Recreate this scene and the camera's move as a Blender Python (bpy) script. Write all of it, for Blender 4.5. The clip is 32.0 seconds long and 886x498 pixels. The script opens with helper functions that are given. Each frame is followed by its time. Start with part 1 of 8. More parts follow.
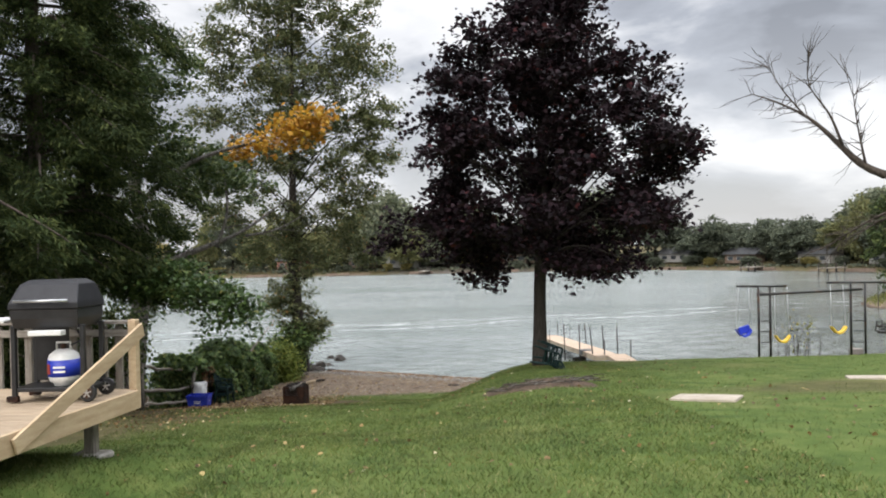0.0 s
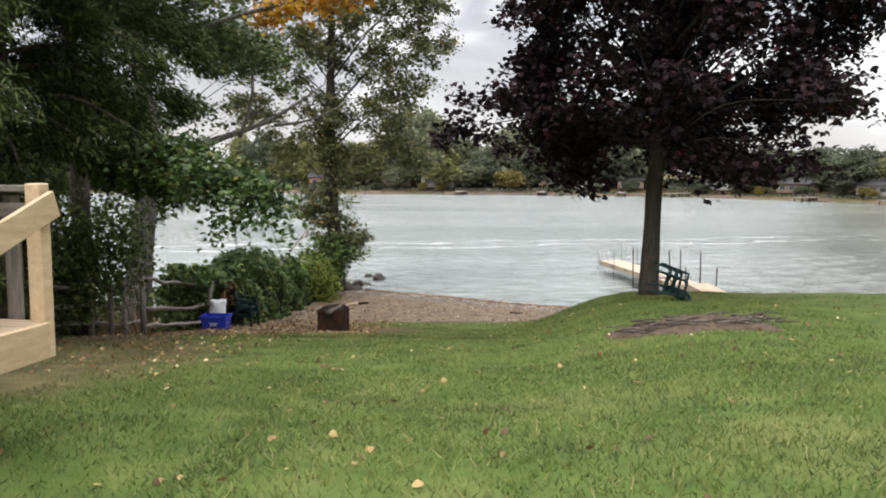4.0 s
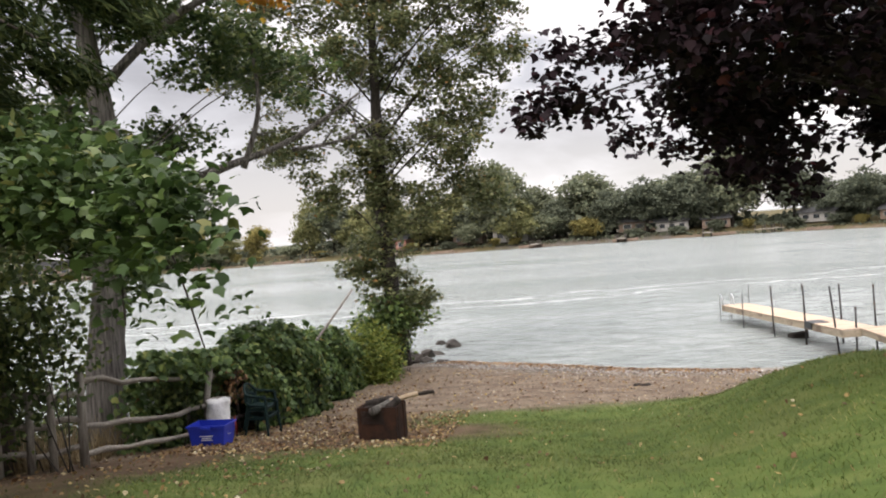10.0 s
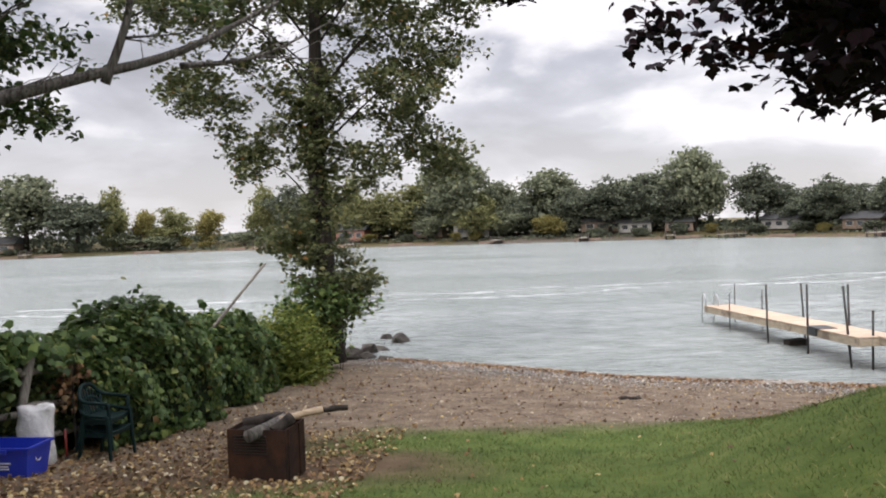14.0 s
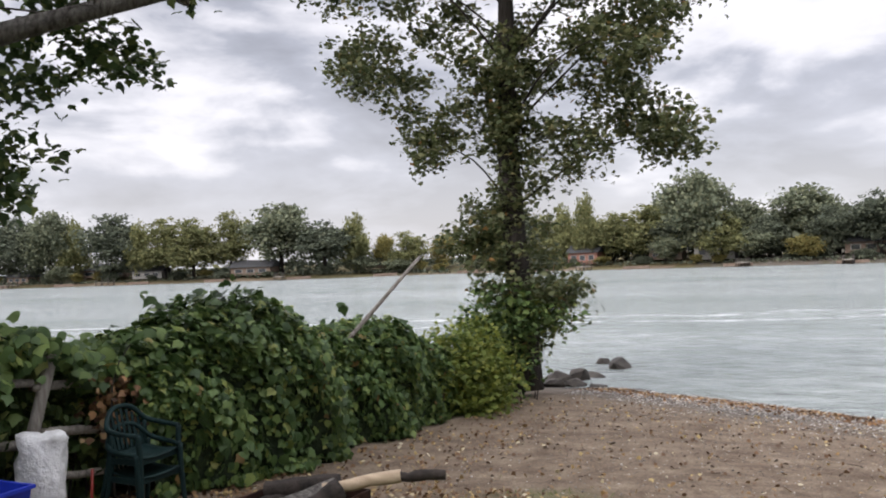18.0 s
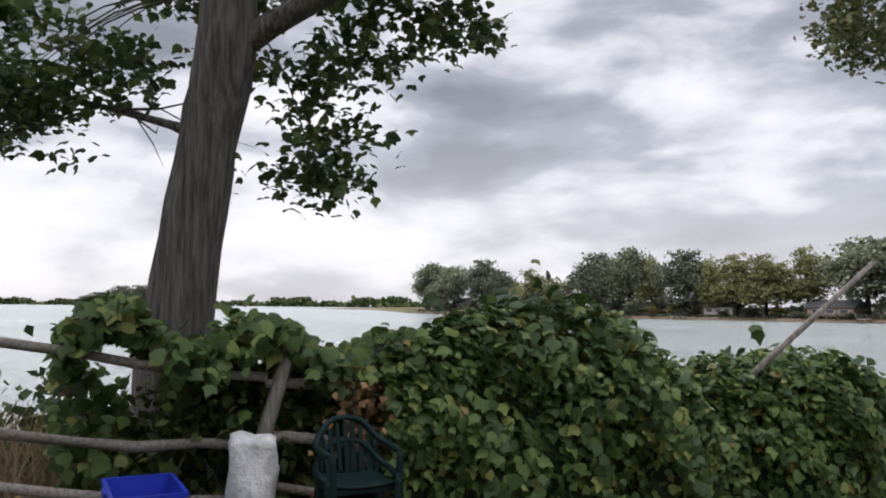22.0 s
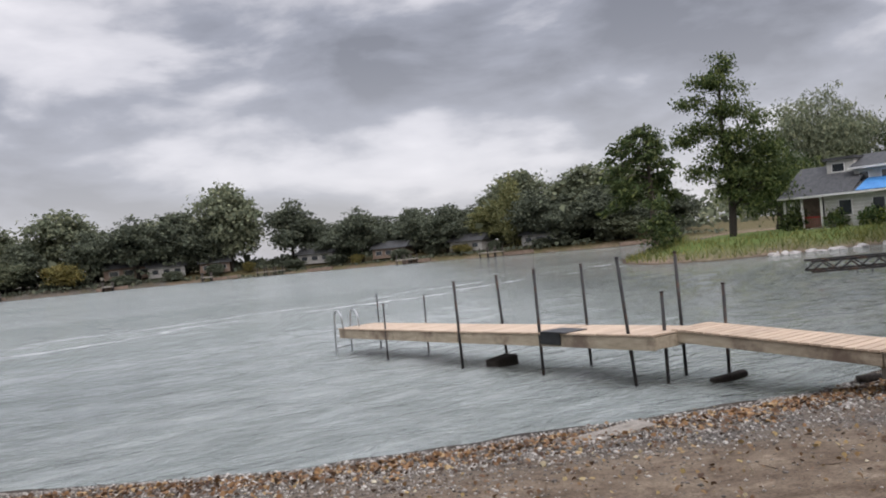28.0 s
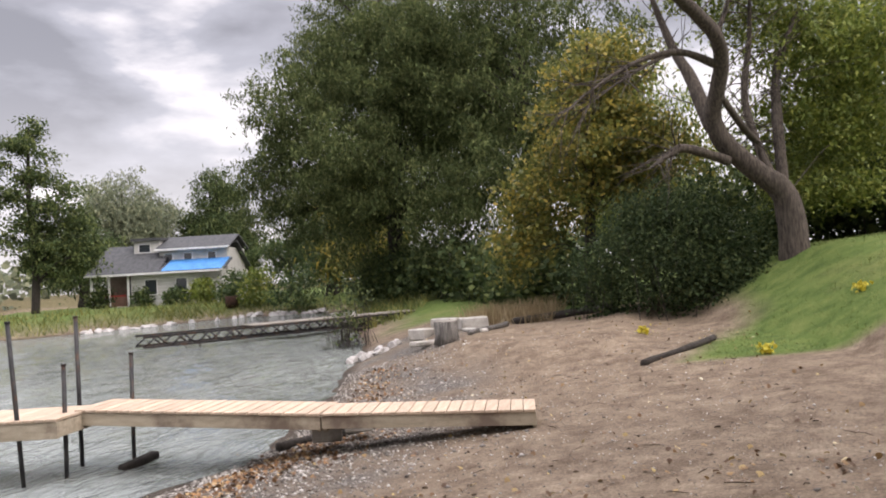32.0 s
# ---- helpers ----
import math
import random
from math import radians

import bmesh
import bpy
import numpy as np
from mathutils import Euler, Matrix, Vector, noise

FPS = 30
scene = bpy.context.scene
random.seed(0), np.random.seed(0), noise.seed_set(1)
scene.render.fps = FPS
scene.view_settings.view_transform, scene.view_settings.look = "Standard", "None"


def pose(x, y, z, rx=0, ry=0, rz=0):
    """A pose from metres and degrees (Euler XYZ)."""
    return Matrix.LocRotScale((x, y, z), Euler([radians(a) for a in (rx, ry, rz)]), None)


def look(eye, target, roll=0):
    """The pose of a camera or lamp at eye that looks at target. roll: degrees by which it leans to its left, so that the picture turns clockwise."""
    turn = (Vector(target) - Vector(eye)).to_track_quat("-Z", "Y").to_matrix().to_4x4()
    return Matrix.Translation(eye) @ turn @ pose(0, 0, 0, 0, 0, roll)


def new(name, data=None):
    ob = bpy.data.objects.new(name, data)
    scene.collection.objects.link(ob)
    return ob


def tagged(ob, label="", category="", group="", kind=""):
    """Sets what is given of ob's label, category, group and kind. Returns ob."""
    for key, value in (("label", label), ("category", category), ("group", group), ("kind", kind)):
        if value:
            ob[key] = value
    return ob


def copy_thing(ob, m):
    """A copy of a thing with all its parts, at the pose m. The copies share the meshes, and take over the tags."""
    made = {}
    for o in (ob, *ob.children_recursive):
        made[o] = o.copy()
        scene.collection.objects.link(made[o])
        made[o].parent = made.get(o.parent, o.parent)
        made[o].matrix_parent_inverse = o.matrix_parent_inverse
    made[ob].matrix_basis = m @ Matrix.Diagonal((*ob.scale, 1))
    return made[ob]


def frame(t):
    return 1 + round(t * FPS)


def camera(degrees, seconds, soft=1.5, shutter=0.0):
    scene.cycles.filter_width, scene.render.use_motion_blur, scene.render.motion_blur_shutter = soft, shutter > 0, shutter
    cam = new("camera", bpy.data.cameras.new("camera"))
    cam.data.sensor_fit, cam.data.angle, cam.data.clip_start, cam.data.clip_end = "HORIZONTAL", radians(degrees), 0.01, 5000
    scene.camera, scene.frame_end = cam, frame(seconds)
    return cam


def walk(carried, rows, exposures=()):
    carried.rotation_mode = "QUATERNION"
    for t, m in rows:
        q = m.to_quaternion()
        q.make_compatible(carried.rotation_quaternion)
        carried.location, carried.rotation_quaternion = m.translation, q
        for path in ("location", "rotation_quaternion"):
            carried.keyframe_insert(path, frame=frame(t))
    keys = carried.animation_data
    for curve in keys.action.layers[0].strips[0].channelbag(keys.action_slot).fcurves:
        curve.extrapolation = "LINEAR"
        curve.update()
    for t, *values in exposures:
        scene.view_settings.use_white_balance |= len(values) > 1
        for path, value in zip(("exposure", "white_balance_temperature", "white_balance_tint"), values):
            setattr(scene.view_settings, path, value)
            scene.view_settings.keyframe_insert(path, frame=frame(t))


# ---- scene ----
cam = camera(57.7, 32.0, soft=1.95)
PATH = [
    (0, (-0.000, 0.000, 5.584), (0.000, 2.000, 5.578), -1.50),
    (0.5, (-0.020, 0.561, 5.541), (-0.136, 2.557, 5.489), -0.73),
    (1, (-0.086, 1.152, 5.495), (-0.243, 3.144, 5.416), -0.71),
    (1.5, (-0.147, 1.758, 5.455), (-0.303, 3.752, 5.444), -1.29),
    (2, (-0.270, 2.327, 5.393), (-0.423, 4.321, 5.378), -1.57),
    (2.5, (-0.373, 2.888, 5.300), (-0.524, 4.881, 5.229), -1.56),
    (4.5, (-1.130, 5.055, 4.872), (-1.196, 7.044, 4.669), 0.50),
    (5, (-1.142, 5.601, 4.826), (-1.284, 7.587, 4.646), 0.10),
    (5.5, (-1.163, 6.080, 4.772), (-1.343, 8.065, 4.598), -0.74),
    (6, (-1.164, 6.657, 4.710), (-1.398, 8.639, 4.571), 0.13),
    (6.5, (-1.163, 7.180, 4.659), (-1.390, 9.165, 4.581), -0.56),
    (7, (-1.183, 7.658, 4.624), (-1.410, 9.644, 4.562), -0.27),
    (7.5, (-1.247, 8.159, 4.571), (-1.509, 10.140, 4.491), -0.16),
    (8, (-1.342, 8.599, 4.540), (-1.651, 10.573, 4.449), -1.67),
    (8.5, (-1.416, 9.063, 4.499), (-1.834, 11.018, 4.431), -2.09),
    (9, (-1.502, 9.578, 4.462), (-1.910, 11.534, 4.386), -2.61),
    (9.5, (-1.542, 10.091, 4.392), (-1.909, 12.056, 4.323), -2.67),
    (10, (-1.583, 10.656, 4.307), (-1.840, 12.639, 4.265), -4.24),
    (10.5, (-1.592, 11.180, 4.234), (-1.783, 13.171, 4.211), -3.97),
    (11, (-1.630, 11.624, 4.166), (-1.793, 13.617, 4.173), -3.41),
    (11.5, (-1.625, 12.116, 4.096), (-1.799, 14.109, 4.088), -2.00),
    (12, (-1.639, 12.664, 4.029), (-1.873, 14.648, 3.956), -1.18),
    (12.5, (-1.696, 13.129, 3.979), (-1.920, 15.115, 3.902), -1.84),
    (13, (-1.724, 13.644, 3.894), (-1.921, 15.632, 3.819), -0.61),
    (13.5, (-1.752, 14.149, 3.817), (-1.867, 16.145, 3.759), -1.69),
    (14, (-1.767, 14.592, 3.724), (-1.927, 16.585, 3.666), -1.85),
    (14.5, (-1.789, 15.033, 3.634), (-2.026, 17.016, 3.538), -1.97),
    (16.5, (-1.902, 16.958, 3.279), (-2.319, 18.910, 3.154), -1.00),
    (17, (-1.912, 17.429, 3.232), (-2.408, 19.365, 3.153), -2.01),
    (17.5, (-1.859, 17.913, 3.182), (-2.501, 19.807, 3.171), -1.34),
    (18, (-1.785, 18.383, 3.118), (-2.508, 20.247, 3.143), -2.06),
    (18.5, (-1.658, 18.800, 3.063), (-2.584, 20.572, 3.089), -2.45),
    (19, (-1.604, 19.216, 3.018), (-2.709, 20.883, 3.049), -2.86),
    (19.5, (-1.531, 19.644, 2.968), (-2.777, 21.206, 3.046), -2.45),
    (20, (-1.553, 20.146, 2.895), (-2.948, 21.575, 3.004), -1.04),
    (20.5, (-1.547, 20.578, 2.836), (-3.087, 21.848, 2.963), -1.67),
    (21, (-1.565, 20.961, 2.821), (-3.226, 22.069, 2.940), -2.13),
    (21.5, (-1.576, 21.244, 2.796), (-3.298, 22.253, 2.928), -1.32),
    (22, (-1.613, 21.583, 2.750), (-3.359, 22.550, 2.890), 0.38),
    (22.5, (-1.658, 21.997, 2.734), (-3.409, 22.952, 2.881), -0.11),
    (23, (-1.640, 22.332, 2.717), (-3.384, 23.302, 2.851), -1.31),
    (23.5, (-1.663, 22.700, 2.600), (-3.309, 23.831, 2.711), -0.89),
    (24, (-1.698, 23.088, 2.488), (-3.059, 24.551, 2.592), -0.29),
    (24.5, (-1.827, 23.473, 2.380), (-2.847, 25.192, 2.457), -0.64),
    (26.5, (-1.291, 24.045, 2.482), (-1.441, 26.038, 2.395), -2.35),
    (26.8, (-1.382, 24.280, 2.465), (-1.313, 26.276, 2.362), -3.58),
    (27, (-1.450, 24.441, 2.453), (-1.243, 26.428, 2.350), -4.10),
    (27.5, (-1.618, 24.825, 2.410), (-1.051, 26.742, 2.362), -5.62),
    (28, (-1.816, 25.140, 2.387), (-0.860, 26.897, 2.378), -5.30),
    (28.5, (-2.018, 25.431, 2.352), (-0.819, 27.031, 2.338), -3.44),
    (29, (-2.188, 25.715, 2.331), (-0.769, 27.124, 2.315), -1.59),
    (29.5, (-2.249, 26.014, 2.329), (-0.626, 27.182, 2.288), -2.55),
    (30, (-2.205, 26.308, 2.305), (-0.473, 27.308, 2.270), -2.24),
    (30.5, (-2.157, 26.599, 2.321), (-0.379, 27.516, 2.328), -2.12),
    (31, (-2.091, 26.848, 2.306), (-0.269, 27.672, 2.343), -2.19),
    (31.5, (-1.958, 27.084, 2.281), (-0.078, 27.765, 2.337), -1.88),
    (32, (-1.816, 27.336, 2.253), (0.131, 27.790, 2.313), -3.23),
]
EXPOSURES = [(0, 0.7, 6550, 11), (2.5, 0.9, 6600, 11), (6, 0.97, 6900, 15), (10, 1.0, 6900, 16), (14, 0.79, 6650, 16), (18, 0.75, 6500, 16), (21, 0.64, 6400, 15), (23.5, 0.55, 6400, 15), (26.5, 0.45, 6500, 16), (28, 0.27, 6450, 16), (30, 0.86, 6600, 17), (32, 0.95, 6800, 19)]
walk(cam, [(t, look(eye, target, roll)) for t, eye, target, roll in PATH], EXPOSURES)

# ---- world, sun ----
SUN_AZ, SUN_EL = radians(200), radians(38)
world = bpy.data.worlds.new("overcast_sky")
scene.world = world
world.use_nodes = True
wn, wl = world.node_tree.nodes, world.node_tree.links
wn.clear()
w_out = wn.new("ShaderNodeOutputWorld")
w_bg = wn.new("ShaderNodeBackground")
w_sky = wn.new("ShaderNodeTexSky")
w_sky.sky_type, w_sky.sun_disc = "NISHITA", False
w_sky.sun_elevation, w_sky.sun_rotation = SUN_EL, SUN_AZ
w_tc = wn.new("ShaderNodeTexCoord")
w_sep = wn.new("ShaderNodeSeparateXYZ")
wl.new(w_tc.outputs["Generated"], w_sep.inputs[0])


def wmath(op, a, b=None, c=None):
    n = wn.new("ShaderNodeMath")
    n.operation = op
    for i, v in enumerate((a, b, c)):
        if v is None:
            continue
        if isinstance(v, (int, float)):
            n.inputs[i].default_value = v
        else:
            wl.new(v, n.inputs[i])
    return n.outputs[0]


# heaped clouds, flattened towards the horizon
w_cmb = wn.new("ShaderNodeCombineXYZ")
wl.new(w_sep.outputs[0], w_cmb.inputs[0])
wl.new(w_sep.outputs[1], w_cmb.inputs[1])
wl.new(wmath("MULTIPLY", w_sep.outputs[2], 2.7), w_cmb.inputs[2])


def wnoise(scale, detail, rough, offset, distort=0.0):
    m = wn.new("ShaderNodeMapping")
    m.inputs["Location"].default_value = offset
    wl.new(w_cmb.outputs[0], m.inputs[0])
    n = wn.new("ShaderNodeTexNoise")
    n.inputs["Scale"].default_value, n.inputs["Detail"].default_value = scale, detail
    n.inputs["Roughness"].default_value, n.inputs["Distortion"].default_value = rough, distort
    wl.new(m.outputs[0], n.inputs["Vector"])
    return n.outputs["Fac"]


w_big = wnoise(2.2, 3, 0.5, (3.1, 1.7, 0.4), 0.2)
w_mid = wnoise(4.6, 8, 0.54, (7.3, 2.2, 0.9), 0.25)
# rounded heaps inside the cover
w_wob = wn.new("ShaderNodeTexNoise")
w_wob.inputs["Scale"].default_value, w_wob.inputs["Detail"].default_value = 7.0, 5
wl.new(w_cmb.outputs[0], w_wob.inputs["Vector"])
w_off = wn.new("ShaderNodeVectorMath")
w_off.operation = "MULTIPLY_ADD"
wl.new(w_wob.outputs["Color"], w_off.inputs[0])
w_off.inputs[1].default_value = (0.3, 0.3, 0.3)
wl.new(w_cmb.outputs[0], w_off.inputs[2])
w_vor = wn.new("ShaderNodeTexVoronoi")
w_vor.feature = "SMOOTH_F1"
w_vor.inputs["Scale"].default_value, w_vor.inputs["Smoothness"].default_value = 4.2, 0.7
wl.new(w_off.outputs[0], w_vor.inputs["Vector"])
w_puff = wmath("MULTIPLY", wmath("SUBTRACT", 0.42, w_vor.outputs["Distance"]), 0.26)
w_mix = wmath("ADD", wmath("ADD", wmath("MULTIPLY", w_big, 0.58), wmath("MULTIPLY", w_mid, 0.42)), w_puff)
w_ramp = wn.new("ShaderNodeValToRGB")
wl.new(w_mix, w_ramp.inputs[0])
els = w_ramp.color_ramp.elements
els[0].position, els[0].color = 0.37, (0.23, 0.24, 0.262, 1)
els[1].position, els[1].color = 0.68, (0.94, 0.94, 0.945, 1)
e = els.new(0.46)
e.color = (0.36, 0.38, 0.42, 1)
e = els.new(0.535)
e.color = (0.68, 0.69, 0.71, 1)
# towards the horizon the deck brightens and loses contrast
w_hor = wn.new("ShaderNodeMapRange")
w_hor.inputs["From Min"].default_value, w_hor.inputs["From Max"].default_value = 0.0, 0.30
w_hor.inputs["To Min"].default_value, w_hor.inputs["To Max"].default_value = 0.36, 0.0
w_hor.interpolation_type = "SMOOTHSTEP"
wl.new(w_sep.outputs[2], w_hor.inputs["Value"])
w_m1 = wn.new("ShaderNodeMixRGB")
wl.new(w_hor.outputs[0], w_m1.inputs[0])
wl.new(w_ramp.outputs[0], w_m1.inputs[1])
w_m1.inputs[2].default_value = (0.88, 0.875, 0.875, 1)
w_skys = wn.new("ShaderNodeMixRGB")
w_skys.blend_type = "MULTIPLY"
w_skys.inputs[0].default_value = 1.0
wl.new(w_sky.outputs[0], w_skys.inputs[1])
w_skys.inputs[2].default_value = (0.1, 0.1, 0.1, 1)
w_m2 = wn.new("ShaderNodeMixRGB")
w_m2.inputs[0].default_value = 0.9
wl.new(w_skys.outputs[0], w_m2.inputs[1])
wl.new(w_m1.outputs[0], w_m2.inputs[2])
# an overcast sky is some three times as bright overhead as at the horizon
w_zen = wn.new("ShaderNodeMapRange")
w_zen.interpolation_type = "SMOOTHSTEP"
w_zen.inputs["From Min"].default_value, w_zen.inputs["From Max"].default_value = 0.34, 0.9
w_zen.inputs["To Min"].default_value, w_zen.inputs["To Max"].default_value = 1.0, 4.3
wl.new(w_sep.outputs[2], w_zen.inputs["Value"])
w_m3 = wn.new("ShaderNodeVectorMath")
w_m3.operation = "SCALE"
wl.new(w_m2.outputs[0], w_m3.inputs[0])
wl.new(w_zen.outputs[0], w_m3.inputs["Scale"])
wl.new(w_m3.outputs[0], w_bg.inputs["Color"])
w_bg.inputs["Strength"].default_value = 0.86
wl.new(w_bg.outputs[0], w_out.inputs["Surface"])

sun = new("sun", bpy.data.lights.new("sun", "SUN"))
sun.data.energy, sun.data.angle, sun.data.color = 1.5, radians(40), (1.0, 0.96, 0.9)
sun.matrix_world = look((0, 0, 60), (math.sin(SUN_AZ) * -40, math.cos(SUN_AZ) * -40, 60 - 40 * math.tan(SUN_EL)))

# ---- materials ----
def material(name, rough=0.8, metal=0.0, spec=0.35):
    m = bpy.data.materials.new(name)
    m.use_nodes = True
    b = m.node_tree.nodes["Principled BSDF"]
    b.inputs["Roughness"].default_value = rough
    b.inputs["Metallic"].default_value = metal
    b.inputs["Specular IOR Level"].default_value = spec
    return m, m.node_tree.nodes, m.node_tree.links, b


def noise_at(nt, ln, scale, detail=4, rough=0.55, stretch=(1, 1, 1), coords="Object", distort=0.0):
    tc = nt.new("ShaderNodeTexCoord")
    mp = nt.new("ShaderNodeMapping")
    mp.inputs["Scale"].default_value = stretch
    ln.new(tc.outputs[coords], mp.inputs[0])
    n = nt.new("ShaderNodeTexNoise")
    n.inputs["Scale"].default_value, n.inputs["Detail"].default_value = scale, detail
    n.inputs["Roughness"].default_value, n.inputs["Distortion"].default_value = rough, distort
    ln.new(mp.outputs[0], n.inputs["Vector"])
    return n.outputs["Fac"]


def ramp_of(nt, ln, fac, stops):
    r = nt.new("ShaderNodeValToRGB")
    ln.new(fac, r.inputs[0])
    el = r.color_ramp.elements
    el[0].position, el[0].color = stops[0][0], (*stops[0][1], 1)
    el[1].position, el[1].color = stops[-1][0], (*stops[-1][1], 1)
    for p, c in stops[1:-1]:
        e = el.new(p)
        e.color = (*c, 1)
    return r.outputs[0]


def blend(nt, ln, fac, a, b, mode="MIX"):
    m = nt.new("ShaderNodeMixRGB")
    m.blend_type = mode
    for i, v in enumerate((fac, a, b)):
        if isinstance(v, (int, float)):
            m.inputs[i].default_value = v
        elif isinstance(v, tuple):
            m.inputs[i].default_value = (*v, 1)
        else:
            ln.new(v, m.inputs[i])
    return m.outputs[0]


def bump(nt, ln, b, height, strength=0.3, distance=0.01):
    n = nt.new("ShaderNodeBump")
    n.inputs["Strength"].default_value, n.inputs["Distance"].default_value = strength, distance
    ln.new(height, n.inputs["Height"])
    ln.new(n.outputs[0], b.inputs["Normal"])


def surface(name, c1, c2, scale=6.0, rough=0.8, metal=0.0, spec=0.3, fine=60.0, bumps=0.25, depth=0.006, stretch=(1, 1, 1), stain=None, vary=0.0):
    """Two colours mixed by coarse noise, darker and lighter specks by fine noise, bump from the fine one."""
    m, nt, ln, b = material(name, rough, metal, spec)
    coarse = noise_at(nt, ln, scale, 5, 0.6, stretch)
    fineo = noise_at(nt, ln, fine, 3, 0.6, stretch)
    col = ramp_of(nt, ln, coarse, [(0.32, c1), (0.68, c2)])
    col = blend(nt, ln, 0.35, col, ramp_of(nt, ln, fineo, [(0.3, (0.45, 0.45, 0.45)), (0.7, (1.0, 1.0, 1.0))]), "MULTIPLY")
    if stain:
        col = blend(nt, ln, ramp_of(nt, ln, noise_at(nt, ln, scale * 0.45, 6, 0.65), [(0.52, (0, 0, 0)), (0.66, (1, 1, 1))]), col, stain)
    if vary:
        oi = nt.new("ShaderNodeObjectInfo")
        hs = nt.new("ShaderNodeHueSaturation")
        mr = nt.new("ShaderNodeMapRange")
        mr.inputs["To Min"].default_value, mr.inputs["To Max"].default_value = 1 - vary, 1 + vary
        ln.new(oi.outputs["Random"], mr.inputs["Value"])
        ln.new(mr.outputs[0], hs.inputs["Value"])
        ln.new(col, hs.inputs["Color"])
        col = hs.outputs[0]
    ln.new(col, b.inputs["Base Color"])
    bump(nt, ln, b, fineo, bumps, depth)
    return m


def foliage(name, stops, rough=0.55, through_light=0.35, spec=0.3, vary=0.0):
    """Leaf colour by island, with some light passing through the leaf."""
    m, nt, ln, b = material(name, rough, 0.0, spec)
    g = nt.new("ShaderNodeNewGeometry")
    col = ramp_of(nt, ln, g.outputs["Random Per Island"], stops)
    drift = noise_at(nt, ln, 0.7, 3)
    col = blend(nt, ln, 0.6, col, ramp_of(nt, ln, drift, [(0.3, (0.62, 0.62, 0.6)), (0.7, (1.15, 1.15, 1.1))]), "MULTIPLY")
    oi = nt.new("ShaderNodeObjectInfo")
    hs, mr = nt.new("ShaderNodeHueSaturation"), nt.new("ShaderNodeMapRange")
    mr.inputs["To Min"].default_value, mr.inputs["To Max"].default_value = 1 - vary, 1 + vary
    ln.new(oi.outputs["Random"], mr.inputs["Value"])
    ln.new(mr.outputs[0], hs.inputs["Value"])
    ln.new(col, hs.inputs["Color"])
    col = hs.outputs[0]
    ln.new(col, b.inputs["Base Color"])
    tr = nt.new("ShaderNodeBsdfTranslucent")
    ln.new(col, tr.inputs["Color"])
    mx = nt.new("ShaderNodeMixShader")
    mx.inputs[0].default_value = through_light
    ln.new(b.outputs[0], mx.inputs[1])
    ln.new(tr.outputs[0], mx.inputs[2])
    ln.new(mx.outputs[0], nt["Material Output"].inputs["Surface"])
    return m


LEAF_MAPLE = foliage("purple_maple_leaf", [(0, (0.011, 0.009, 0.011)), (0.5, (0.019, 0.012, 0.016)), (0.96, (0.03, 0.015, 0.02)), (1, (0.09, 0.026, 0.028))], 0.7, 0.1, 0.12)
LEAF_POPLAR = foliage("poplar_leaf", [(0, (0.06, 0.08, 0.034)), (0.5, (0.12, 0.14, 0.062)), (0.9, (0.2, 0.21, 0.1)), (0.985, (0.25, 0.22, 0.09)), (1, (0.34, 0.17, 0.06))], 0.5, 0.45)
LEAF_COTTON = foliage("cottonwood_leaf", [(0, (0.039, 0.065, 0.026)), (0.6, (0.078, 0.124, 0.043)), (1, (0.169, 0.195, 0.065))])
LEAF_PINE = foliage("pine_needles", [(0, (0.017, 0.029, 0.011)), (0.6, (0.043, 0.062, 0.022)), (1, (0.1, 0.116, 0.038))], 0.75, 0.2, 0.1)
LEAF_SHRUB = foliage("shrub_leaf", [(0, (0.031, 0.048, 0.020)), (0.6, (0.063, 0.091, 0.034)), (1, (0.140, 0.161, 0.056))], 0.7, 0.3, 0.15)
LEAF_GRAPE = foliage("grape_vine_leaf", [(0, (0.026, 0.05, 0.016)), (0.6, (0.055, 0.098, 0.028)), (0.95, (0.1, 0.15, 0.042)), (1, (0.2, 0.19, 0.06))], 0.5, 0.3)
LEAF_IVY = foliage("hedge_vine_leaf", [(0, (0.04, 0.075, 0.025)), (0.55, (0.096, 0.156, 0.048)), (0.9, (0.185, 0.25, 0.074)), (0.985, (0.27, 0.29, 0.08)), (1, (0.22, 0.11, 0.05))], 0.5, 0.35)
LEAF_LIME = foliage("light_shrub_leaf", [(0, (0.085, 0.12, 0.026)), (0.6, (0.18, 0.225, 0.048)), (1, (0.3, 0.31, 0.07))], 0.55, 0.4)
LEAF_ORANGE = foliage("autumn_orange_leaf", [(0, (0.32, 0.14, 0.02)), (0.6, (0.52, 0.27, 0.03)), (1, (0.6, 0.4, 0.06))], 0.5, 0.4)
LEAF_YELLOW = foliage("autumn_yellow_leaf", [(0, (0.085, 0.105, 0.028)), (0.5, (0.17, 0.175, 0.045)), (0.85, (0.31, 0.265, 0.06)), (1, (0.5, 0.37, 0.08))], 0.5, 0.45)
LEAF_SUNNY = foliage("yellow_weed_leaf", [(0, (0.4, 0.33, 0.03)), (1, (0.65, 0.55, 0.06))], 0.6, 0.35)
LEAF_WILLOW = foliage("willow_leaf", [(0, (0.046, 0.064, 0.024)), (0.6, (0.088, 0.113, 0.043)), (1, (0.17, 0.19, 0.075))], 0.8, 0.3, 0.1)
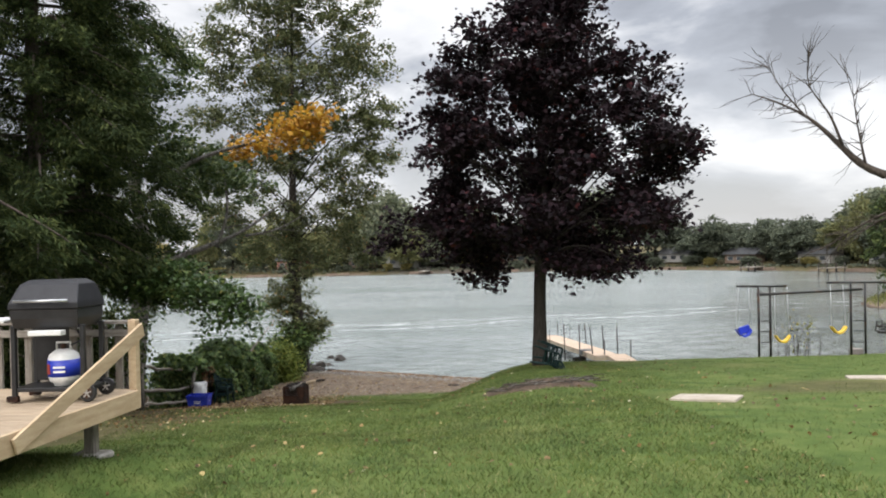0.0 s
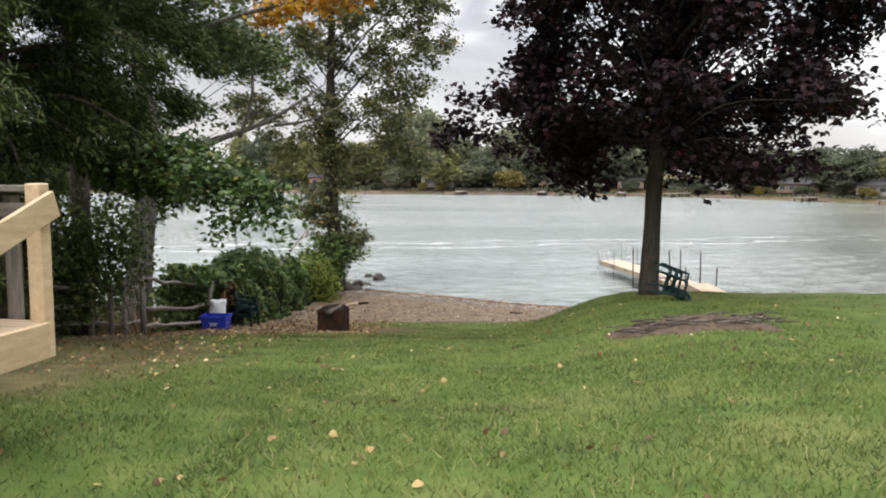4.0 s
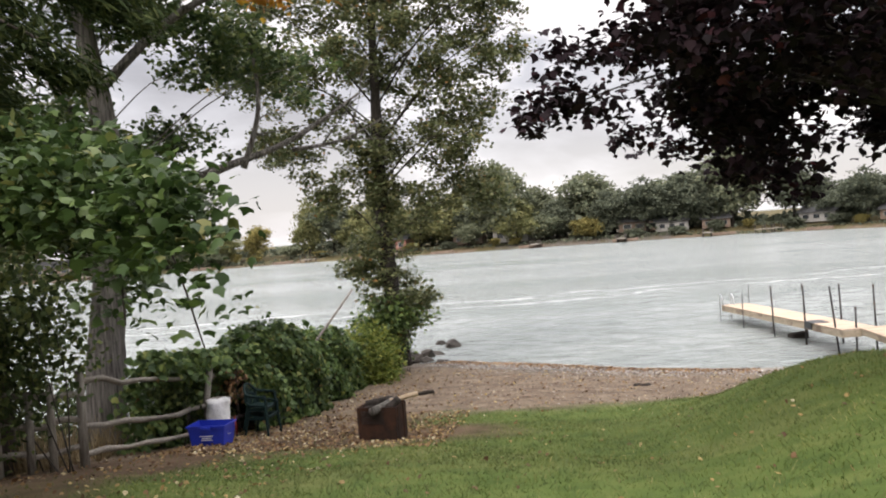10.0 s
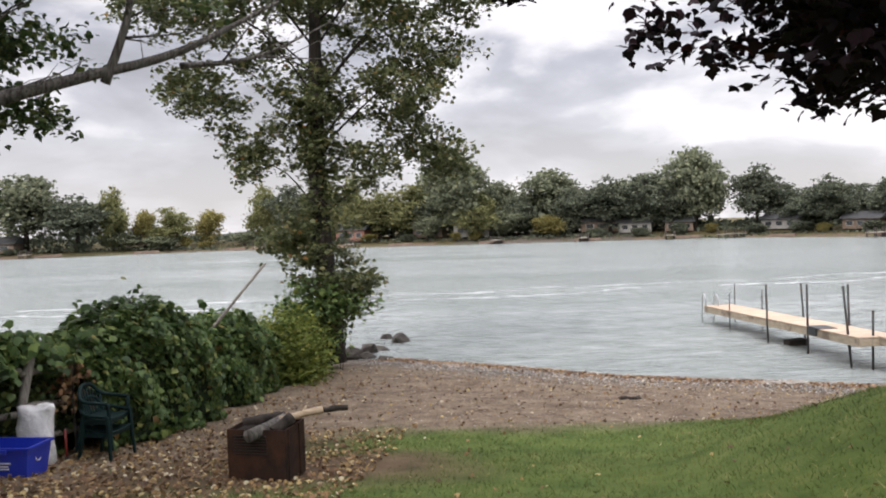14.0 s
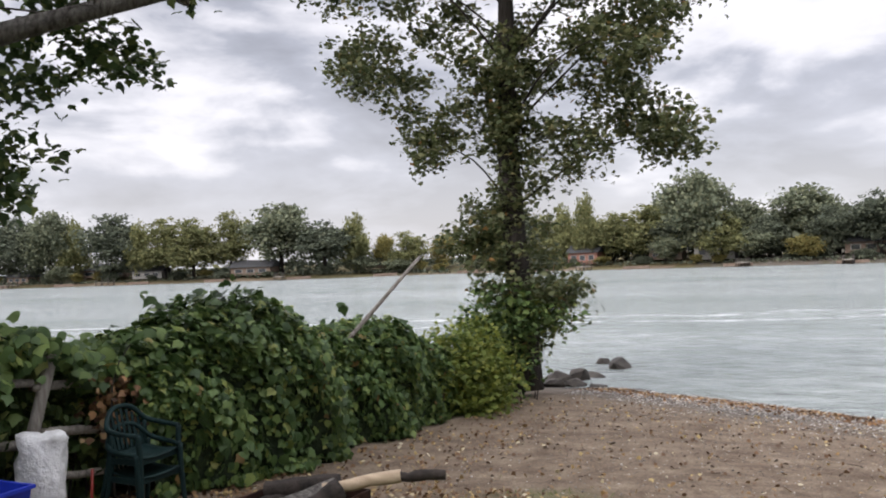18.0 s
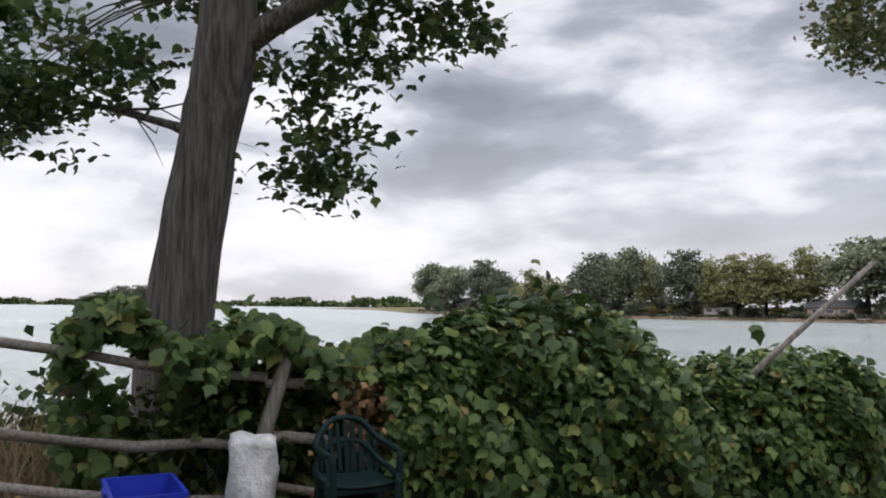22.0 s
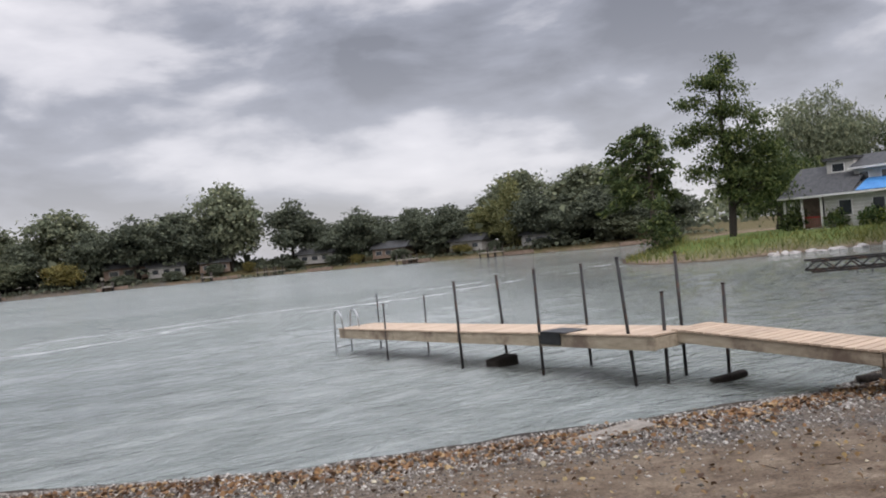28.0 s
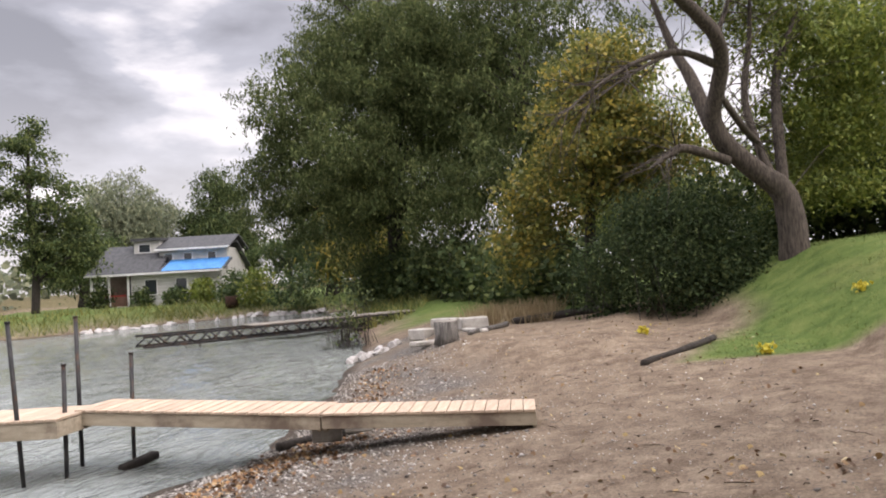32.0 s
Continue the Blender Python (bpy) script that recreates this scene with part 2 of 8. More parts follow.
# leaves for distant trees: air haze is mixed into these paler, greyer colours
LEAF_HAZED = foliage("hazed_far_leaf", [(0, (0.115, 0.135, 0.095)), (0.6, (0.175, 0.195, 0.13)), (1, (0.235, 0.245, 0.155))], 0.9, 0.3, 0.08, 0.15)
LEAF_HAZED_DARK = foliage("hazed_dark_leaf", [(0, (0.075, 0.09, 0.07)), (0.6, (0.115, 0.132, 0.095)), (1, (0.155, 0.168, 0.115))], 0.9, 0.25, 0.08, 0.15)
LEAF_HAZED_OLIVE = foliage("hazed_olive_leaf", [(0, (0.14, 0.152, 0.075)), (0.6, (0.21, 0.217, 0.1)), (1, (0.285, 0.275, 0.125))], 0.9, 0.35, 0.08, 0.15)
LEAF_HAZED_YELLOW = foliage("hazed_yellowing_leaf", [(0, (0.15, 0.145, 0.065)), (0.6, (0.25, 0.225, 0.085)), (1, (0.35, 0.275, 0.1))], 0.9, 0.35, 0.08, 0.12)
LEAF_BUSH = foliage("dark_bush_leaf", [(0, (0.022, 0.037, 0.017)), (0.6, (0.046, 0.07, 0.029)), (1, (0.1, 0.122, 0.046))], 0.75, 0.3, 0.12)
LEAF_SCRUB = foliage("scrub_leaf", [(0, (0.042, 0.062, 0.026)), (0.6, (0.085, 0.12, 0.044)), (1, (0.19, 0.215, 0.075))], 0.7, 0.35, 0.15)
GRASS_BLADE = foliage("grass_blade", [(0, (0.045, 0.078, 0.015)), (0.5, (0.086, 0.126, 0.027)), (0.88, (0.142, 0.168, 0.045)), (1, (0.3, 0.27, 0.13))], 0.6, 0.3)


def patch_blades(m):
    """Lush, thin and straw-coloured patches across the lawn."""
    nt, ln = m.node_tree.nodes, m.node_tree.links
    b = nt["Principled BSDF"]
    old = b.inputs["Base Color"].links[0].from_socket
    fac = ramp_of(nt, ln, noise_at(nt, ln, 0.45, 5, 0.62), [(0.54, (0, 0, 0)), (0.72, (0.42, 0.42, 0.42))])
    col = blend(nt, ln, fac, old, (0.21, 0.19, 0.07))
    lush = ramp_of(nt, ln, noise_at(nt, ln, 1.3, 5, 0.65), [(0.34, (0.55, 0.6, 0.55)), (0.5, (1.0, 1.0, 1.0)), (0.68, (1.3, 1.28, 1.15))])
    col = blend(nt, ln, 1.0, col, lush, "MULTIPLY")
    ln.new(col, b.inputs["Base Color"])


patch_blades(GRASS_BLADE)
REED_BLADE = foliage("reed_blade", [(0, (0.075, 0.105, 0.028)), (0.6, (0.16, 0.175, 0.05)), (1, (0.27, 0.25, 0.075))], 0.6, 0.3)
STRAW_BLADE = foliage("dry_grass_blade", [(0, (0.16, 0.12, 0.06)), (0.6, (0.28, 0.21, 0.12)), (1, (0.36, 0.29, 0.18))], 0.7, 0.25)
FALLEN = foliage("fallen_leaf", [(0, (0.08, 0.045, 0.026)), (0.4, (0.17, 0.095, 0.048)), (0.7, (0.28, 0.175, 0.075)), (0.9, (0.42, 0.32, 0.14)), (1, (0.55, 0.5, 0.38))], 0.6, 0.15)
DRIFT_LEAF = foliage("brown_drift_leaf", [(0, (0.055, 0.032, 0.02)), (0.45, (0.16, 0.085, 0.042)), (0.82, (0.31, 0.17, 0.075)), (1, (0.45, 0.33, 0.18))], 0.7, 0.1)
# dark colour that stands in for the shade between the hedge's leaves
VINE_SHADE = surface("vine_inner_shade", (0.012, 0.022, 0.01), (0.035, 0.055, 0.022), 9, 0.9, fine=30, bumps=0.8, depth=0.05)
BARK = surface("grey_furrowed_bark", (0.06, 0.053, 0.047), (0.25, 0.232, 0.21), 7, 0.95, fine=24, bumps=1.0, depth=0.04, stretch=(3.4, 3.4, 0.28))
BARK_BROWN = surface("brown_ridged_bark", (0.032, 0.026, 0.021), (0.12, 0.098, 0.08), 6, 0.95, fine=22, bumps=0.9, depth=0.03, stretch=(4, 4, 0.7))
BARK_DARK = surface("dark_bark", (0.022, 0.019, 0.016), (0.058, 0.049, 0.042), 6, 0.95, fine=26, bumps=0.8, depth=0.02, stretch=(4, 4, 0.7))
BARK_PINE = surface("pine_bark", (0.055, 0.043, 0.036), (0.13, 0.105, 0.088), 6, 0.95, fine=24, bumps=0.8, depth=0.02, stretch=(3, 3, 0.8))
LUMBER = surface("new_pine_lumber", (0.46, 0.33, 0.2), (0.6, 0.46, 0.3), 3, 0.7, fine=40, bumps=0.2, depth=0.003, stretch=(6, 1, 6), vary=0.12)
LUMBER_END = surface("weathered_deck_wood", (0.33, 0.25, 0.17), (0.47, 0.37, 0.26), 4, 0.8, fine=50, bumps=0.25, depth=0.003, stretch=(1, 8, 8), vary=0.15)
OLD_WOOD = surface("grey_weathered_rail", (0.16, 0.14, 0.115), (0.34, 0.31, 0.27), 4, 0.95, fine=30, bumps=0.7, depth=0.008, stretch=(8, 8, 1), vary=0.15)
OLD_WOOD_X = surface("grey_weathered_rail_long", (0.16, 0.14, 0.115), (0.34, 0.31, 0.27), 4, 0.95, fine=30, bumps=0.7, depth=0.008, stretch=(1, 9, 9), vary=0.15)
DOCK_WOOD = surface("dock_plank_wood", (0.42, 0.31, 0.22), (0.57, 0.45, 0.34), 3, 0.75, fine=45, bumps=0.25, depth=0.003, stretch=(1, 8, 8), vary=0.1)
DOCK_SIDE = surface("dock_stringer_wood", (0.3, 0.25, 0.18), (0.46, 0.39, 0.29), 2.5, 0.85, fine=40, bumps=0.3, depth=0.004, stretch=(6, 1, 6), stain=(0.16, 0.12, 0.09))
STEEL_DARK = surface("dark_steel_pipe", (0.025, 0.025, 0.027), (0.06, 0.058, 0.056), 8, 0.5, 0.6, fine=80, bumps=0.1, stain=(0.09, 0.05, 0.03))
ALU = surface("galvanized_metal", (0.42, 0.43, 0.44), (0.6, 0.61, 0.62), 8, 0.35, 0.9, fine=90, bumps=0.05)
CHAR = surface("charred_wood", (0.012, 0.01, 0.009), (0.06, 0.048, 0.04), 9, 0.95, fine=40, bumps=0.8, depth=0.01)
RUST = surface("rusted_steel", (0.022, 0.013, 0.01), (0.075, 0.033, 0.019), 7, 0.85, 0.3, fine=70, bumps=0.4, depth=0.004, stain=(0.018, 0.014, 0.012))
BLACK_STEEL = surface("black_enamel", (0.012, 0.012, 0.013), (0.028, 0.028, 0.03), 6, 0.38, 0.2, 0.5, fine=90, bumps=0.04)
GREY_LID = surface("grey_metal_lid", (0.012, 0.012, 0.014), (0.026, 0.026, 0.03), 6, 0.5, 0.2, 0.4, fine=80, bumps=0.05)
WHITE_PAINT = surface("white_paint", (0.66, 0.66, 0.64), (0.82, 0.82, 0.8), 5, 0.5, fine=60, bumps=0.06)
CONCRETE = surface("concrete", (0.3, 0.28, 0.25), (0.5, 0.47, 0.42), 4, 0.95, fine=60, bumps=0.4, depth=0.006, stain=(0.22, 0.2, 0.17))
PALE_SLAB = surface("sandy_concrete", (0.36, 0.31, 0.25), (0.52, 0.46, 0.38), 4, 0.95, fine=60, bumps=0.4, depth=0.005, stain=(0.3, 0.26, 0.2))
ROCK = surface("shore_rock", (0.03, 0.026, 0.022), (0.095, 0.08, 0.066), 4, 0.75, fine=30, bumps=0.7, depth=0.03, stain=(0.03, 0.027, 0.024))
STONE_PALE = surface("pale_stone", (0.32, 0.3, 0.28), (0.52, 0.5, 0.47), 4, 0.9, fine=40, bumps=0.5, depth=0.01)
BLUE_PLASTIC = surface("blue_plastic", (0.012, 0.03, 0.36), (0.02, 0.05, 0.5), 3, 0.4, 0, 0.5, fine=60, bumps=0.04)
GREEN_PLASTIC = surface("dark_green_plastic", (0.004, 0.015, 0.0145), (0.008, 0.025, 0.024), 4, 0.65, 0, 0.18, fine=60, bumps=0.04)
YELLOW_PLASTIC = surface("yellow_plastic", (0.65, 0.42, 0.02), (0.75, 0.52, 0.05), 4, 0.45, 0, 0.5, fine=60, bumps=0.04)
RED_PLASTIC = surface("red_plastic", (0.22, 0.022, 0.016), (0.34, 0.035, 0.024), 4, 0.45, 0, 0.5, fine=60, bumps=0.04)
SACK = surface("white_woven_sack", (0.6, 0.6, 0.59), (0.8, 0.8, 0.79), 6, 0.7, fine=13, bumps=0.8, depth=0.035)
MULCH = surface("bark_mulch", (0.045, 0.032, 0.023), (0.15, 0.105, 0.072), 9, 0.95, fine=50, bumps=0.8, depth=0.02)
SHINGLE = surface("dark_grey_shingles", (0.045, 0.047, 0.05), (0.085, 0.087, 0.09), 3, 0.9, fine=14, bumps=0.3, depth=0.02)
SIDING = surface("pale_siding", (0.46, 0.45, 0.42), (0.58, 0.57, 0.54), 2, 0.6, fine=25, bumps=0.1)
FAR_SIDING = surface("weathered_grey_siding", (0.24, 0.235, 0.22), (0.36, 0.35, 0.33), 2, 0.8, fine=20, bumps=0.1)
TARP = surface("blue_tarp", (0.04, 0.17, 0.42), (0.07, 0.26, 0.56), 2, 0.6, 0, 0.3, fine=9, bumps=0.4, depth=0.03)
BROWN_WALL = surface("brown_siding", (0.14, 0.1, 0.075), (0.24, 0.18, 0.14), 2, 0.8, fine=20, bumps=0.15)
BRICK_RED = surface("red_brown_wall", (0.22, 0.1, 0.075), (0.32, 0.16, 0.12), 2, 0.85, fine=20, bumps=0.15)
PURPLE_CLOTH = surface("purple_cloth", (0.3, 0.16, 0.42), (0.4, 0.22, 0.55), 4, 0.85, fine=50, bumps=0.2)
PAINT_DARK = surface("dark_trim_paint", (0.03, 0.032, 0.036), (0.06, 0.062, 0.07), 4, 0.5, fine=60, bumps=0.05)


def glass_pane(name):
    m, nt, ln, b = material(name, 0.06, 0.0, 0.6)
    b.inputs["Base Color"].default_value = (0.03, 0.035, 0.04, 1)
    return m


GLASS = glass_pane("dark_window_glass")

# ---- plan: shore, heights ----
def smooth(a, b, v):
    t = np.clip((v - a) / (b - a), 0, 1)
    return t * t * (3 - 2 * t)


SHORE = np.array([(-400, -300), (-15.5, -40), (-14.5, 10), (-13.2, 20), (-12.2, 27), (-10.5, 33.5), (-8.2, 37.3), (-4.6, 37.1), (-1.1, 35.3), (1.0, 34.1), (3.4, 33.4),
                  (6.0, 32.6), (8.4, 32.3), (12, 33.0), (15.1, 33.8), (19.7, 35.0), (25, 36.6), (31, 38.8), (38, 42.5), (46, 44.0),
                  (50, 47), (48.8, 53.8), (41.6, 56.5), (35, 58.4), (33.0, 62), (34.2, 66.4), (40, 73), (60, 84), (400, 120), (400, -300)])
FAR_SHORE = np.array([(-700, 300), (-300, 165), (-241, 142), (-190, 147), (-145, 150), (-97, 158), (-60, 175), (-20, 168), (5, 165), (37, 160), (58, 133), (70, 110), (90, 104), (400, 150), (700, 900), (-500, 900)])


def inside_and_distance(poly, x, y):
    """Signed distance to a closed outline, positive inside."""
    best, ins = np.full(x.shape, 1e9), np.zeros(x.shape, bool)
    for (ax, ay), (bx, by) in zip(poly, np.roll(poly, -1, 0)):
        dx, dy = bx - ax, by - ay
        t = np.clip(((x - ax) * dx + (y - ay) * dy) / (dx * dx + dy * dy), 0, 1)
        best = np.minimum(best, np.hypot(x - ax - t * dx, y - ay - t * dy))
        crosses = (ay > y) != (by > y)
        ins ^= crosses & (x < dx * (y - ay) / np.where(dy == 0, 1e-9, dy) + ax)
    return np.where(ins, best, -best)


LAWN_Y = [-60, -10, 0, 4, 8.3, 10, 11.3, 13.3, 15.2, 16.4, 18, 20, 21.4, 24, 27, 30, 34.8, 60]
LAWN_Z = [5.5, 4.9, 4.3, 3.95, 3.52, 3.2, 3.0, 2.75, 2.5, 2.29, 2.07, 1.68, 1.45, 1.06, 0.83, 0.62, 0.4, 0.4]
RIDGE_Y = [-60, -10, 0, 8, 11.5, 14.4, 18, 21, 22.6, 24, 25.2, 26.4, 28, 31, 60]
RIDGE_Z = [5.5, 4.9, 4.35, 3.66, 3.31, 3.05, 2.76, 2.48, 2.14, 1.6, 1.15, 0.95, 0.85, 0.7, 0.6]


def ground_height(x, y):
    x, y = np.asarray(x, float), np.asarray(y, float)
    d = inside_and_distance(SHORE, x, y)
    push = 2.0 * smooth(12, 17, x)
    low, high = np.interp(y, LAWN_Y, LAWN_Z), np.interp(y - push, RIDGE_Y, RIDGE_Z)
    land = low + (high - low) * smooth(-0.9, 2.3, x - 0.05 * (y - 20))
    land = np.where(x < -7, land - 0.05 * (-7 - x), land)
    land = np.where(x > 22, land + (1.0 - land) * smooth(22, 34, x), land)
    slope = 0.113 + 0.42 * smooth(-2.5, -6.5, x) * smooth(33, 28, y) + 0.16 * smooth(11.5, 16, x) * smooth(26.5, 29.5, y) + 0.14 * smooth(16, 26, x) * smooth(29.5, 26.5, y)
    rim = np.where(d > 0, slope * d + 0.5 * np.clip(d - 8, 0, None), 0.16 * d)
    k = 0.12
    h = np.clip(0.5 + 0.5 * (land - rim) / k, 0, 1)
    z = land * (1 - h) + rim * h - k * h * (1 - h)
    z = np.maximum(z, -2.2)
    f = inside_and_distance(FAR_SHORE, x, y)
    z = np.where(f > -12, np.maximum(z, np.clip(0.16 * f, -2.2, 1.6) + 0.004 * np.clip(f, 0, 400)), z)
    return z


def gz(x, y):
    return float(ground_height(np.array([x]), np.array([y]))[0])


def steps(*spans):
    out = []
    for a, b, s in spans:
        out += list(np.arange(a, b, s))
    return np.array(out + [spans[-1][1]])


def mesh_from(name, verts, faces, material_of=None, smooth_shade=True):
    me = bpy.data.meshes.new(name)
    verts, faces = np.asarray(verts, np.float32), np.asarray(faces, np.int32)
    k = faces.shape[1]
    me.vertices.add(len(verts))
    me.vertices.foreach_set("co", verts.ravel())
    me.loops.add(faces.size)
    me.loops.foreach_set("vertex_index", faces.ravel())
    me.polygons.add(len(faces))
    me.polygons.foreach_set("loop_start", np.arange(0, faces.size, k, dtype=np.int32))
    if smooth_shade:
        me.polygons.foreach_set("use_smooth", np.ones(len(faces), bool))
    me.update(calc_edges=True)
    if material_of:
        me.materials.append(material_of)
    return me


def grid_mesh(name, xs, ys, height, mat):
    gx, gy = np.meshgrid(xs, ys)
    v = np.stack([gx.ravel(), gy.ravel(), height(gx, gy).ravel()], 1)
    n, m = len(xs), len(ys)
    i = (np.arange(m - 1)[:, None] * n + np.arange(n - 1)[None]).ravel()
    return mesh_from(name, v, np.stack([i, i + 1, i + n + 1, i + n], 1), mat), v


def vnoise(x, y, s, seed=0):
    """Cheap smooth noise on arrays, -1 to 1."""
    return (np.sin(x * s + 1.3 * np.sin(y * s * 0.7 + seed)) + np.sin(y * s * 1.1 + 1.7 * np.sin(x * s * 0.6 + seed * 2.1)) + np.sin((x + y) * s * 0.63 + seed * 3.3)) / 3


def sand_part(x, y):
    """Where the lawn gives way to sand: 1 on the beach, 0 on grass."""
    d = inside_and_distance(SHORE, x, y)
    wob = 0.5 * vnoise(x, y, 1.3, 4) + 0.25 * vnoise(x, y, 3.9, 2)
    edge = np.interp(x, [-12, -6.5, -4.5, -2, 0.5, 2.5, 4, 6, 10.0, 11.0, 12, 15, 18, 21, 24], [19, 22, 25.0, 25.2, 25.9, 25.2, 24.0, 23.2, 23.1, 26.4, 26.3, 25.3, 24.6, 27, 33])
    s = smooth(-0.5, 0.6, y - edge + wob)
    s = np.where(x > 24, smooth(2.5, 0.6, d + wob), s)
    return np.where(d < 0.3, 1.0, s)


def dirt_part(x, y):
    """Bare leaf-strewn soil under the trees by the fence and round the fire box."""
    wob = 0.6 * vnoise(x, y, 1.1, 7) + 0.3 * vnoise(x, y, 3.1, 1)
    a = smooth(0.7, -0.7, x - np.interp(y, [9, 11, 13, 16, 19, 24], [-5.2, -4.3, -4.2, -4.9, -5.8, -5.6]) + wob)
    b = smooth(1.9, 0.7, np.hypot((x + 4.3) / 1.5, y - 22.7) + 0.5 * wob)
    c = smooth(2.0, 0.8, np.hypot((x + 6.0) / 1.4, (y - 23.6) / 2.2) + 0.4 * wob)
    e = 0.55 * smooth(1.2, 0.4, np.hypot((x - 6.5) / 2.5, (y - 12.7)) + 0.5 * wob)
    a = a * smooth(-40, -20, x) * smooth(45, 36, y) * (0.7 + 0.3 * smooth(15, 20, y))
    return np.clip(np.maximum(np.maximum(a, b), np.maximum(c, e)), 0, 1)


# ---- ground sheet ----
def ground_material():
    m, nt, ln, b = material("lawn_sand_and_soil", 0.95, 0.0, 0.15)
    big, mid, fine = noise_at(nt, ln, 0.35, 5), noise_at(nt, ln, 2.2, 6, 0.62), noise_at(nt, ln, 38, 4, 0.65)
    grit = noise_at(nt, ln, 120, 2, 0.6)
    grass = ramp_of(nt, ln, mid, [(0.3, (0.05, 0.084, 0.018)), (0.5, (0.085, 0.125, 0.03)), (0.7, (0.13, 0.158, 0.046))])
    grass = blend(nt, ln, ramp_of(nt, ln, big, [(0.54, (0, 0, 0)), (0.72, (0.42, 0.42, 0.42))]), grass, (0.2, 0.17, 0.075))
    sand = ramp_of(nt, ln, mid, [(0.3, (0.125, 0.092, 0.066)), (0.55, (0.225, 0.175, 0.129)), (0.75, (0.325, 0.265, 0.2))])
    sand = blend(nt, ln, 0.75, sand, ramp_of(nt, ln, fine, [(0.34, (0.42, 0.4, 0.37)), (0.55, (1.0, 0.98, 0.95)), (0.72, (1.3, 1.28, 1.24))]), "MULTIPLY")
    sand = blend(nt, ln, 0.6, sand, ramp_of(nt, ln, noise_at(nt, ln, 9, 5, 0.7), [(0.36, (0.6, 0.58, 0.55)), (0.55, (1.0, 1.0, 1.0)), (0.7, (1.2, 1.2, 1.18))]), "MULTIPLY")
    soil = ramp_of(nt, ln, mid, [(0.3, (0.055, 0.036, 0.022)), (0.55, (0.11, 0.074, 0.046)), (0.75, (0.17, 0.12, 0.075))])
    at_s = nt.new("ShaderNodeVertexColor")
    at_s.layer_name = "cover"
    sp = nt.new("ShaderNodeSeparateColor")
    ln.new(at_s.outputs["Color"], sp.inputs[0])
    col = blend(nt, ln, sp.outputs[1], grass, soil)
    col = blend(nt, ln, sp.outputs[0], col, sand)
    vo = nt.new("ShaderNodeTexVoronoi")
    vo.inputs["Scale"].default_value = 34
    tco = nt.new("ShaderNodeTexCoord")
    ln.new(tco.outputs["Object"], vo.inputs["Vector"])
    sp2 = nt.new("ShaderNodeSeparateColor")
    ln.new(vo.outputs["Color"], sp2.inputs[0])
    gravel = ramp_of(nt, ln, sp2.outputs[0], [(0, (0.06, 0.056, 0.052)), (0.45, (0.135, 0.127, 0.117)), (0.8, (0.23, 0.218, 0.203)), (1, (0.38, 0.365, 0.34))])
    gravel = blend(nt, ln, ramp_of(nt, ln, vo.outputs["Distance"], [(0.25, (0, 0, 0)), (0.6, (0.8, 0.8, 0.8))]), gravel, (0.05, 0.045, 0.04))
    band = blend(nt, ln, 1.0, sp.outputs[2], ramp_of(nt, ln, noise_at(nt, ln, 1.1, 5, 0.6), [(0.36, (0.15, 0.15, 0.15)), (0.6, (1, 1, 1))]), "MULTIPLY")
    col = blend(nt, ln, band, col, gravel)
    sz = nt.new("ShaderNodeSeparateXYZ")
    ln.new(tco.outputs["Object"], sz.inputs[0])
    wetness = ramp_of(nt, ln, sz.outputs[2], [(0.03, (1, 1, 1)), (0.1, (0, 0, 0))])
    col = blend(nt, ln, wetness, col, blend(nt, ln, 1.0, col, (0.45, 0.44, 0.43), "MULTIPLY"))
    col = blend(nt, ln, 0.4, col, ramp_of(nt, ln, grit, [(0.3, (0.5, 0.5, 0.5)), (0.7, (1.1, 1.1, 1.1))]), "MULTIPLY")
    ln.new(col, b.inputs["Base Color"])
    bump(nt, ln, b, fine, 0.6, 0.03)
    return m


XS = steps((-3500, -400, 310), (-400, -60, 34), (-60, -24, 6), (-24, -12, 0.8), (-12, 12, 0.22), (12, 24, 0.5), (24, 70, 2.0), (70, 130, 6), (130, 400, 30), (400, 3500, 310))
YS = steps((-3000, -120, 320), (-120, -20, 10), (-20, 4, 1.0), (4, 36, 0.22), (36, 46, 0.6), (46, 70, 2), (70, 100, 6), (100, 200, 3), (200, 400, 20), (400, 3500, 310))


def ground_bumpy(x, y):
    z = ground_height(x, y)
    near = (np.abs(x) < 24) & (y > -10) & (y < 40)
    return z + np.where(near, 0.018 * vnoise(x, y, 2.3, 1) + 0.01 * vnoise(x, y, 6.1, 5), 0)


GROUND_ME, gv = grid_mesh("ground", XS, YS, ground_bumpy, ground_material())
cover = np.ones((len(gv), 4), np.float32)
cover[:, 0] = sand_part(gv[:, 0], gv[:, 1]) * (inside_and_distance(FAR_SHORE, gv[:, 0], gv[:, 1]) < 1.5)
cover[:, 1] = np.maximum(dirt_part(gv[:, 0], gv[:, 1]), 0.75 * (inside_and_distance(FAR_SHORE, gv[:, 0], gv[:, 1]) > 0))
sd = inside_and_distance(SHORE, gv[:, 0], gv[:, 1])
cover[:, 2] = smooth(3.4, 2.0, sd + 0.5 * vnoise(gv[:, 0], gv[:, 1], 0.9, 6)) * (np.abs(gv[:, 0] - 5) < 17) * (gv[:, 1] > 26) * 0.9
ca = GROUND_ME.color_attributes.new("cover", "FLOAT_COLOR", "POINT")
ca.data.foreach_set("color", cover.ravel())
GROUND = tagged(new("ground", GROUND_ME), "sloping lawn running down to a sandy beach", "ground", kind="structure")


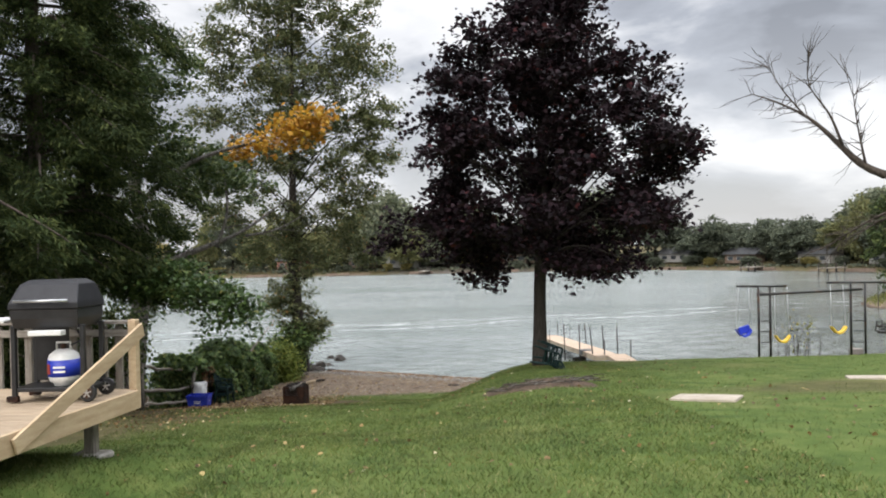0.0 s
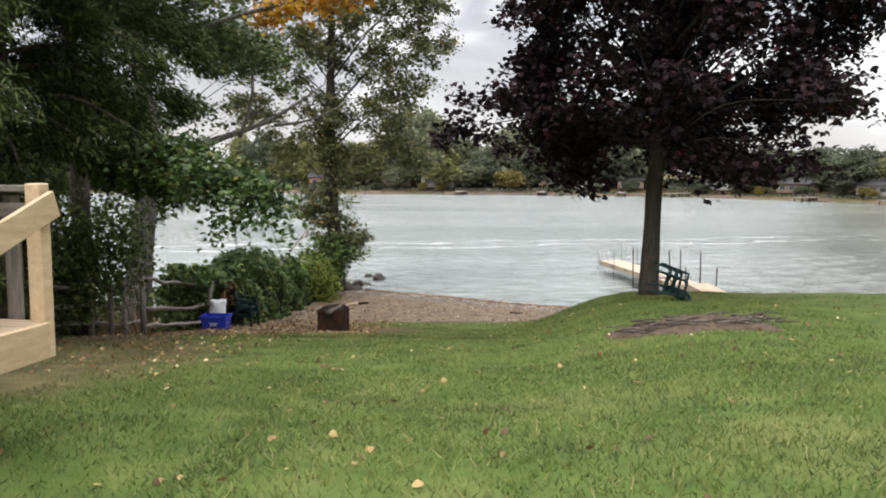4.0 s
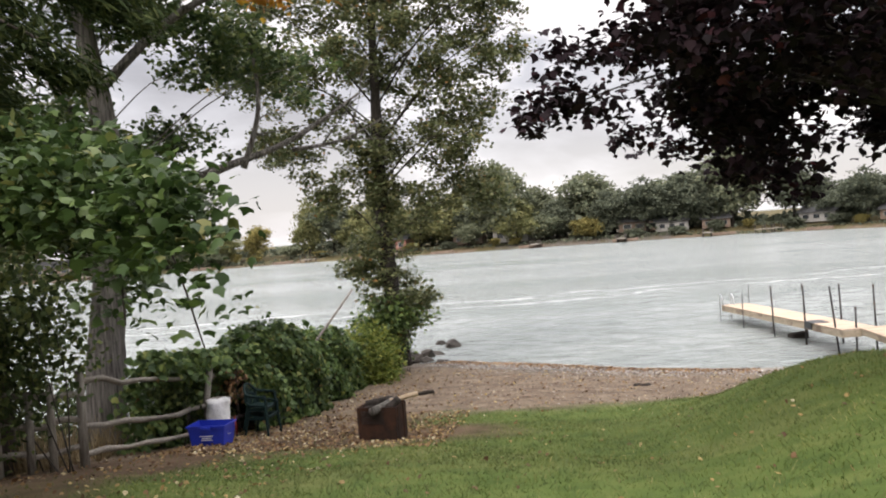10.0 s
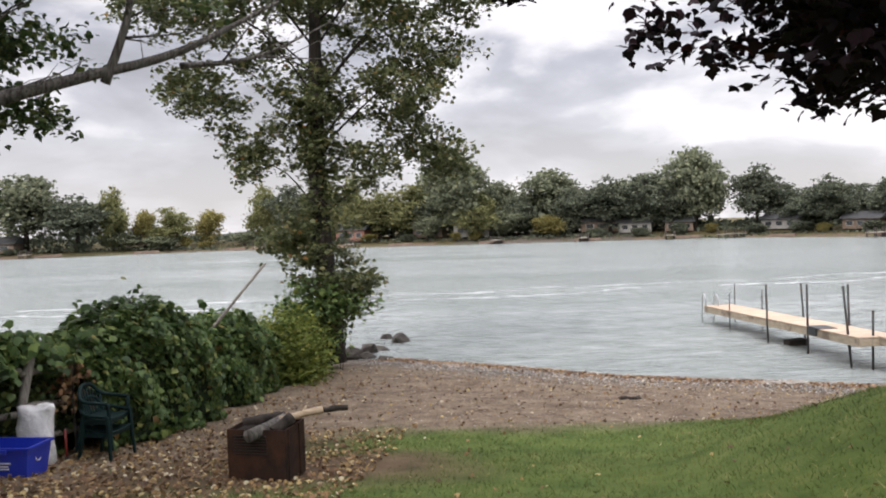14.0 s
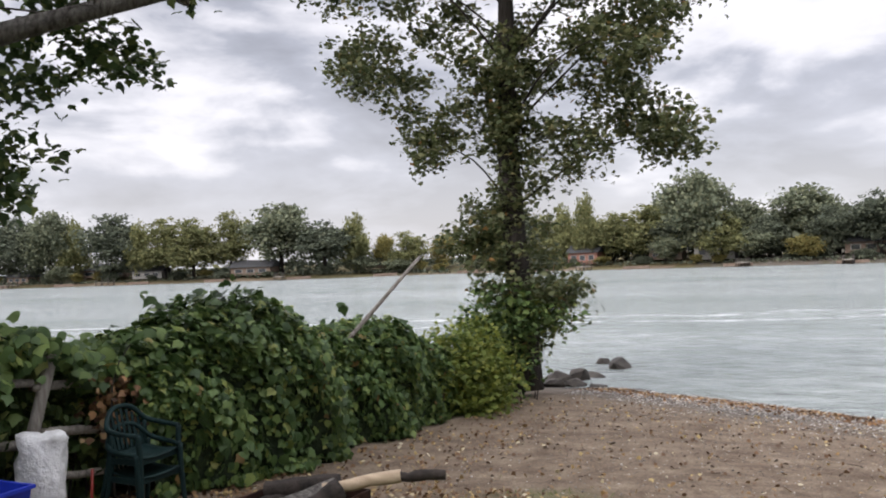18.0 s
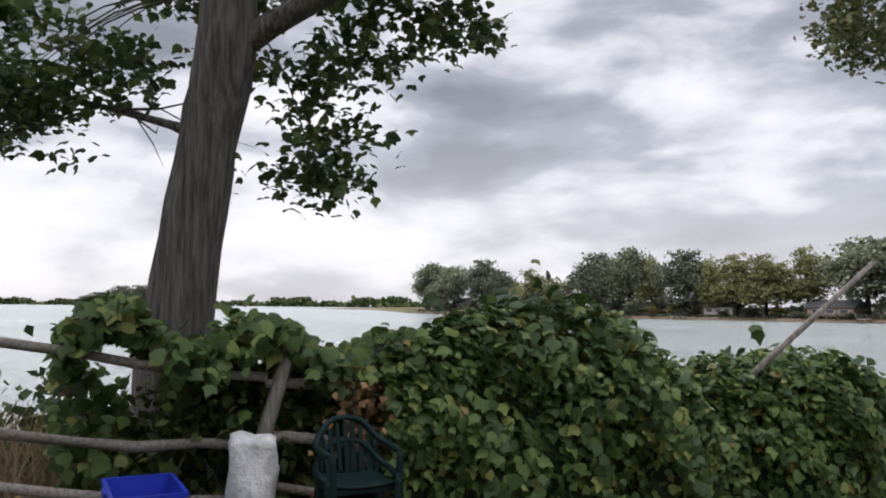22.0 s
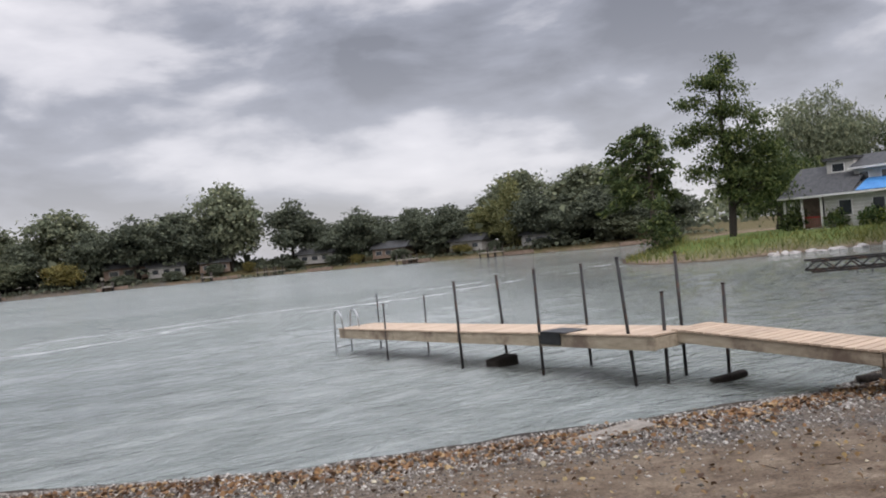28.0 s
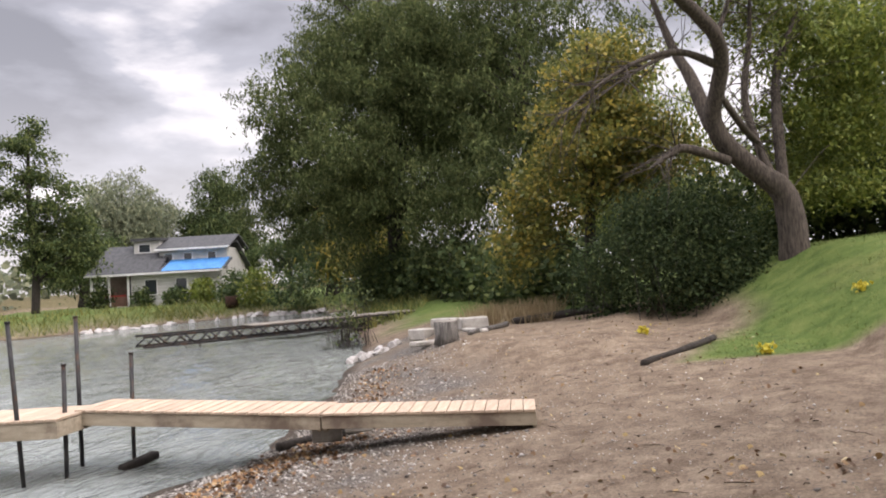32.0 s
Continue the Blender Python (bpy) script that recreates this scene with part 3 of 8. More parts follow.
# ---- lake ----
def water_material():
    m, nt, ln, b = material("lake_water", 0.09, 0.0, 0.5)
    b.inputs["IOR"].default_value = 1.33
    tint = noise_at(nt, ln, 0.05, 4, 0.6, (0.35, 1.6, 1))
    col = ramp_of(nt, ln, tint, [(0.35, (0.29, 0.325, 0.315)), (0.65, (0.4, 0.435, 0.425))])
    clear = ramp_of(nt, ln, tint, [(0.35, (0.125, 0.14, 0.128)), (0.65, (0.255, 0.275, 0.258))])
    tc = nt.new("ShaderNodeTexCoord")
    sp = nt.new("ShaderNodeSeparateXYZ")
    ln.new(tc.outputs["Object"], sp.inputs[0])

    def mth(op, a, c=None):
        n = nt.new("ShaderNodeMath")
        n.operation = op
        for i, v in enumerate((a, c)):
            if v is None:
                continue
            if isinstance(v, (int, float)):
                n.inputs[i].default_value = v
            else:
                ln.new(v, n.inputs[i])
        return n.outputs[0]

    # the cove's clearer water, darkened further in colour for the trees it mirrors
    cove_dark = ramp_of(nt, ln, mth("ADD", mth("MULTIPLY", mth("ADD", mth("SUBTRACT", sp.outputs[0], mth("MULTIPLY", sp.outputs[1], 0.45)), 8.0), 0.05), mth("MULTIPLY", tint, 0.25)), [(0.02, (0, 0, 0)), (0.42, (1, 1, 1))])
    col = blend(nt, ln, cove_dark, col, clear)
    streak = noise_at(nt, ln, 1.5, 6, 0.68, (0.55, 1.35, 1), distort=0.5)
    col = blend(nt, ln, 0.7, col, ramp_of(nt, ln, streak, [(0.32, (0.62, 0.64, 0.63)), (0.66, (1.12, 1.12, 1.1))]), "MULTIPLY")
    # a drifting foam line out on the lake
    wig = noise_at(nt, ln, 0.1, 5, 0.62)
    line = mth("SUBTRACT", mth("SUBTRACT", sp.outputs[1], mth("MULTIPLY", sp.outputs[0], 0.24)), mth("ADD", mth("MULTIPLY", wig, 9.0), 52.6))
    near = mth("SUBTRACT", 1.0, mth("MINIMUM", mth("DIVIDE", mth("ABSOLUTE", line), 0.5), 1.0))
    echo = mth("SUBTRACT", 0.7, mth("MINIMUM", mth("DIVIDE", mth("ABSOLUTE", mth("SUBTRACT", line, 3.4)), 0.8), 0.7))
    near = mth("MAXIMUM", near, echo)
    patch = ramp_of(nt, ln, noise_at(nt, ln, 0.4, 6, 0.75, (0.45, 1.8, 1)), [(0.43, (0, 0, 0)), (0.62, (0.8, 0.8, 0.8))])
    caps = ramp_of(nt, ln, noise_at(nt, ln, 0.9, 5, 0.72, (0.22, 1.3, 1)), [(0.62, (0, 0, 0)), (0.76, (0.7, 0.7, 0.7))])
    foam = mth("MAXIMUM", mth("MULTIPLY", near, patch), mth("MULTIPLY", caps, 0.28))
    col = blend(nt, ln, foam, col, (0.72, 0.74, 0.73))
    ln.new(col, b.inputs["Base Color"])
    ln.new(mth("SUBTRACT", mth("ADD", mth("MULTIPLY", foam, 0.5), 0.16), mth("MULTIPLY", cove_dark, 0.1)), b.inputs["Roughness"])
    w1 = noise_at(nt, ln, 0.8, 5, 0.6, (0.45, 1.5, 1), distort=0.6)
    w2 = noise_at(nt, ln, 3.0, 4, 0.6, (0.65, 1.4, 1), distort=0.5)
    w3 = noise_at(nt, ln, 8.0, 3, 0.6, (0.7, 1.3, 1), distort=0.5)
    both = mth("ADD", mth("ADD", w1, mth("MULTIPLY", w2, 0.75)), mth("MULTIPLY", w3, 0.24))
    bump(nt, ln, b, both, 1.0, 0.6)
    return m


WXS = steps((-3500, -300, 400), (-300, -30, 30), (-30, 40, 0.35), (40, 300, 26), (300, 3500, 400))
WYS = steps((-400, 5, 45), (5, 29, 3), (29, 62, 0.3), (62, 100, 2.5), (100, 400, 30), (400, 3500, 400))


def waves(x, y):
    near = smooth(-30, -22, x) * smooth(40, 30, x) * smooth(29, 32, y) * smooth(62, 50, y)
    swell = 0.016 * np.sin(2.6 * y - 0.7 * x + 1.2 * np.sin(0.5 * x)) + 0.013 * np.sin(4.9 * y + 1.6 * x + np.sin(0.9 * x + 0.4 * y)) + 0.011 * np.sin(3.3 * x + 2.2 * y)
    return near * swell


WATER_ME, _ = grid_mesh("water", WXS, WYS, waves, water_material())
WATER = tagged(new("water", WATER_ME), "rippled grey-green lake under a cloudy sky", "water", kind="structure")

# ---- tools for things ----
def thing(name, at=(0, 0, 0), label="", category="", group="", kind="", turn=0.0):
    ob = new(name)
    ob.empty_display_size = 0.1
    ob.matrix_world = pose(*at, 0, 0, turn)
    return tagged(ob, label, category, group, kind)


def part(name, data, mat, parent, label="", smooth_shade=False, kind=""):
    """One mesh under a thing or part, in the coordinates of the thing's base."""
    if isinstance(data, bmesh.types.BMesh):
        me = bpy.data.meshes.new(name)
        data.to_mesh(me)
        data.free()
        if smooth_shade:
            for p in me.polygons:
                p.use_smooth = True
    else:
        me = data
    if mat and not me.materials:
        me.materials.append(mat)
    ob = new(name, me)
    ob.parent = parent
    return tagged(ob, label, kind=kind)


def box(size, at=(0, 0, 0), rot=(0, 0, 0), bevel=0.0, bm=None):
    """A bevelled box, centred at a place."""
    bm = bm or bmesh.new()
    made = bmesh.ops.create_cube(bm, size=1.0, matrix=pose(*at, *rot) @ Matrix.Diagonal((*size, 1)))
    if bevel:
        edges = list({e for v in made["verts"] for e in v.link_edges})
        bmesh.ops.bevel(bm, geom=edges, offset=bevel, segments=1, affect="EDGES", profile=0.5)
    return bm


def beam(a, b, w, h, bevel=0.004, bm=None, up=(0, 0, 1)):
    """A board from a to b, w wide across and h deep along up."""
    a, b = Vector(a), Vector(b)
    d = b - a
    x = d.normalized()
    y = Vector(up).cross(x).normalized()
    z = x.cross(y)
    bm = bm or bmesh.new()
    m = Matrix((x, y, z)).transposed().to_4x4()
    m.translation = (a + b) / 2
    made = bmesh.ops.create_cube(bm, size=1.0, matrix=m @ Matrix.Diagonal((d.length, w, h, 1)))
    if bevel:
        edges = list({e for v in made["verts"] for e in v.link_edges})
        bmesh.ops.bevel(bm, geom=edges, offset=bevel, segments=1, affect="EDGES", profile=0.5)
    return bm


def tube_arrays(points, radii, sides=8, wobble=0.0, rng=None):
    pts = [Vector(p) for p in points]
    verts, faces = [], []
    ref = Vector((0.31, 0.95, 0.05))
    for i, p in enumerate(pts):
        d = (pts[min(i + 1, len(pts) - 1)] - pts[max(i - 1, 0)]).normalized()
        u = d.cross(ref)
        u = u.normalized() if u.length > 1e-3 else d.cross(Vector((1, 0, 0))).normalized()
        v = d.cross(u)
        for k in range(sides):
            a = 2 * math.pi * k / sides
            r = float(radii[i]) * (1 + (wobble * rng.uniform(-1, 1) if rng else 0))
            verts.append(p + r * (math.cos(a) * u + math.sin(a) * v))
    for i in range(len(pts) - 1):
        for k in range(sides):
            a, b = i * sides + k, i * sides + (k + 1) % sides
            faces.append((a, b, b + sides, a + sides))
    n = len(verts)
    verts += [pts[0], pts[-1]]
    for k in range(sides):
        faces.append(((k + 1) % sides, k, n, n))
        m = (len(pts) - 1) * sides
        faces.append((m + k, m + (k + 1) % sides, n + 1, n + 1))
    return verts, faces


def tubes_mesh(name, lines, mat, sides=8, wobble=0.0, seed=1):
    """Tapered tubes, each a list of points and of radii, in one mesh."""
    rng = random.Random(seed)
    vs, fs = [], []
    for pts, rad in lines:
        v, f = tube_arrays(pts, rad, sides, wobble, rng)
        o = len(vs)
        vs += [tuple(p) for p in v]
        fs += [tuple(i + o for i in q) for q in f]
    me = bpy.data.meshes.new(name)
    me.from_pydata(vs, [], [q if q[2] != q[3] else q[:3] for q in fs])
    for p in me.polygons:
        p.use_smooth = True
    me.materials.append(mat)
    return me


def pipe(points, r, sides=8):
    """A plain bent pipe as a mesh."""
    return points, [r] * len(points)


def curve_points(pts, n=10):
    """A smooth line through control points."""
    pts = [Vector(p) for p in pts]
    out = []
    for i in range(len(pts) - 1):
        p0, p1, p2, p3 = pts[max(i - 1, 0)], pts[i], pts[i + 1], pts[min(i + 2, len(pts) - 1)]
        for k in range(n):
            t = k / n
            out.append(0.5 * ((2 * p1) + (p2 - p0) * t + (2 * p0 - 5 * p1 + 4 * p2 - p3) * t * t + (3 * p1 - p0 - 3 * p2 + p3) * t ** 3))
    return out + [pts[-1]]


def leaves_mesh(name, centres, size, mat, rng, aspect=0.8, droop=0.35, spread=0.45, outward=None):
    """One folded leaf for each centre; size may vary by half either way."""
    c = np.asarray(centres, float)
    n = len(c)
    d = rng.normal(size=(n, 3))
    if outward is not None:
        d = d * 0.9 + outward
    d[:, 2] -= droop
    d /= np.linalg.norm(d, axis=1)[:, None]
    up = rng.normal(size=(n, 3)) * 0.8 + np.array([0, 0, 1.0])
    s = np.cross(d, up)
    s /= np.linalg.norm(s, axis=1)[:, None] + 1e-9
    w = np.cross(s, d)
    L = size * rng.uniform(1 - spread, 1 + spread, n)[:, None]
    W = L * aspect * 0.5
    fold = W * rng.uniform(-0.1, 0.5, n)[:, None]
    base, tip = c - d * L * 0.45, c + d * L * 0.55 - np.array([0, 0, 1]) * L * 0.08
    a, b = c - d * L * 0.08 + s * W + w * fold, c - d * L * 0.08 - s * W + w * fold
    v = np.stack([base, a, tip, b], 1).reshape(-1, 3)
    f = np.arange(4 * n).reshape(-1, 4)
    return mesh_from(name, v, f, mat, False)


def lobed_leaves(name, centres, size, mat, rng, facing=None):
    """Five-pointed leaves for the vines that are seen from near."""
    c = np.asarray(centres, float)
    n = len(c)
    nrm = rng.normal(size=(n, 3)) * 0.45 + (np.array([0, 0, 0.8]) if facing is None else facing)
    nrm /= np.linalg.norm(nrm, axis=1)[:, None]
    d = rng.normal(size=(n, 3)) * 0.55 + np.array([0, 0, -1.0])
    d -= nrm * (d * nrm).sum(1)[:, None]
    d /= np.linalg.norm(d, axis=1)[:, None] + 1e-9
    s = np.cross(nrm, d)
    L = size * rng.uniform(0.55, 1.35, n)[:, None]
    shape = [(-0.42, 0.0, 0.0), (-0.3, 0.4, -0.06), (0.05, 0.5, -0.1), (0.18, 0.3, 0.0), (0.62, 0.0, -0.16), (0.18, -0.3, 0.0), (0.05, -0.5, -0.1), (-0.3, -0.4, -0.06)]
    v = np.stack([c + L * (a * d + b * s + e * nrm) for a, b, e in shape], 1)
    k = np.arange(n)[:, None] * 8
    f = np.concatenate([k + np.array([[0, 1, 2, 3]]), k + np.array([[0, 3, 4, 5]]), k + np.array([[0, 5, 6, 7]])])
    return mesh_from(name, v.reshape(-1, 3), f, mat, False)


def clumps(blobs, n, per, radius, rng, gaps=0.35, shell=2.4, freq=0.9, bunch=1, bunch_r=0.3):
    """Leaf places, in twigs scattered through ellipsoids, thinned by noise so that sky shows through."""
    blobs = np.asarray(blobs, float)
    vol = np.prod(blobs[:, 3:6], 1) ** 0.75
    n = max(n // bunch, 1)
    which = rng.choice(len(blobs), n, p=vol / vol.sum())
    d = rng.normal(size=(n, 3))
    d /= np.linalg.norm(d, axis=1)[:, None]
    r = rng.uniform(0, 1, n) ** (1 / shell)
    c = blobs[which, :3] + d * r[:, None] * blobs[which, 3:6]
    x, y, z = c.T
    nz = np.sin(x * freq * 2.1 + 1.5 * np.sin(z * freq * 1.7)) + np.sin(y * freq * 2.3 + 1.4 * np.sin(x * freq * 1.3 + 2)) + np.sin(z * freq * 2.7 + 1.3 * np.sin(y * freq * 1.9 + 1))
    c = c[nz / 3 > -1 + 2 * gaps * 0.72 + rng.normal(size=n) * 0.14]
    if bunch > 1:
        # each place is a bough end with a spray of twigs running outwards and drooping
        run = rng.normal(size=(len(c), 3)) * np.array([1, 1, 0.35])
        run /= np.linalg.norm(run, axis=1)[:, None]
        c, run = np.repeat(c, bunch, 0), np.repeat(run, bunch, 0)
        u = rng.uniform(-1, 1, len(c))[:, None]
        c = c + run * u * bunch_r * 1.5 + rng.normal(size=c.shape) * bunch_r * np.array([0.42, 0.42, 0.3]) - np.array([0, 0, 0.35]) * bunch_r * u ** 2
    out = np.repeat(c, per, 0) + rng.normal(size=(len(c) * per, 3)) * radius * np.array([1, 1, 0.75])
    return out, c


def boughs(trunk_pts, twigs, count, rng, r=0.05, sag=0.12, low=0.25):
    """Limbs that run from the trunk out to some of the twigs."""
    lines = []
    pick = twigs[rng.choice(len(twigs), min(count, len(twigs)), replace=False)]
    tp = np.array([tuple(p) for p in trunk_pts])
    for p in pick:
        drop = np.linalg.norm(tp[:, :2] - p[:2], axis=1)
        goal = p[2] - 0.75 * np.min(drop)
        k = int(np.argmin(np.abs(tp[:, 2] - max(goal, tp[0, 2] + low * (tp[-1, 2] - tp[0, 2])))))
        a = tp[k]
        m = (a + p) / 2 + np.array([rng.normal() * 0.15, rng.normal() * 0.15, sag * np.linalg.norm(p - a)])
        pts = curve_points([a, m, p], 4)
        lines.append((pts, list(np.linspace(r * (0.7 + 0.06 * np.linalg.norm(p - a)), r * 0.12, len(pts)))))
    return lines


def tree(name, base, trunk, radii, blobs, leaf_mat, bark, n, per, leaf, label, seed, radius=0.3, gaps=0.35, limb_count=40, limb_r=0.05, aspect=0.8, shell=2.4, freq=0.9, low=0.25, sides=10, extra=(), category="tree", group="", lobed=False, bunch=1, bunch_r=0.3, droop=0.35, twiggy=0):
    """A tree in the world's coordinates: trunk, limbs and a crown of leaves."""
    rng = np.random.default_rng(seed)
    b = Vector(base)
    t = thing(name, base, label, category, group)
    inv = np.array(b)
    tp = [Vector(p) - b for p in curve_points(trunk, 5)]
    rr = list(np.interp(np.linspace(0, 1, len(tp)), np.linspace(0, 1, len(radii)), radii))
    part("trunk", tubes_mesh("trunk", [(tp, rr)], bark, 14, 0.06, seed), None, t)
    places, twigs = clumps(blobs, n, per, radius, rng, gaps, shell, freq, bunch, bunch_r)
    lines = boughs([p + b for p in tp], twigs, limb_count, rng, limb_r, low=low)
    lines = [([Vector(q) - b for q in pts], r) for pts, r in lines]
    lines += [([Vector(q) - b for q in curve_points(pts, 5)], list(np.interp(np.linspace(0, 1, 5 * (len(pts) - 1) + 1), np.linspace(0, 1, len(r)), r))) for pts, r in extra]
    for pts, r in list(lines[-len(extra):]) if extra else []:
        # side twigs along the bare limbs
        for _ in range(twiggy):
            k = int(rng.integers(len(pts) // 4, len(pts)))
            d = (pts[k] - pts[k - 1]).normalized() + Vector(rng.normal(size=3)) * 0.75
            length = rng.uniform(0.4, 1.5)
            q = [pts[k] + d.normalized() * length * u + Vector(rng.normal(size=3)) * 0.06 * u + Vector((0, 0, -0.12 * u * u)) for u in (0.0, 0.35, 0.7, 1.0)]
            lines.append((q, [min(r[k], 0.02), 0.012, 0.008, 0.003]))
            e = q[2] + (d + Vector(rng.normal(size=3)) * 0.9).normalized() * length * 0.5
            lines.append(([q[1], (q[1] + e) / 2 + Vector(rng.normal(size=3)) * 0.04, e], [0.008, 0.006, 0.002]))
    if lines:
        part("branchwork", tubes_mesh("branchwork", lines, bark, 6, 0.05, seed), None, t, kind="stuff")
    crown = lobed_leaves("crown", places - inv, leaf, leaf_mat, rng) if lobed else leaves_mesh("crown", places - inv, leaf, leaf_mat, rng, aspect, droop)
    part("crown", crown, None, t, kind="stuff")
    return t

# ---- near trees ----
def maple_blobs():
    """Tiers of boughs round the trunk, widest below the middle and drooping at the tips."""
    rng = random.Random(15)
    out = []
    for z, reach, n in ((5.5, 2.9, 8), (6.2, 3.5, 10), (7.0, 3.55, 10), (7.8, 3.5, 10), (8.6, 3.35, 9), (9.4, 2.9, 8), (10.2, 2.5, 7), (10.95, 1.85, 6), (11.65, 1.2, 4), (12.2, 0.7, 2)):
        turn = rng.uniform(0, 6.28)
        for k in range(n):
            a = turn + k * 2 * math.pi / n + rng.uniform(-0.2, 0.2)
            q = reach - 0.75 + rng.uniform(-0.35, 0.3)
            out.append((2.72 + q * math.cos(a), 19.9 + q * math.sin(a), z + rng.uniform(-0.2, 0.25) - 0.25 * (z < 5.5), rng.uniform(0.6, 0.95), rng.uniform(0.6, 0.95), rng.uniform(0.34, 0.5)))
        if reach > 1.6:
            out.append((2.6, 19.9, z + 0.3, reach * 0.5, reach * 0.5, 0.4))
    out += [(-1.2, 20.45, 5.85, 0.5, 0.35, 0.22), (-0.5, 20.6, 5.75, 0.5, 0.4, 0.3), (-0.7, 20.3, 6.4, 0.5, 0.4, 0.3), (-0.75, 22.15, 5.75, 0.4, 0.35, 0.2), (-0.3, 22.1, 5.5, 0.4, 0.35, 0.2), (-0.45, 22.25, 5.05, 0.25, 0.2, 0.15), (-0.1, 22.2, 5.25, 0.35, 0.35, 0.2), (0.55, 22.2, 5.45, 0.5, 0.4, 0.25), (1.3, 22.2, 5.0, 0.4, 0.35, 0.28), (0.4, 21.8, 5.85, 0.6, 0.5, 0.3), (1.2, 22.0, 5.6, 0.6, 0.5, 0.3), (-0.15, 20.9, 5.2, 0.5, 0.5, 0.3), (0.35, 21.2, 5.0, 0.5, 0.5, 0.25), (1.0, 20.6, 4.95, 0.7, 0.7, 0.25), (1.7, 21.4, 5.0, 0.7, 0.6, 0.25), (3.6, 19.0, 5.05, 0.8, 0.8, 0.33), (2.9, 18.1, 5.2, 0.8, 0.7, 0.33), (4.6, 19.6, 5.05, 0.8, 0.8, 0.33), (3.4, 20.3, 5.0, 0.7, 0.7, 0.28), (1.25, 20.2, 4.6, 0.3, 0.3, 0.2), (5.5, 19.4, 5.2, 0.7, 0.6, 0.35), (4.2, 18.8, 4.95, 0.7, 0.6, 0.3)]
    return out


tree("maple_tree", (2.33, 19.92, gz(2.33, 19.92) - 0.05), [(2.33, 19.92, 2.5), (2.37, 19.92, 4.4), (2.49, 19.9, 7.0), (2.57, 19.85, 11.8)], [0.21, 0.155, 0.15, 0.12, 0.03], maple_blobs(),
     LEAF_MAPLE, BARK_DARK, 8400, 12, 0.115, "dark purple-leaved maple tree on the lawn's edge", 11, radius=0.13, gaps=0.58, limb_count=110, limb_r=0.034, shell=2.0, low=0.3, freq=1.25, lobed=True, bunch=8, bunch_r=0.26)

POP = [(-6.0, 33.6, 0.5), (-6.15, 33.75, 2.5), (-6.34, 33.95, 5.14), (-6.28, 33.9, 7.5), (-6.2, 33.9, 11), (-6.1, 33.9, 17)]


def pop(dx, z, rx, rz, dy=0.0, ry=None):
    return (-6.3 + dx * 0.978 - 0.2 * dy, 33.9 + dx * 0.208 + dy, z, rx, ry or rx, rz)


tree("poplar_tree", (-6.0, 33.6, gz(-6.0, 33.6) - 0.05), POP, [0.3, 0.24, 0.21, 0.17, 0.1, 0.03],
     [pop(2.5, 5.7, 1.2, 0.65), pop(2.2, 6.9, 1.4, 0.8), pop(3.1, 5.05, 0.5, 0.3), pop(1.2, 5.3, 0.9, 0.6), pop(-2.6, 7.0, 1.2, 0.85), pop(-1.4, 5.9, 0.9, 0.8), pop(-3.2, 7.5, 0.6, 0.5), pop(-1.6, 5.15, 0.5, 0.35), pop(0, 7.3, 1.3, 1.0),
      pop(2.3, 8.5, 1.6, 1.1), pop(-2.0, 9.0, 1.9, 1.3), pop(3.4, 9.6, 1.2, 1.0), pop(-3.6, 9.4, 1.2, 0.9), pop(3.2, 11.4, 1.5, 1.2), pop(-3.0, 11.6, 1.6, 1.2), pop(2.6, 13.6, 1.9, 1.4), pop(-2.4, 14.0, 1.8, 1.3), pop(0.3, 16.2, 2.0, 1.2), pop(2.2, 15.6, 1.5, 1.1), pop(-1.8, 16.0, 1.4, 1.1), pop(0.6, 17.8, 1.5, 1.1), pop(0.5, 10.2, 2.4, 1.6), pop(0, 12.6, 2.2, 1.6), pop(0, 14.6, 1.3, 1.3), pop(0.1, 5.1, 0.55, 0.9), pop(-0.1, 6.3, 0.6, 0.9), pop(0.2, 4.6, 0.75, 0.6), pop(0.0, 5.6, 0.55, 0.8), pop(0.1, 6.6, 0.6, 0.7), pop(-0.6, 4.0, 0.65, 0.6), pop(0.2, 3.2, 0.9, 0.7), pop(0.1, 2.5, 1.1, 0.7), pop(-0.5, 3.4, 0.9, 0.6), pop(0.8, 2.3, 0.7, 0.4), pop(0.0, 1.7, 0.8, 0.5)],
     LEAF_POPLAR, BARK_DARK, 12000, 9, 0.104, "tall grey-green poplar with vine-wrapped trunk at the waterside", 12, radius=0.12, gaps=0.46, limb_count=44, limb_r=0.036, aspect=0.9, low=0.2, bunch=9, bunch_r=0.27, freq=1.3, droop=0.6, lobed=True)

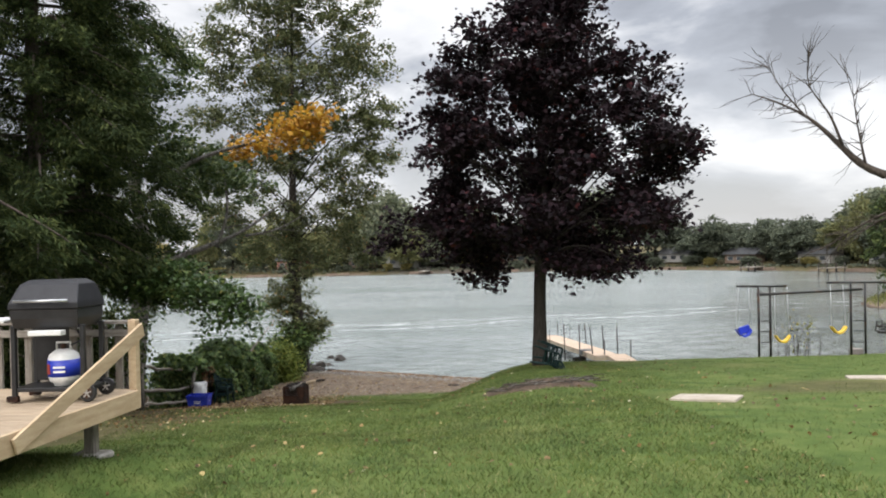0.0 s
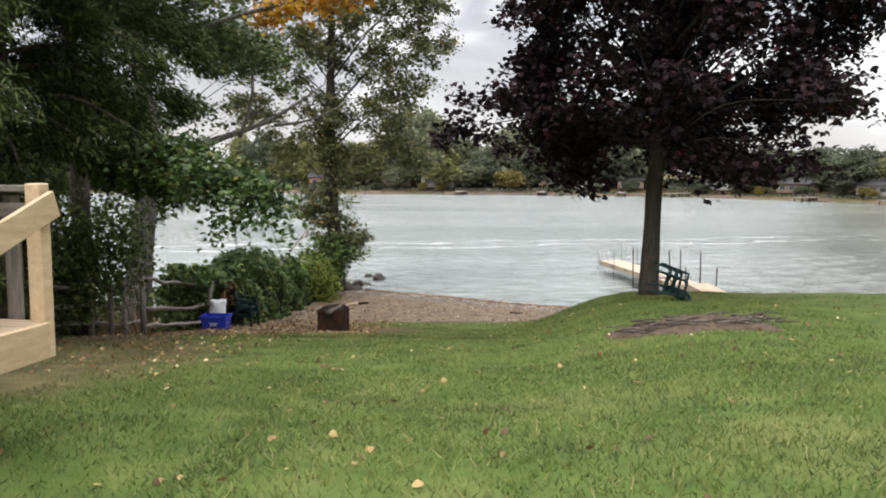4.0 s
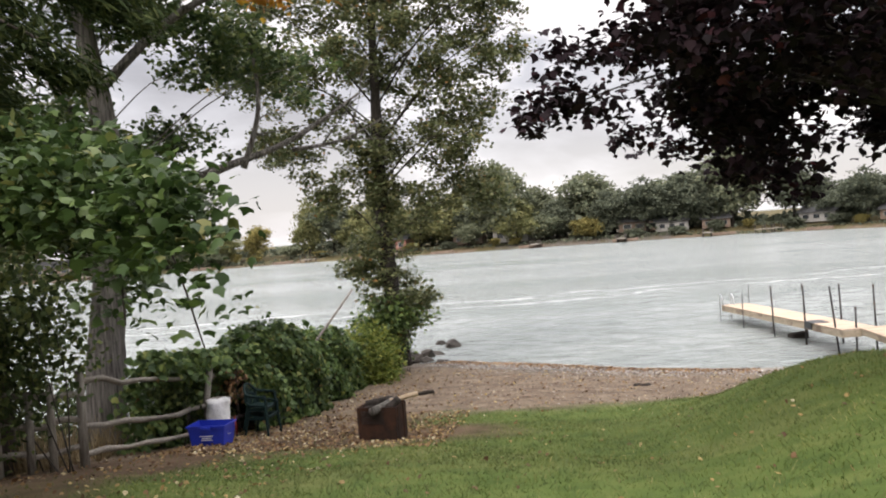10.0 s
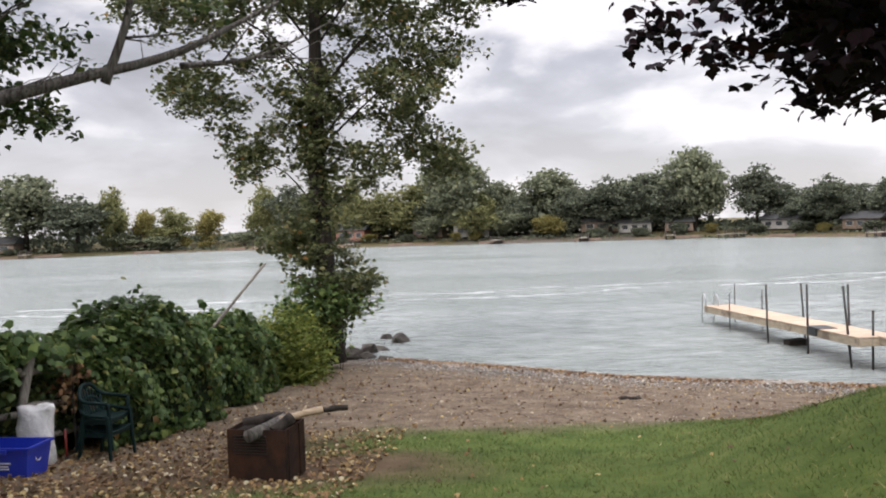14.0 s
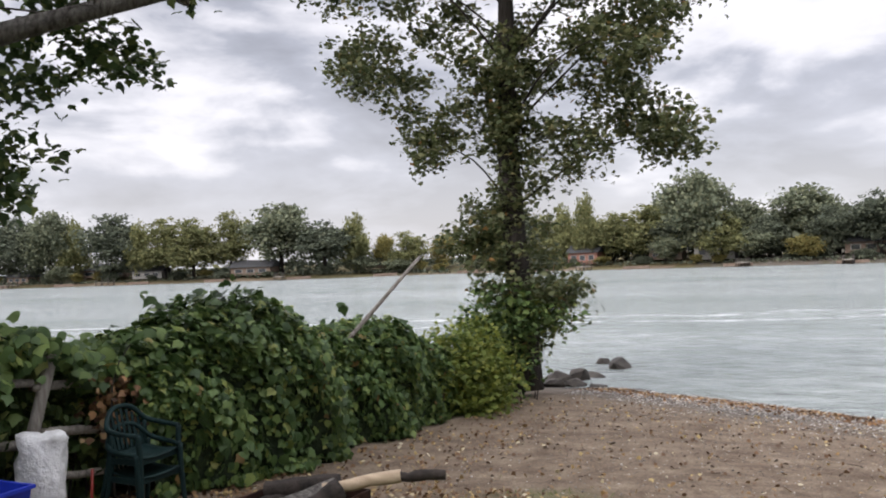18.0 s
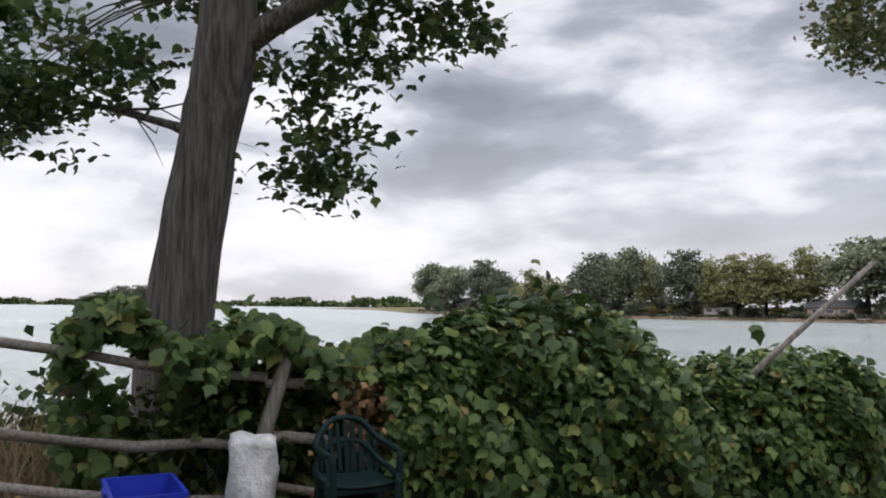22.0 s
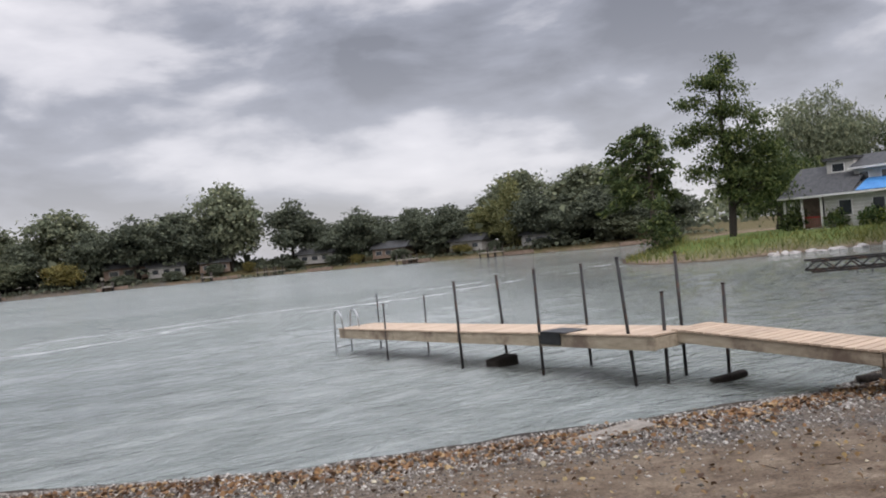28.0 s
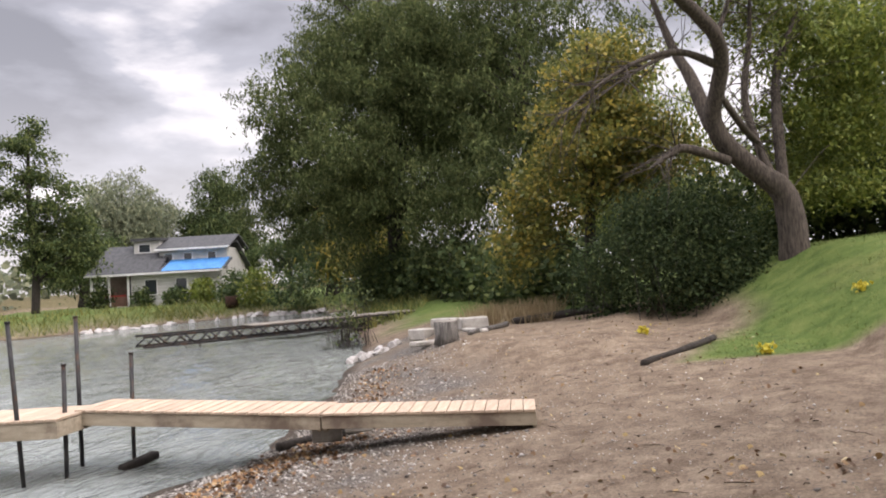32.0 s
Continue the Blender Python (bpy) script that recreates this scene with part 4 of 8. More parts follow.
COTTONWOOD = tree("cottonwood_tree", (-8.85, 22.9, gz(-8.85, 22.9) - 0.1), [(-8.95, 22.9, 0.8), (-8.87, 22.97, 2.6), (-8.74, 23.16, 4.2), (-8.64, 23.28, 5.2), (-8.86, 23.28, 7.5), (-9.3, 23.1, 11)], [0.37, 0.3, 0.255, 0.26, 0.17, 0.05],
     [(-9.05, 24.1, 4.8, 0.5, 0.5, 0.4), (-8.85, 24.5, 4.5, 0.45, 0.5, 0.4), (-9.0, 24.3, 4.05, 0.4, 0.45, 0.3), (-8.9, 24.7, 5.4, 0.6, 0.5, 0.3), (-8.5, 25.1, 5.55, 0.5, 0.45, 0.28), (-8.3, 25.35, 5.3, 0.33, 0.3, 0.3), (-9.1, 24.0, 3.62, 0.2, 0.2, 0.15),
      (-9.7, 22.5, 5.1, 0.7, 0.6, 0.5), (-9.9, 21.8, 4.55, 0.7, 0.6, 0.35), (-10.4, 21.4, 5.2, 0.9, 0.7, 0.6), (-9.5, 23.1, 6.0, 0.9, 0.8, 0.5), (-10.2, 23.6, 6.9, 1.4, 1.4, 0.9), (-8.4, 24.9, 6.4, 1.0, 0.9, 0.4),
      (-8.8, 23.4, 8.8, 1.7, 1.7, 0.9), (-9.2, 23.1, 11, 2.2, 2.2, 1.4), (-6.6, 26.3, 7.7, 1.0, 1.0, 0.6), (-7.6, 24.9, 8.2, 1.3, 1.3, 0.9)],
     LEAF_COTTON, BARK, 2500, 10, 0.11, "stout cottonwood with furrowed grey bark behind the fence", 13, radius=0.12, gaps=0.22, limb_count=60, limb_r=0.018, aspect=0.95, low=0.45, lobed=True, bunch=5, bunch_r=0.24, twiggy=6,
     extra=[([(-8.72, 23.15, 4.75), (-8.4, 23.6, 5.2), (-7.3, 24.6, 5.75), (-6.3, 25.7, 6.3), (-5.2, 27.0, 7.3)], [0.17, 0.115, 0.085, 0.06, 0.02]),
            ([(-7.0, 24.9, 5.75), (-6.7, 25.1, 6.9), (-6.9, 25.4, 8.4)], [0.07, 0.045, 0.02]), ([(-6.3, 25.7, 6.1), (-5.4, 26.3, 6.3), (-4.4, 26.9, 6.9)], [0.05, 0.03, 0.01]),
            ([(-8.75, 23.2, 5.3), (-9.3, 23.4, 6.6), (-10.6, 23.9, 8.4)], [0.15, 0.1, 0.04]), ([(-8.9, 23.0, 4.3), (-9.8, 22.5, 4.6), (-10.8, 22.0, 4.9)], [0.05, 0.03, 0.01]),
            ([(-8.8, 23.2, 7.0), (-7.2, 23.2, 8.2), (-5.2, 23.3, 8.8), (-3.6, 23.0, 9.2)], [0.1, 0.07, 0.04, 0.012])])


def pine(name, base, height, reach, seed, label, start=1.2, count=70, per=30, droop=0.22, side=(0.0, 0.0), lift=0.0, leaf=0.13, aspect=0.2, mat=None, thick=0.25, many=34, fan=0.8):
    rng = np.random.default_rng(seed)
    b = Vector(base)
    t = thing(name, base, label, "tree")
    tp = [Vector((0.05 * math.sin(z * 0.6), 0.04 * math.cos(z * 0.5), z)) for z in np.linspace(-0.1, height, 14)]
    part("trunk", tubes_mesh("trunk", [(tp, list(np.linspace(thick, 0.03, 14)))], BARK_PINE, 12, 0.06, seed), None, t)
    lines, places, runs = [], [], []
    for k in range(count):
        h = start + (height - start - 0.5) * (k + rng.uniform()) / count
        az = k * 2.39996 + rng.normal() * 0.3
        L = reach * (1 - 0.72 * ((h - start) / (height - start)) ** 1.3) * rng.uniform(0.6, 1.12)
        if h < start + 2:
            L *= 0.75
        dx, dy = math.cos(az) * L + side[0] * L, math.sin(az) * L + side[1] * L
        pts = curve_points([(0, 0, h), (dx * 0.45, dy * 0.45, h + L * (0.06 + lift)), (dx * 0.8, dy * 0.8, h - L * droop * 0.45), (dx, dy, h - L * droop)], 4)
        lines.append((pts, list(np.linspace(0.045, 0.006, len(pts)))))
        P = np.array([tuple(p) for p in pts])
        m = int(per * (0.5 + L / reach))
        s = rng.uniform(0.2, 1.0, m)
        c = np.stack([np.interp(s, np.linspace(0, 1, len(P)), P[:, i]) for i in range(3)], 1)
        across = np.array([-math.sin(az), math.cos(az), 0])
        c += across * (rng.uniform(-1, 1, m) * (0.1 + 0.26 * L * (1.1 - s)))[:, None]
        c[:, 2] -= rng.uniform(0, 0.3, m)
        places.append(np.repeat(c, many, 0) + rng.normal(size=(m * many, 3)) * np.array([0.17, 0.17, 0.08]) * fan)
        side_way = across[None] * np.sign((c - P[0]) @ across)[:, None]
        runs.append(np.repeat(np.array([math.cos(az), math.sin(az), -0.35])[None] * 1.3 + 0.9 * side_way, many, 0))
    part("branchwork", tubes_mesh("branchwork", lines, BARK_PINE, 5, 0.0, seed), None, t, kind="stuff")
    part("crown", leaves_mesh("crown", np.concatenate(places), leaf, mat or LEAF_PINE, rng, aspect, 0.3, outward=np.concatenate(runs)), None, t, kind="stuff")
    return t


pine("spruce_tree", (-8.3, 16.6, gz(-8.3, 16.6)), 15.0, 3.75, 21, "dark green spruce with drooping boughs above the fence", start=2.9, count=120, per=58)
pine("spruce_tree", (-10.2, 13.6, gz(-10.2, 13.6)), 14.0, 4.4, 22, "dark green spruce crowding the lawn behind the deck", start=1.6, count=84, per=42)
pine("spruce_tree", (-8.9, 20.2, gz(-8.9, 20.2)), 11.5, 1.6, 23, "slim dark spruce with bare lower trunk beside the fence", start=4.6, count=40, per=22)
pine("spruce_tree", (-11.5, 9.5, gz(-11.5, 9.5)), 14.0, 4.2, 24, "tall dark spruce shading the deck", start=1.4, count=70, per=36)


def thicket(name, blobs, mat, n, per, leaf, label, seed, radius=0.2, gaps=0.3, stems=24, aspect=0.8, category="shrub", lobed=False, stem_mat=None, spread_stems=1.0):
    """A shrub: stems from the ground and leaves in clumps."""
    rng = np.random.default_rng(seed)
    bx, by = float(np.mean([b[0] for b in blobs])), float(np.mean([b[1] for b in blobs]))
    base = Vector((bx, by, gz(bx, by)))
    t = thing(name, base, label, category)
    places, twigs = clumps(blobs, n, per, radius, rng, gaps)
    low = ground_height(places[:, 0], places[:, 1]) + 0.03
    places[:, 2] = np.maximum(places[:, 2], low)
    lines = []
    for p in twigs[rng.choice(len(twigs), min(stems, len(twigs)), replace=False)]:
        q = np.array([p[0] + rng.normal() * 0.25 * spread_stems, p[1] + rng.normal() * 0.25 * spread_stems, 0.0])
        q[2] = gz(q[0], q[1]) - 0.05
        pts = curve_points([q, (q + p) / 2 + np.array([rng.normal() * 0.15, rng.normal() * 0.15, 0.1]), p], 3)
        lines.append(([Vector(v) - base for v in pts], list(np.linspace(0.011, 0.003, len(pts)))))
    if lines:
        part("stemwork", tubes_mesh("stemwork", lines, stem_mat or BARK_DARK, 5, 0.0, seed), None, t, kind="stuff")
    f = lobed_leaves if lobed else leaves_mesh
    me = f("leaves", places - np.array(base), leaf, mat, rng) if lobed else leaves_mesh("leaves", places - np.array(base), leaf, mat, rng, aspect)
    part("leaves", me, None, t, kind="stuff")
    return t


# scrub behind the fence
thicket("shrub", [(-9.6, 17.2, 3.4, 1.3, 1.8, 1.4), (-9.9, 15.0, 3.6, 1.4, 1.8, 1.5), (-9.5, 19.2, 2.9, 0.8, 1.2, 1.3), (-10.4, 12.5, 4.0, 1.4, 1.8, 1.5), (-9.7, 18.2, 3.6, 0.9, 1.3, 1.5), (-9.9, 16.2, 2.8, 1.2, 2.0, 1.2), (-9.25, 19.9, 2.6, 0.5, 0.6, 1.2), (-9.6, 20.4, 2.2, 0.6, 0.4, 1.0), (-9.4, 18.6, 2.2, 0.6, 1.4, 0.8), (-8.75, 19.4, 3.1, 0.6, 0.5, 1.3), (-8.3, 19.95, 3.3, 0.5, 0.4, 1.2), (-7.95, 20.2, 3.5, 0.35, 0.3, 0.9)], LEAF_SCRUB, 8600, 9, 0.088, "dark leafy scrub behind the rail fence", 31, 0.24, 0.26, 150, spread_stems=2)
thicket("shrub", [(-9.9, 22.3, 1.5, 0.7, 0.5, 0.6), (-9.6, 23.6, 1.6, 0.8, 0.9, 0.8)], LEAF_SHRUB, 260, 9, 0.1, "low scrub round the cottonwood's foot", 32, 0.25, 0.4, 26)
thicket("shrub", [(-7.9, 23.1, 1.8, 0.35, 0.5, 0.55), (-7.75, 23.9, 1.75, 0.35, 0.5, 0.6)], LEAF_SCRUB, 620, 9, 0.085, "dark tangle filling the rail fence under the vine", 34, 0.16, 0.12, 40)
# hanging vine over the fence, and the autumn-coloured bough
VINE = thicket("grape_vine", [(-5.6, 16.6, 5.05, 0.8, 0.6, 0.38), (-4.7, 15.9, 4.8, 0.65, 0.5, 0.3), (-3.95, 15.3, 4.55, 0.45, 0.35, 0.26), (-3.55, 15.0, 4.15, 0.13, 0.13, 0.36), (-3.85, 15.2, 4.1, 0.09, 0.09, 0.26), (-4.35, 15.6, 4.2, 0.1, 0.1, 0.34), (-5.1, 17.0, 4.1, 0.1, 0.1, 0.4), (-6.5, 17.1, 5.0, 0.7, 0.6, 0.45)], LEAF_GRAPE, 900, 9, 0.078, "broad-leaved vine hanging from the spruce boughs", 33, 0.13, 0.1, 0, category="vine", lobed=True)

VINE_BASE = VINE.matrix_basis.translation
for k, pts in enumerate([[(-8.2, 16.8, 5.6), (-6.6, 17.1, 5.2), (-5.0, 16.1, 4.8), (-4.0, 15.35, 4.55), (-3.55, 15.0, 3.75)], [(-6.6, 17.1, 5.2), (-5.6, 16.5, 4.9), (-4.5, 15.7, 4.5), (-4.35, 15.6, 3.85)], [(-6.9, 17.2, 5.3), (-6.4, 17.1, 4.8), (-6.3, 16.9, 4.4)]]):
    line = [Vector(q) - VINE_BASE for q in curve_points(pts, 5)]
    part("vine_stem", tubes_mesh("vine_stem", [(line, list(np.linspace(0.018, 0.005, len(line))))], BARK_DARK, 6, 0.1, k), None, VINE)

# ---- vine hedge along the fence ----
HEDGE_Y = [20.6, 21.8, 22.4, 22.8, 23.45, 24.2, 25.1, 25.65, 26.2, 26.6, 27.06, 27.6, 28.7, 30.3, 31.3, 32.0]
HEDGE_TOP = [2.5, 2.55, 2.66, 2.5, 2.5, 2.34, 2.68, 2.78, 2.6, 2.25, 1.95, 2.2, 2.26, 1.75, 1.2, 0.8]
HEDGE_X = [-7.95, -7.7, -7.6, -7.55, -7.45, -7.35, -7.2, -7.15, -7.12, -7.1, -7.1, -7.1, -7.0, -6.9, -6.85, -6.8]
HEDGE_W = [0.3, 0.3, 0.35, 0.3, 0.35, 0.5, 0.8, 0.85, 0.82, 0.7, 0.54, 0.66, 0.72, 0.5, 0.4, 0.3]


def hedge_point(y, a, k):
    """A point on the mound at y, a round its back, at k of its full size."""
    xc, w, top = np.interp(y, HEDGE_Y, HEDGE_X), np.interp(y, HEDGE_Y, HEDGE_W), np.interp(y, HEDGE_Y, HEDGE_TOP)
    c, s = np.cos(a), np.sin(a)
    lump = 1 + 0.12 * np.sin(y * 3.1 + 2 * c) + 0.12 * np.sin(y * 7.9 + 5 * a) + 0.09 * np.sin(a * 8 + y * 4.3) + 0.05 * np.sin(y * 17 + a * 13)
    x = xc + np.sign(c) * np.abs(c) ** 0.65 * w * k * lump
    g = ground_height(x, y)
    z = g + np.maximum(np.interp(y, HEDGE_Y, HEDGE_TOP) - ground_height(xc, y), 0.2) * np.clip(s, 0, 1) ** 0.6 * k * (0.96 + 0.04 * lump)
    return np.stack([x, y + 0 * x, z], -1)


def vine_hedge():
    rng = np.random.default_rng(41)
    base = np.array([-7.0, 26.2, gz(-7.0, 26.2)])
    t = thing("vine_hedge", tuple(base), "dense dark green vine mounded over a rail fence", "hedge")
    # added hull under the leaves; the hedge's inner shade is in its colour
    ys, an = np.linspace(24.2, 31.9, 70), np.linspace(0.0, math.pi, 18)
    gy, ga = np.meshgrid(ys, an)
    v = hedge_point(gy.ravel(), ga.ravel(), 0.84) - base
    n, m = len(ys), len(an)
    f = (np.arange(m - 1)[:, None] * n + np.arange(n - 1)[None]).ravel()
    part("inner_growth", mesh_from("inner_growth", v, np.stack([f, f + 1, f + n + 1, f + n], 1), VINE_SHADE), None, t, "dark hull inside the vine, coloured as its inner shade", kind="stuff")
    n = 27000
    y = rng.uniform(24.1, 32.0, n)
    a = rng.uniform(-0.12, math.pi + 0.05, n)
    k = 0.82 + 0.23 * rng.uniform(0, 1, n) ** 1.2
    p = hedge_point(y, a, k)
    p[:, 2] = np.maximum(p[:, 2], ground_height(p[:, 0], p[:, 1]) + 0.04) + rng.uniform(0, 0.05, n)
    facing = np.stack([np.cos(a), 0.2 * rng.normal(size=n), np.abs(np.sin(a)) * 0.9 + 0.25], 1)
    part("leaves", lobed_leaves("leaves", p - base, 0.1, LEAF_IVY, rng, facing), None, t, kind="stuff")
    # the thin stretch by the cottonwood: a mantle on the top rail, loose hangings below
    n = 4200
    y = 21.95 + 2.45 * rng.uniform(0, 1, n) ** 0.85
    u = rng.uniform(0, 1, n)
    top = np.interp(y, HEDGE_Y, HEDGE_TOP) + 0.1 * np.sin(y * 6)
    drop = np.where(u < 0.5, rng.uniform(-0.06, 0.24, n), rng.uniform(0.24, 1.4, n))
    x = np.interp(y, HEDGE_Y, HEDGE_X) + rng.normal(size=n) * 0.16 - np.where(u < 0.5, 0, 0.32)
    z = np.maximum(top - drop, ground_height(x, y) + 0.05)
    keep = (u < 0.5) | (np.sin(y * 4.1 + z * 3) > -0.5)
    p = np.stack([x, y, z], 1)[keep]
    part("mantle", lobed_leaves("mantle", p - base, 0.115, LEAF_IVY, rng, np.array([0.7, -0.2, 0.6])), None, t, kind="stuff")
    lines, lv = [], []
    for i in range(26):
        yy = rng.uniform(22.2, 31.2)
        xx = float(np.interp(yy, HEDGE_Y, HEDGE_X)) + rng.normal() * 0.2
        zt = float(np.interp(yy, HEDGE_Y, HEDGE_TOP))
        tip = Vector((xx + rng.normal() * 0.15, yy + rng.normal() * 0.2, zt + rng.uniform(-0.04, 0.18)))
        pts = curve_points([(xx, yy, gz(xx, yy)), (xx, yy, zt - 0.3), tip], 3)
        lines.append(([q - Vector(base) for q in pts], list(np.linspace(0.012, 0.004, len(pts)))))
        for _ in range(6):
            lv.append(np.array(tip) - base + rng.normal(size=3) * 0.11)
    part("stemwork", tubes_mesh("stemwork", lines, BARK_DARK, 5), None, t, kind="stuff")
    part("young_growth", lobed_leaves("young_growth", np.array(lv), 0.13, LEAF_GRAPE, rng), None, t, kind="stuff")
    q = np.array([(-7.1 + rng.normal() * 0.12, 24.0 + rng.normal() * 0.14, 2.2 - rng.uniform(0, 0.6)) for _ in range(170)])
    part("withered_leaves", lobed_leaves("withered_leaves", q - base, 0.065, DRIFT_LEAF, rng, np.array([0.9, -0.4, 0.2])), None, t, "withered brown leaves", kind="stuff")


vine_hedge()
thicket("shrub", [(-6.45, 31.2, 1.25, 0.75, 0.8, 0.8), (-6.3, 31.9, 1.0, 0.6, 0.5, 0.65), (-6.7, 30.5, 1.2, 0.55, 0.6, 0.6), (-6.15, 30.9, 0.9, 0.5, 0.7, 0.5)], LEAF_LIME, 900, 9, 0.085, "light yellow-green shrub at the hedge's end", 42, 0.15, 0.15, 12, lobed=True, spread_stems=0.4)
thicket("shrub", [(-6.35, 33.3, 1.3, 0.8, 0.8, 0.8), (-5.55, 33.5, 1.95, 0.55, 0.5, 0.32), (-6.8, 33.8, 1.2, 0.8, 0.9, 0.9), (-6.2, 33.1, 2.1, 0.75, 0.7, 0.6)], LEAF_IVY, 430, 9, 0.11, "leafy suckers round the poplar's foot", 43, 0.16, 0.2, 16, lobed=True, spread_stems=0.4)

# one bough of the cottonwood has turned
rng_o = np.random.default_rng(44)
bough, _ = clumps([(-4.3, 23.0, 9.0, 1.0, 0.7, 0.45), (-5.2, 23.4, 8.7, 0.6, 0.5, 0.4), (-3.6, 22.9, 9.3, 0.6, 0.5, 0.35), (-5.9, 23.6, 8.5, 0.4, 0.4, 0.3)], 120, 9, 0.18, rng_o, 0.2)
part("turned_bough", lobed_leaves("turned_bough", bough - np.array(COTTONWOOD.matrix_basis.translation), 0.15, LEAF_ORANGE, rng_o), None, COTTONWOOD, "bright orange autumn leaves", kind="stuff")

# ---- bank and cove side ----
tree("bent_tree", (17.2, 23.9, gz(17.2, 23.9) - 0.1), [(17.3, 23.8, 1.9), (17.18, 23.94, 3.5), (16.98, 24.56, 4.12), (16.76, 25.2, 4.78), (16.58, 25.42, 5.32), (16.27, 25.32, 5.86), (15.96, 25.24, 6.38), (15.57, 25.36, 6.82), (15.21, 25.74, 7.22), (14.5, 26.25, 7.54)], [0.36, 0.27, 0.23, 0.21, 0.19, 0.17, 0.16, 0.15, 0.14, 0.12],
     [(19.5, 21.9, 6.7, 1.5, 1.6, 1.1), (19.4, 21.4, 5.1, 1.2, 1.4, 0.9), (19.3, 21.1, 7.9, 1.5, 1.6, 1.1), (19.7, 22.8, 8.0, 1.3, 1.4, 0.9), (18.6, 22.6, 5.2, 0.8, 0.9, 0.7), (17.9, 22.0, 6.9, 0.9, 1.1, 0.7), (19.8, 23.0, 4.3, 1.4, 1.2, 0.9), (18.8, 22.2, 3.9, 0.9, 1.0, 0.5), (18.4, 24.2, 9.4, 1.6, 1.6, 1.0), (17.2, 26.2, 9.8, 1.2, 1.2, 0.7), (19.0, 23.6, 7.0, 1.0, 1.2, 0.8), (19.2, 23.7, 5.6, 0.9, 1.0, 0.7), (19.4, 24.4, 8.2, 1.0, 1.0, 0.6), (18.8, 25.4, 9.0, 0.9, 0.9, 0.5)],
     LEAF_LIME, BARK_BROWN, 5200, 9, 0.12, "old crooked tree with bare brown limbs on the grassy bank", 51, radius=0.2, gaps=0.26, limb_count=14, limb_r=0.016, low=0.3, bunch=6, bunch_r=0.35, aspect=0.5, twiggy=20, sides=14,
     extra=[([(14.5, 26.25, 7.54), (13.85, 26.61, 8.0), (12.9, 27.1, 9.2), (12.35, 27.34, 9.75), (11.5, 27.7, 10.3), (10.86, 27.97, 10.6)], [0.14, 0.12, 0.07, 0.05, 0.03, 0.01]),
            ([(16.69, 25.42, 5.12), (16.9, 25.54, 5.51), (17.32, 25.76, 6.38), (17.64, 26.07, 7.15), (17.96, 26.38, 8.21), (18.17, 26.62, 9.14)], [0.2, 0.19, 0.16, 0.12, 0.08, 0.03]),
            ([(15.97, 25.32, 6.31), (15.54, 26.1, 6.57), (14.78, 27.02, 6.27), (13.98, 27.86, 5.65), (13.55, 28.39, 5.18)], [0.1, 0.075, 0.05, 0.03, 0.01]),
            ([(15.4, 26.3, 6.5), (15.17, 26.58, 6.37), (14.48, 27.26, 5.9), (13.77, 27.92, 5.34)], [0.05, 0.045, 0.03, 0.01]),
            ([(16.75, 25.13, 4.36), (16.14, 26.07, 4.64), (15.76, 26.45, 4.47), (15.38, 26.82, 4.19)], [0.13, 0.1, 0.07, 0.03]),
            ([(16.27, 25.3, 5.77), (16.63, 24.94, 5.28), (17.0, 24.68, 5.0), (17.5, 24.4, 4.8)], [0.07, 0.075, 0.08, 0.09]),
            ([(17.22, 24.1, 3.7), (17.57, 24.45, 4.98), (17.99, 24.54, 6.07), (18.26, 24.33, 7.23), (18.4, 24.2, 8.6)], [0.13, 0.11, 0.09, 0.07, 0.03]),
            ([(17.25, 23.95, 3.4), (17.88, 23.88, 5.39), (18.26, 23.74, 6.57), (18.76, 23.13, 8.03)], [0.15, 0.13, 0.1, 0.05]),
            ([(13.4, 26.8, 8.6), (12.9, 26.6, 9.6), (12.3, 26.7, 10.6), (12.2, 26.6, 11.4)], [0.06, 0.035, 0.02, 0.006]), ([(14.0, 26.5, 7.9), (13.6, 26.2, 9.2), (13.5, 26.3, 10.6)], [0.05, 0.025, 0.006]),
            ([(12.4, 27.3, 9.7), (11.6, 27.2, 10.6), (11.2, 27.4, 11.5)], [0.035, 0.02, 0.006]), ([(15.6, 25.36, 6.8), (15.7, 25.0, 7.8), (15.5, 24.9, 9.2)], [0.06, 0.04, 0.01])])
tree("box_elder_tree", (22.6, 28.6, gz(22.6, 28.6) - 0.1), [(22.8, 28.6, 0.6), (22.6, 28.5, 3.0), (22.2, 28.3, 6.0), (22, 28.2, 9)], [0.2, 0.16, 0.1, 0.03],
     [(22.0, 28.4, 5.6, 1.9, 2.4, 1.6), (21.4, 29.6, 4.2, 1.2, 1.4, 1.1), (21.2, 30.4, 2.9, 0.9, 0.9, 0.9), (22.2, 28.0, 7.4, 1.4, 1.7, 1.2), (21.6, 26.8, 5.4, 1.4, 1.4, 1.3), (22.6, 27.6, 8.4, 1.1, 1.2, 0.8)],
     LEAF_YELLOW, BARK_DARK, 3200, 8, 0.13, "box elder turning yellow beside the cove", 52, radius=0.18, gaps=0.34, limb_count=34, limb_r=0.03, bunch=6, bunch_r=0.3)
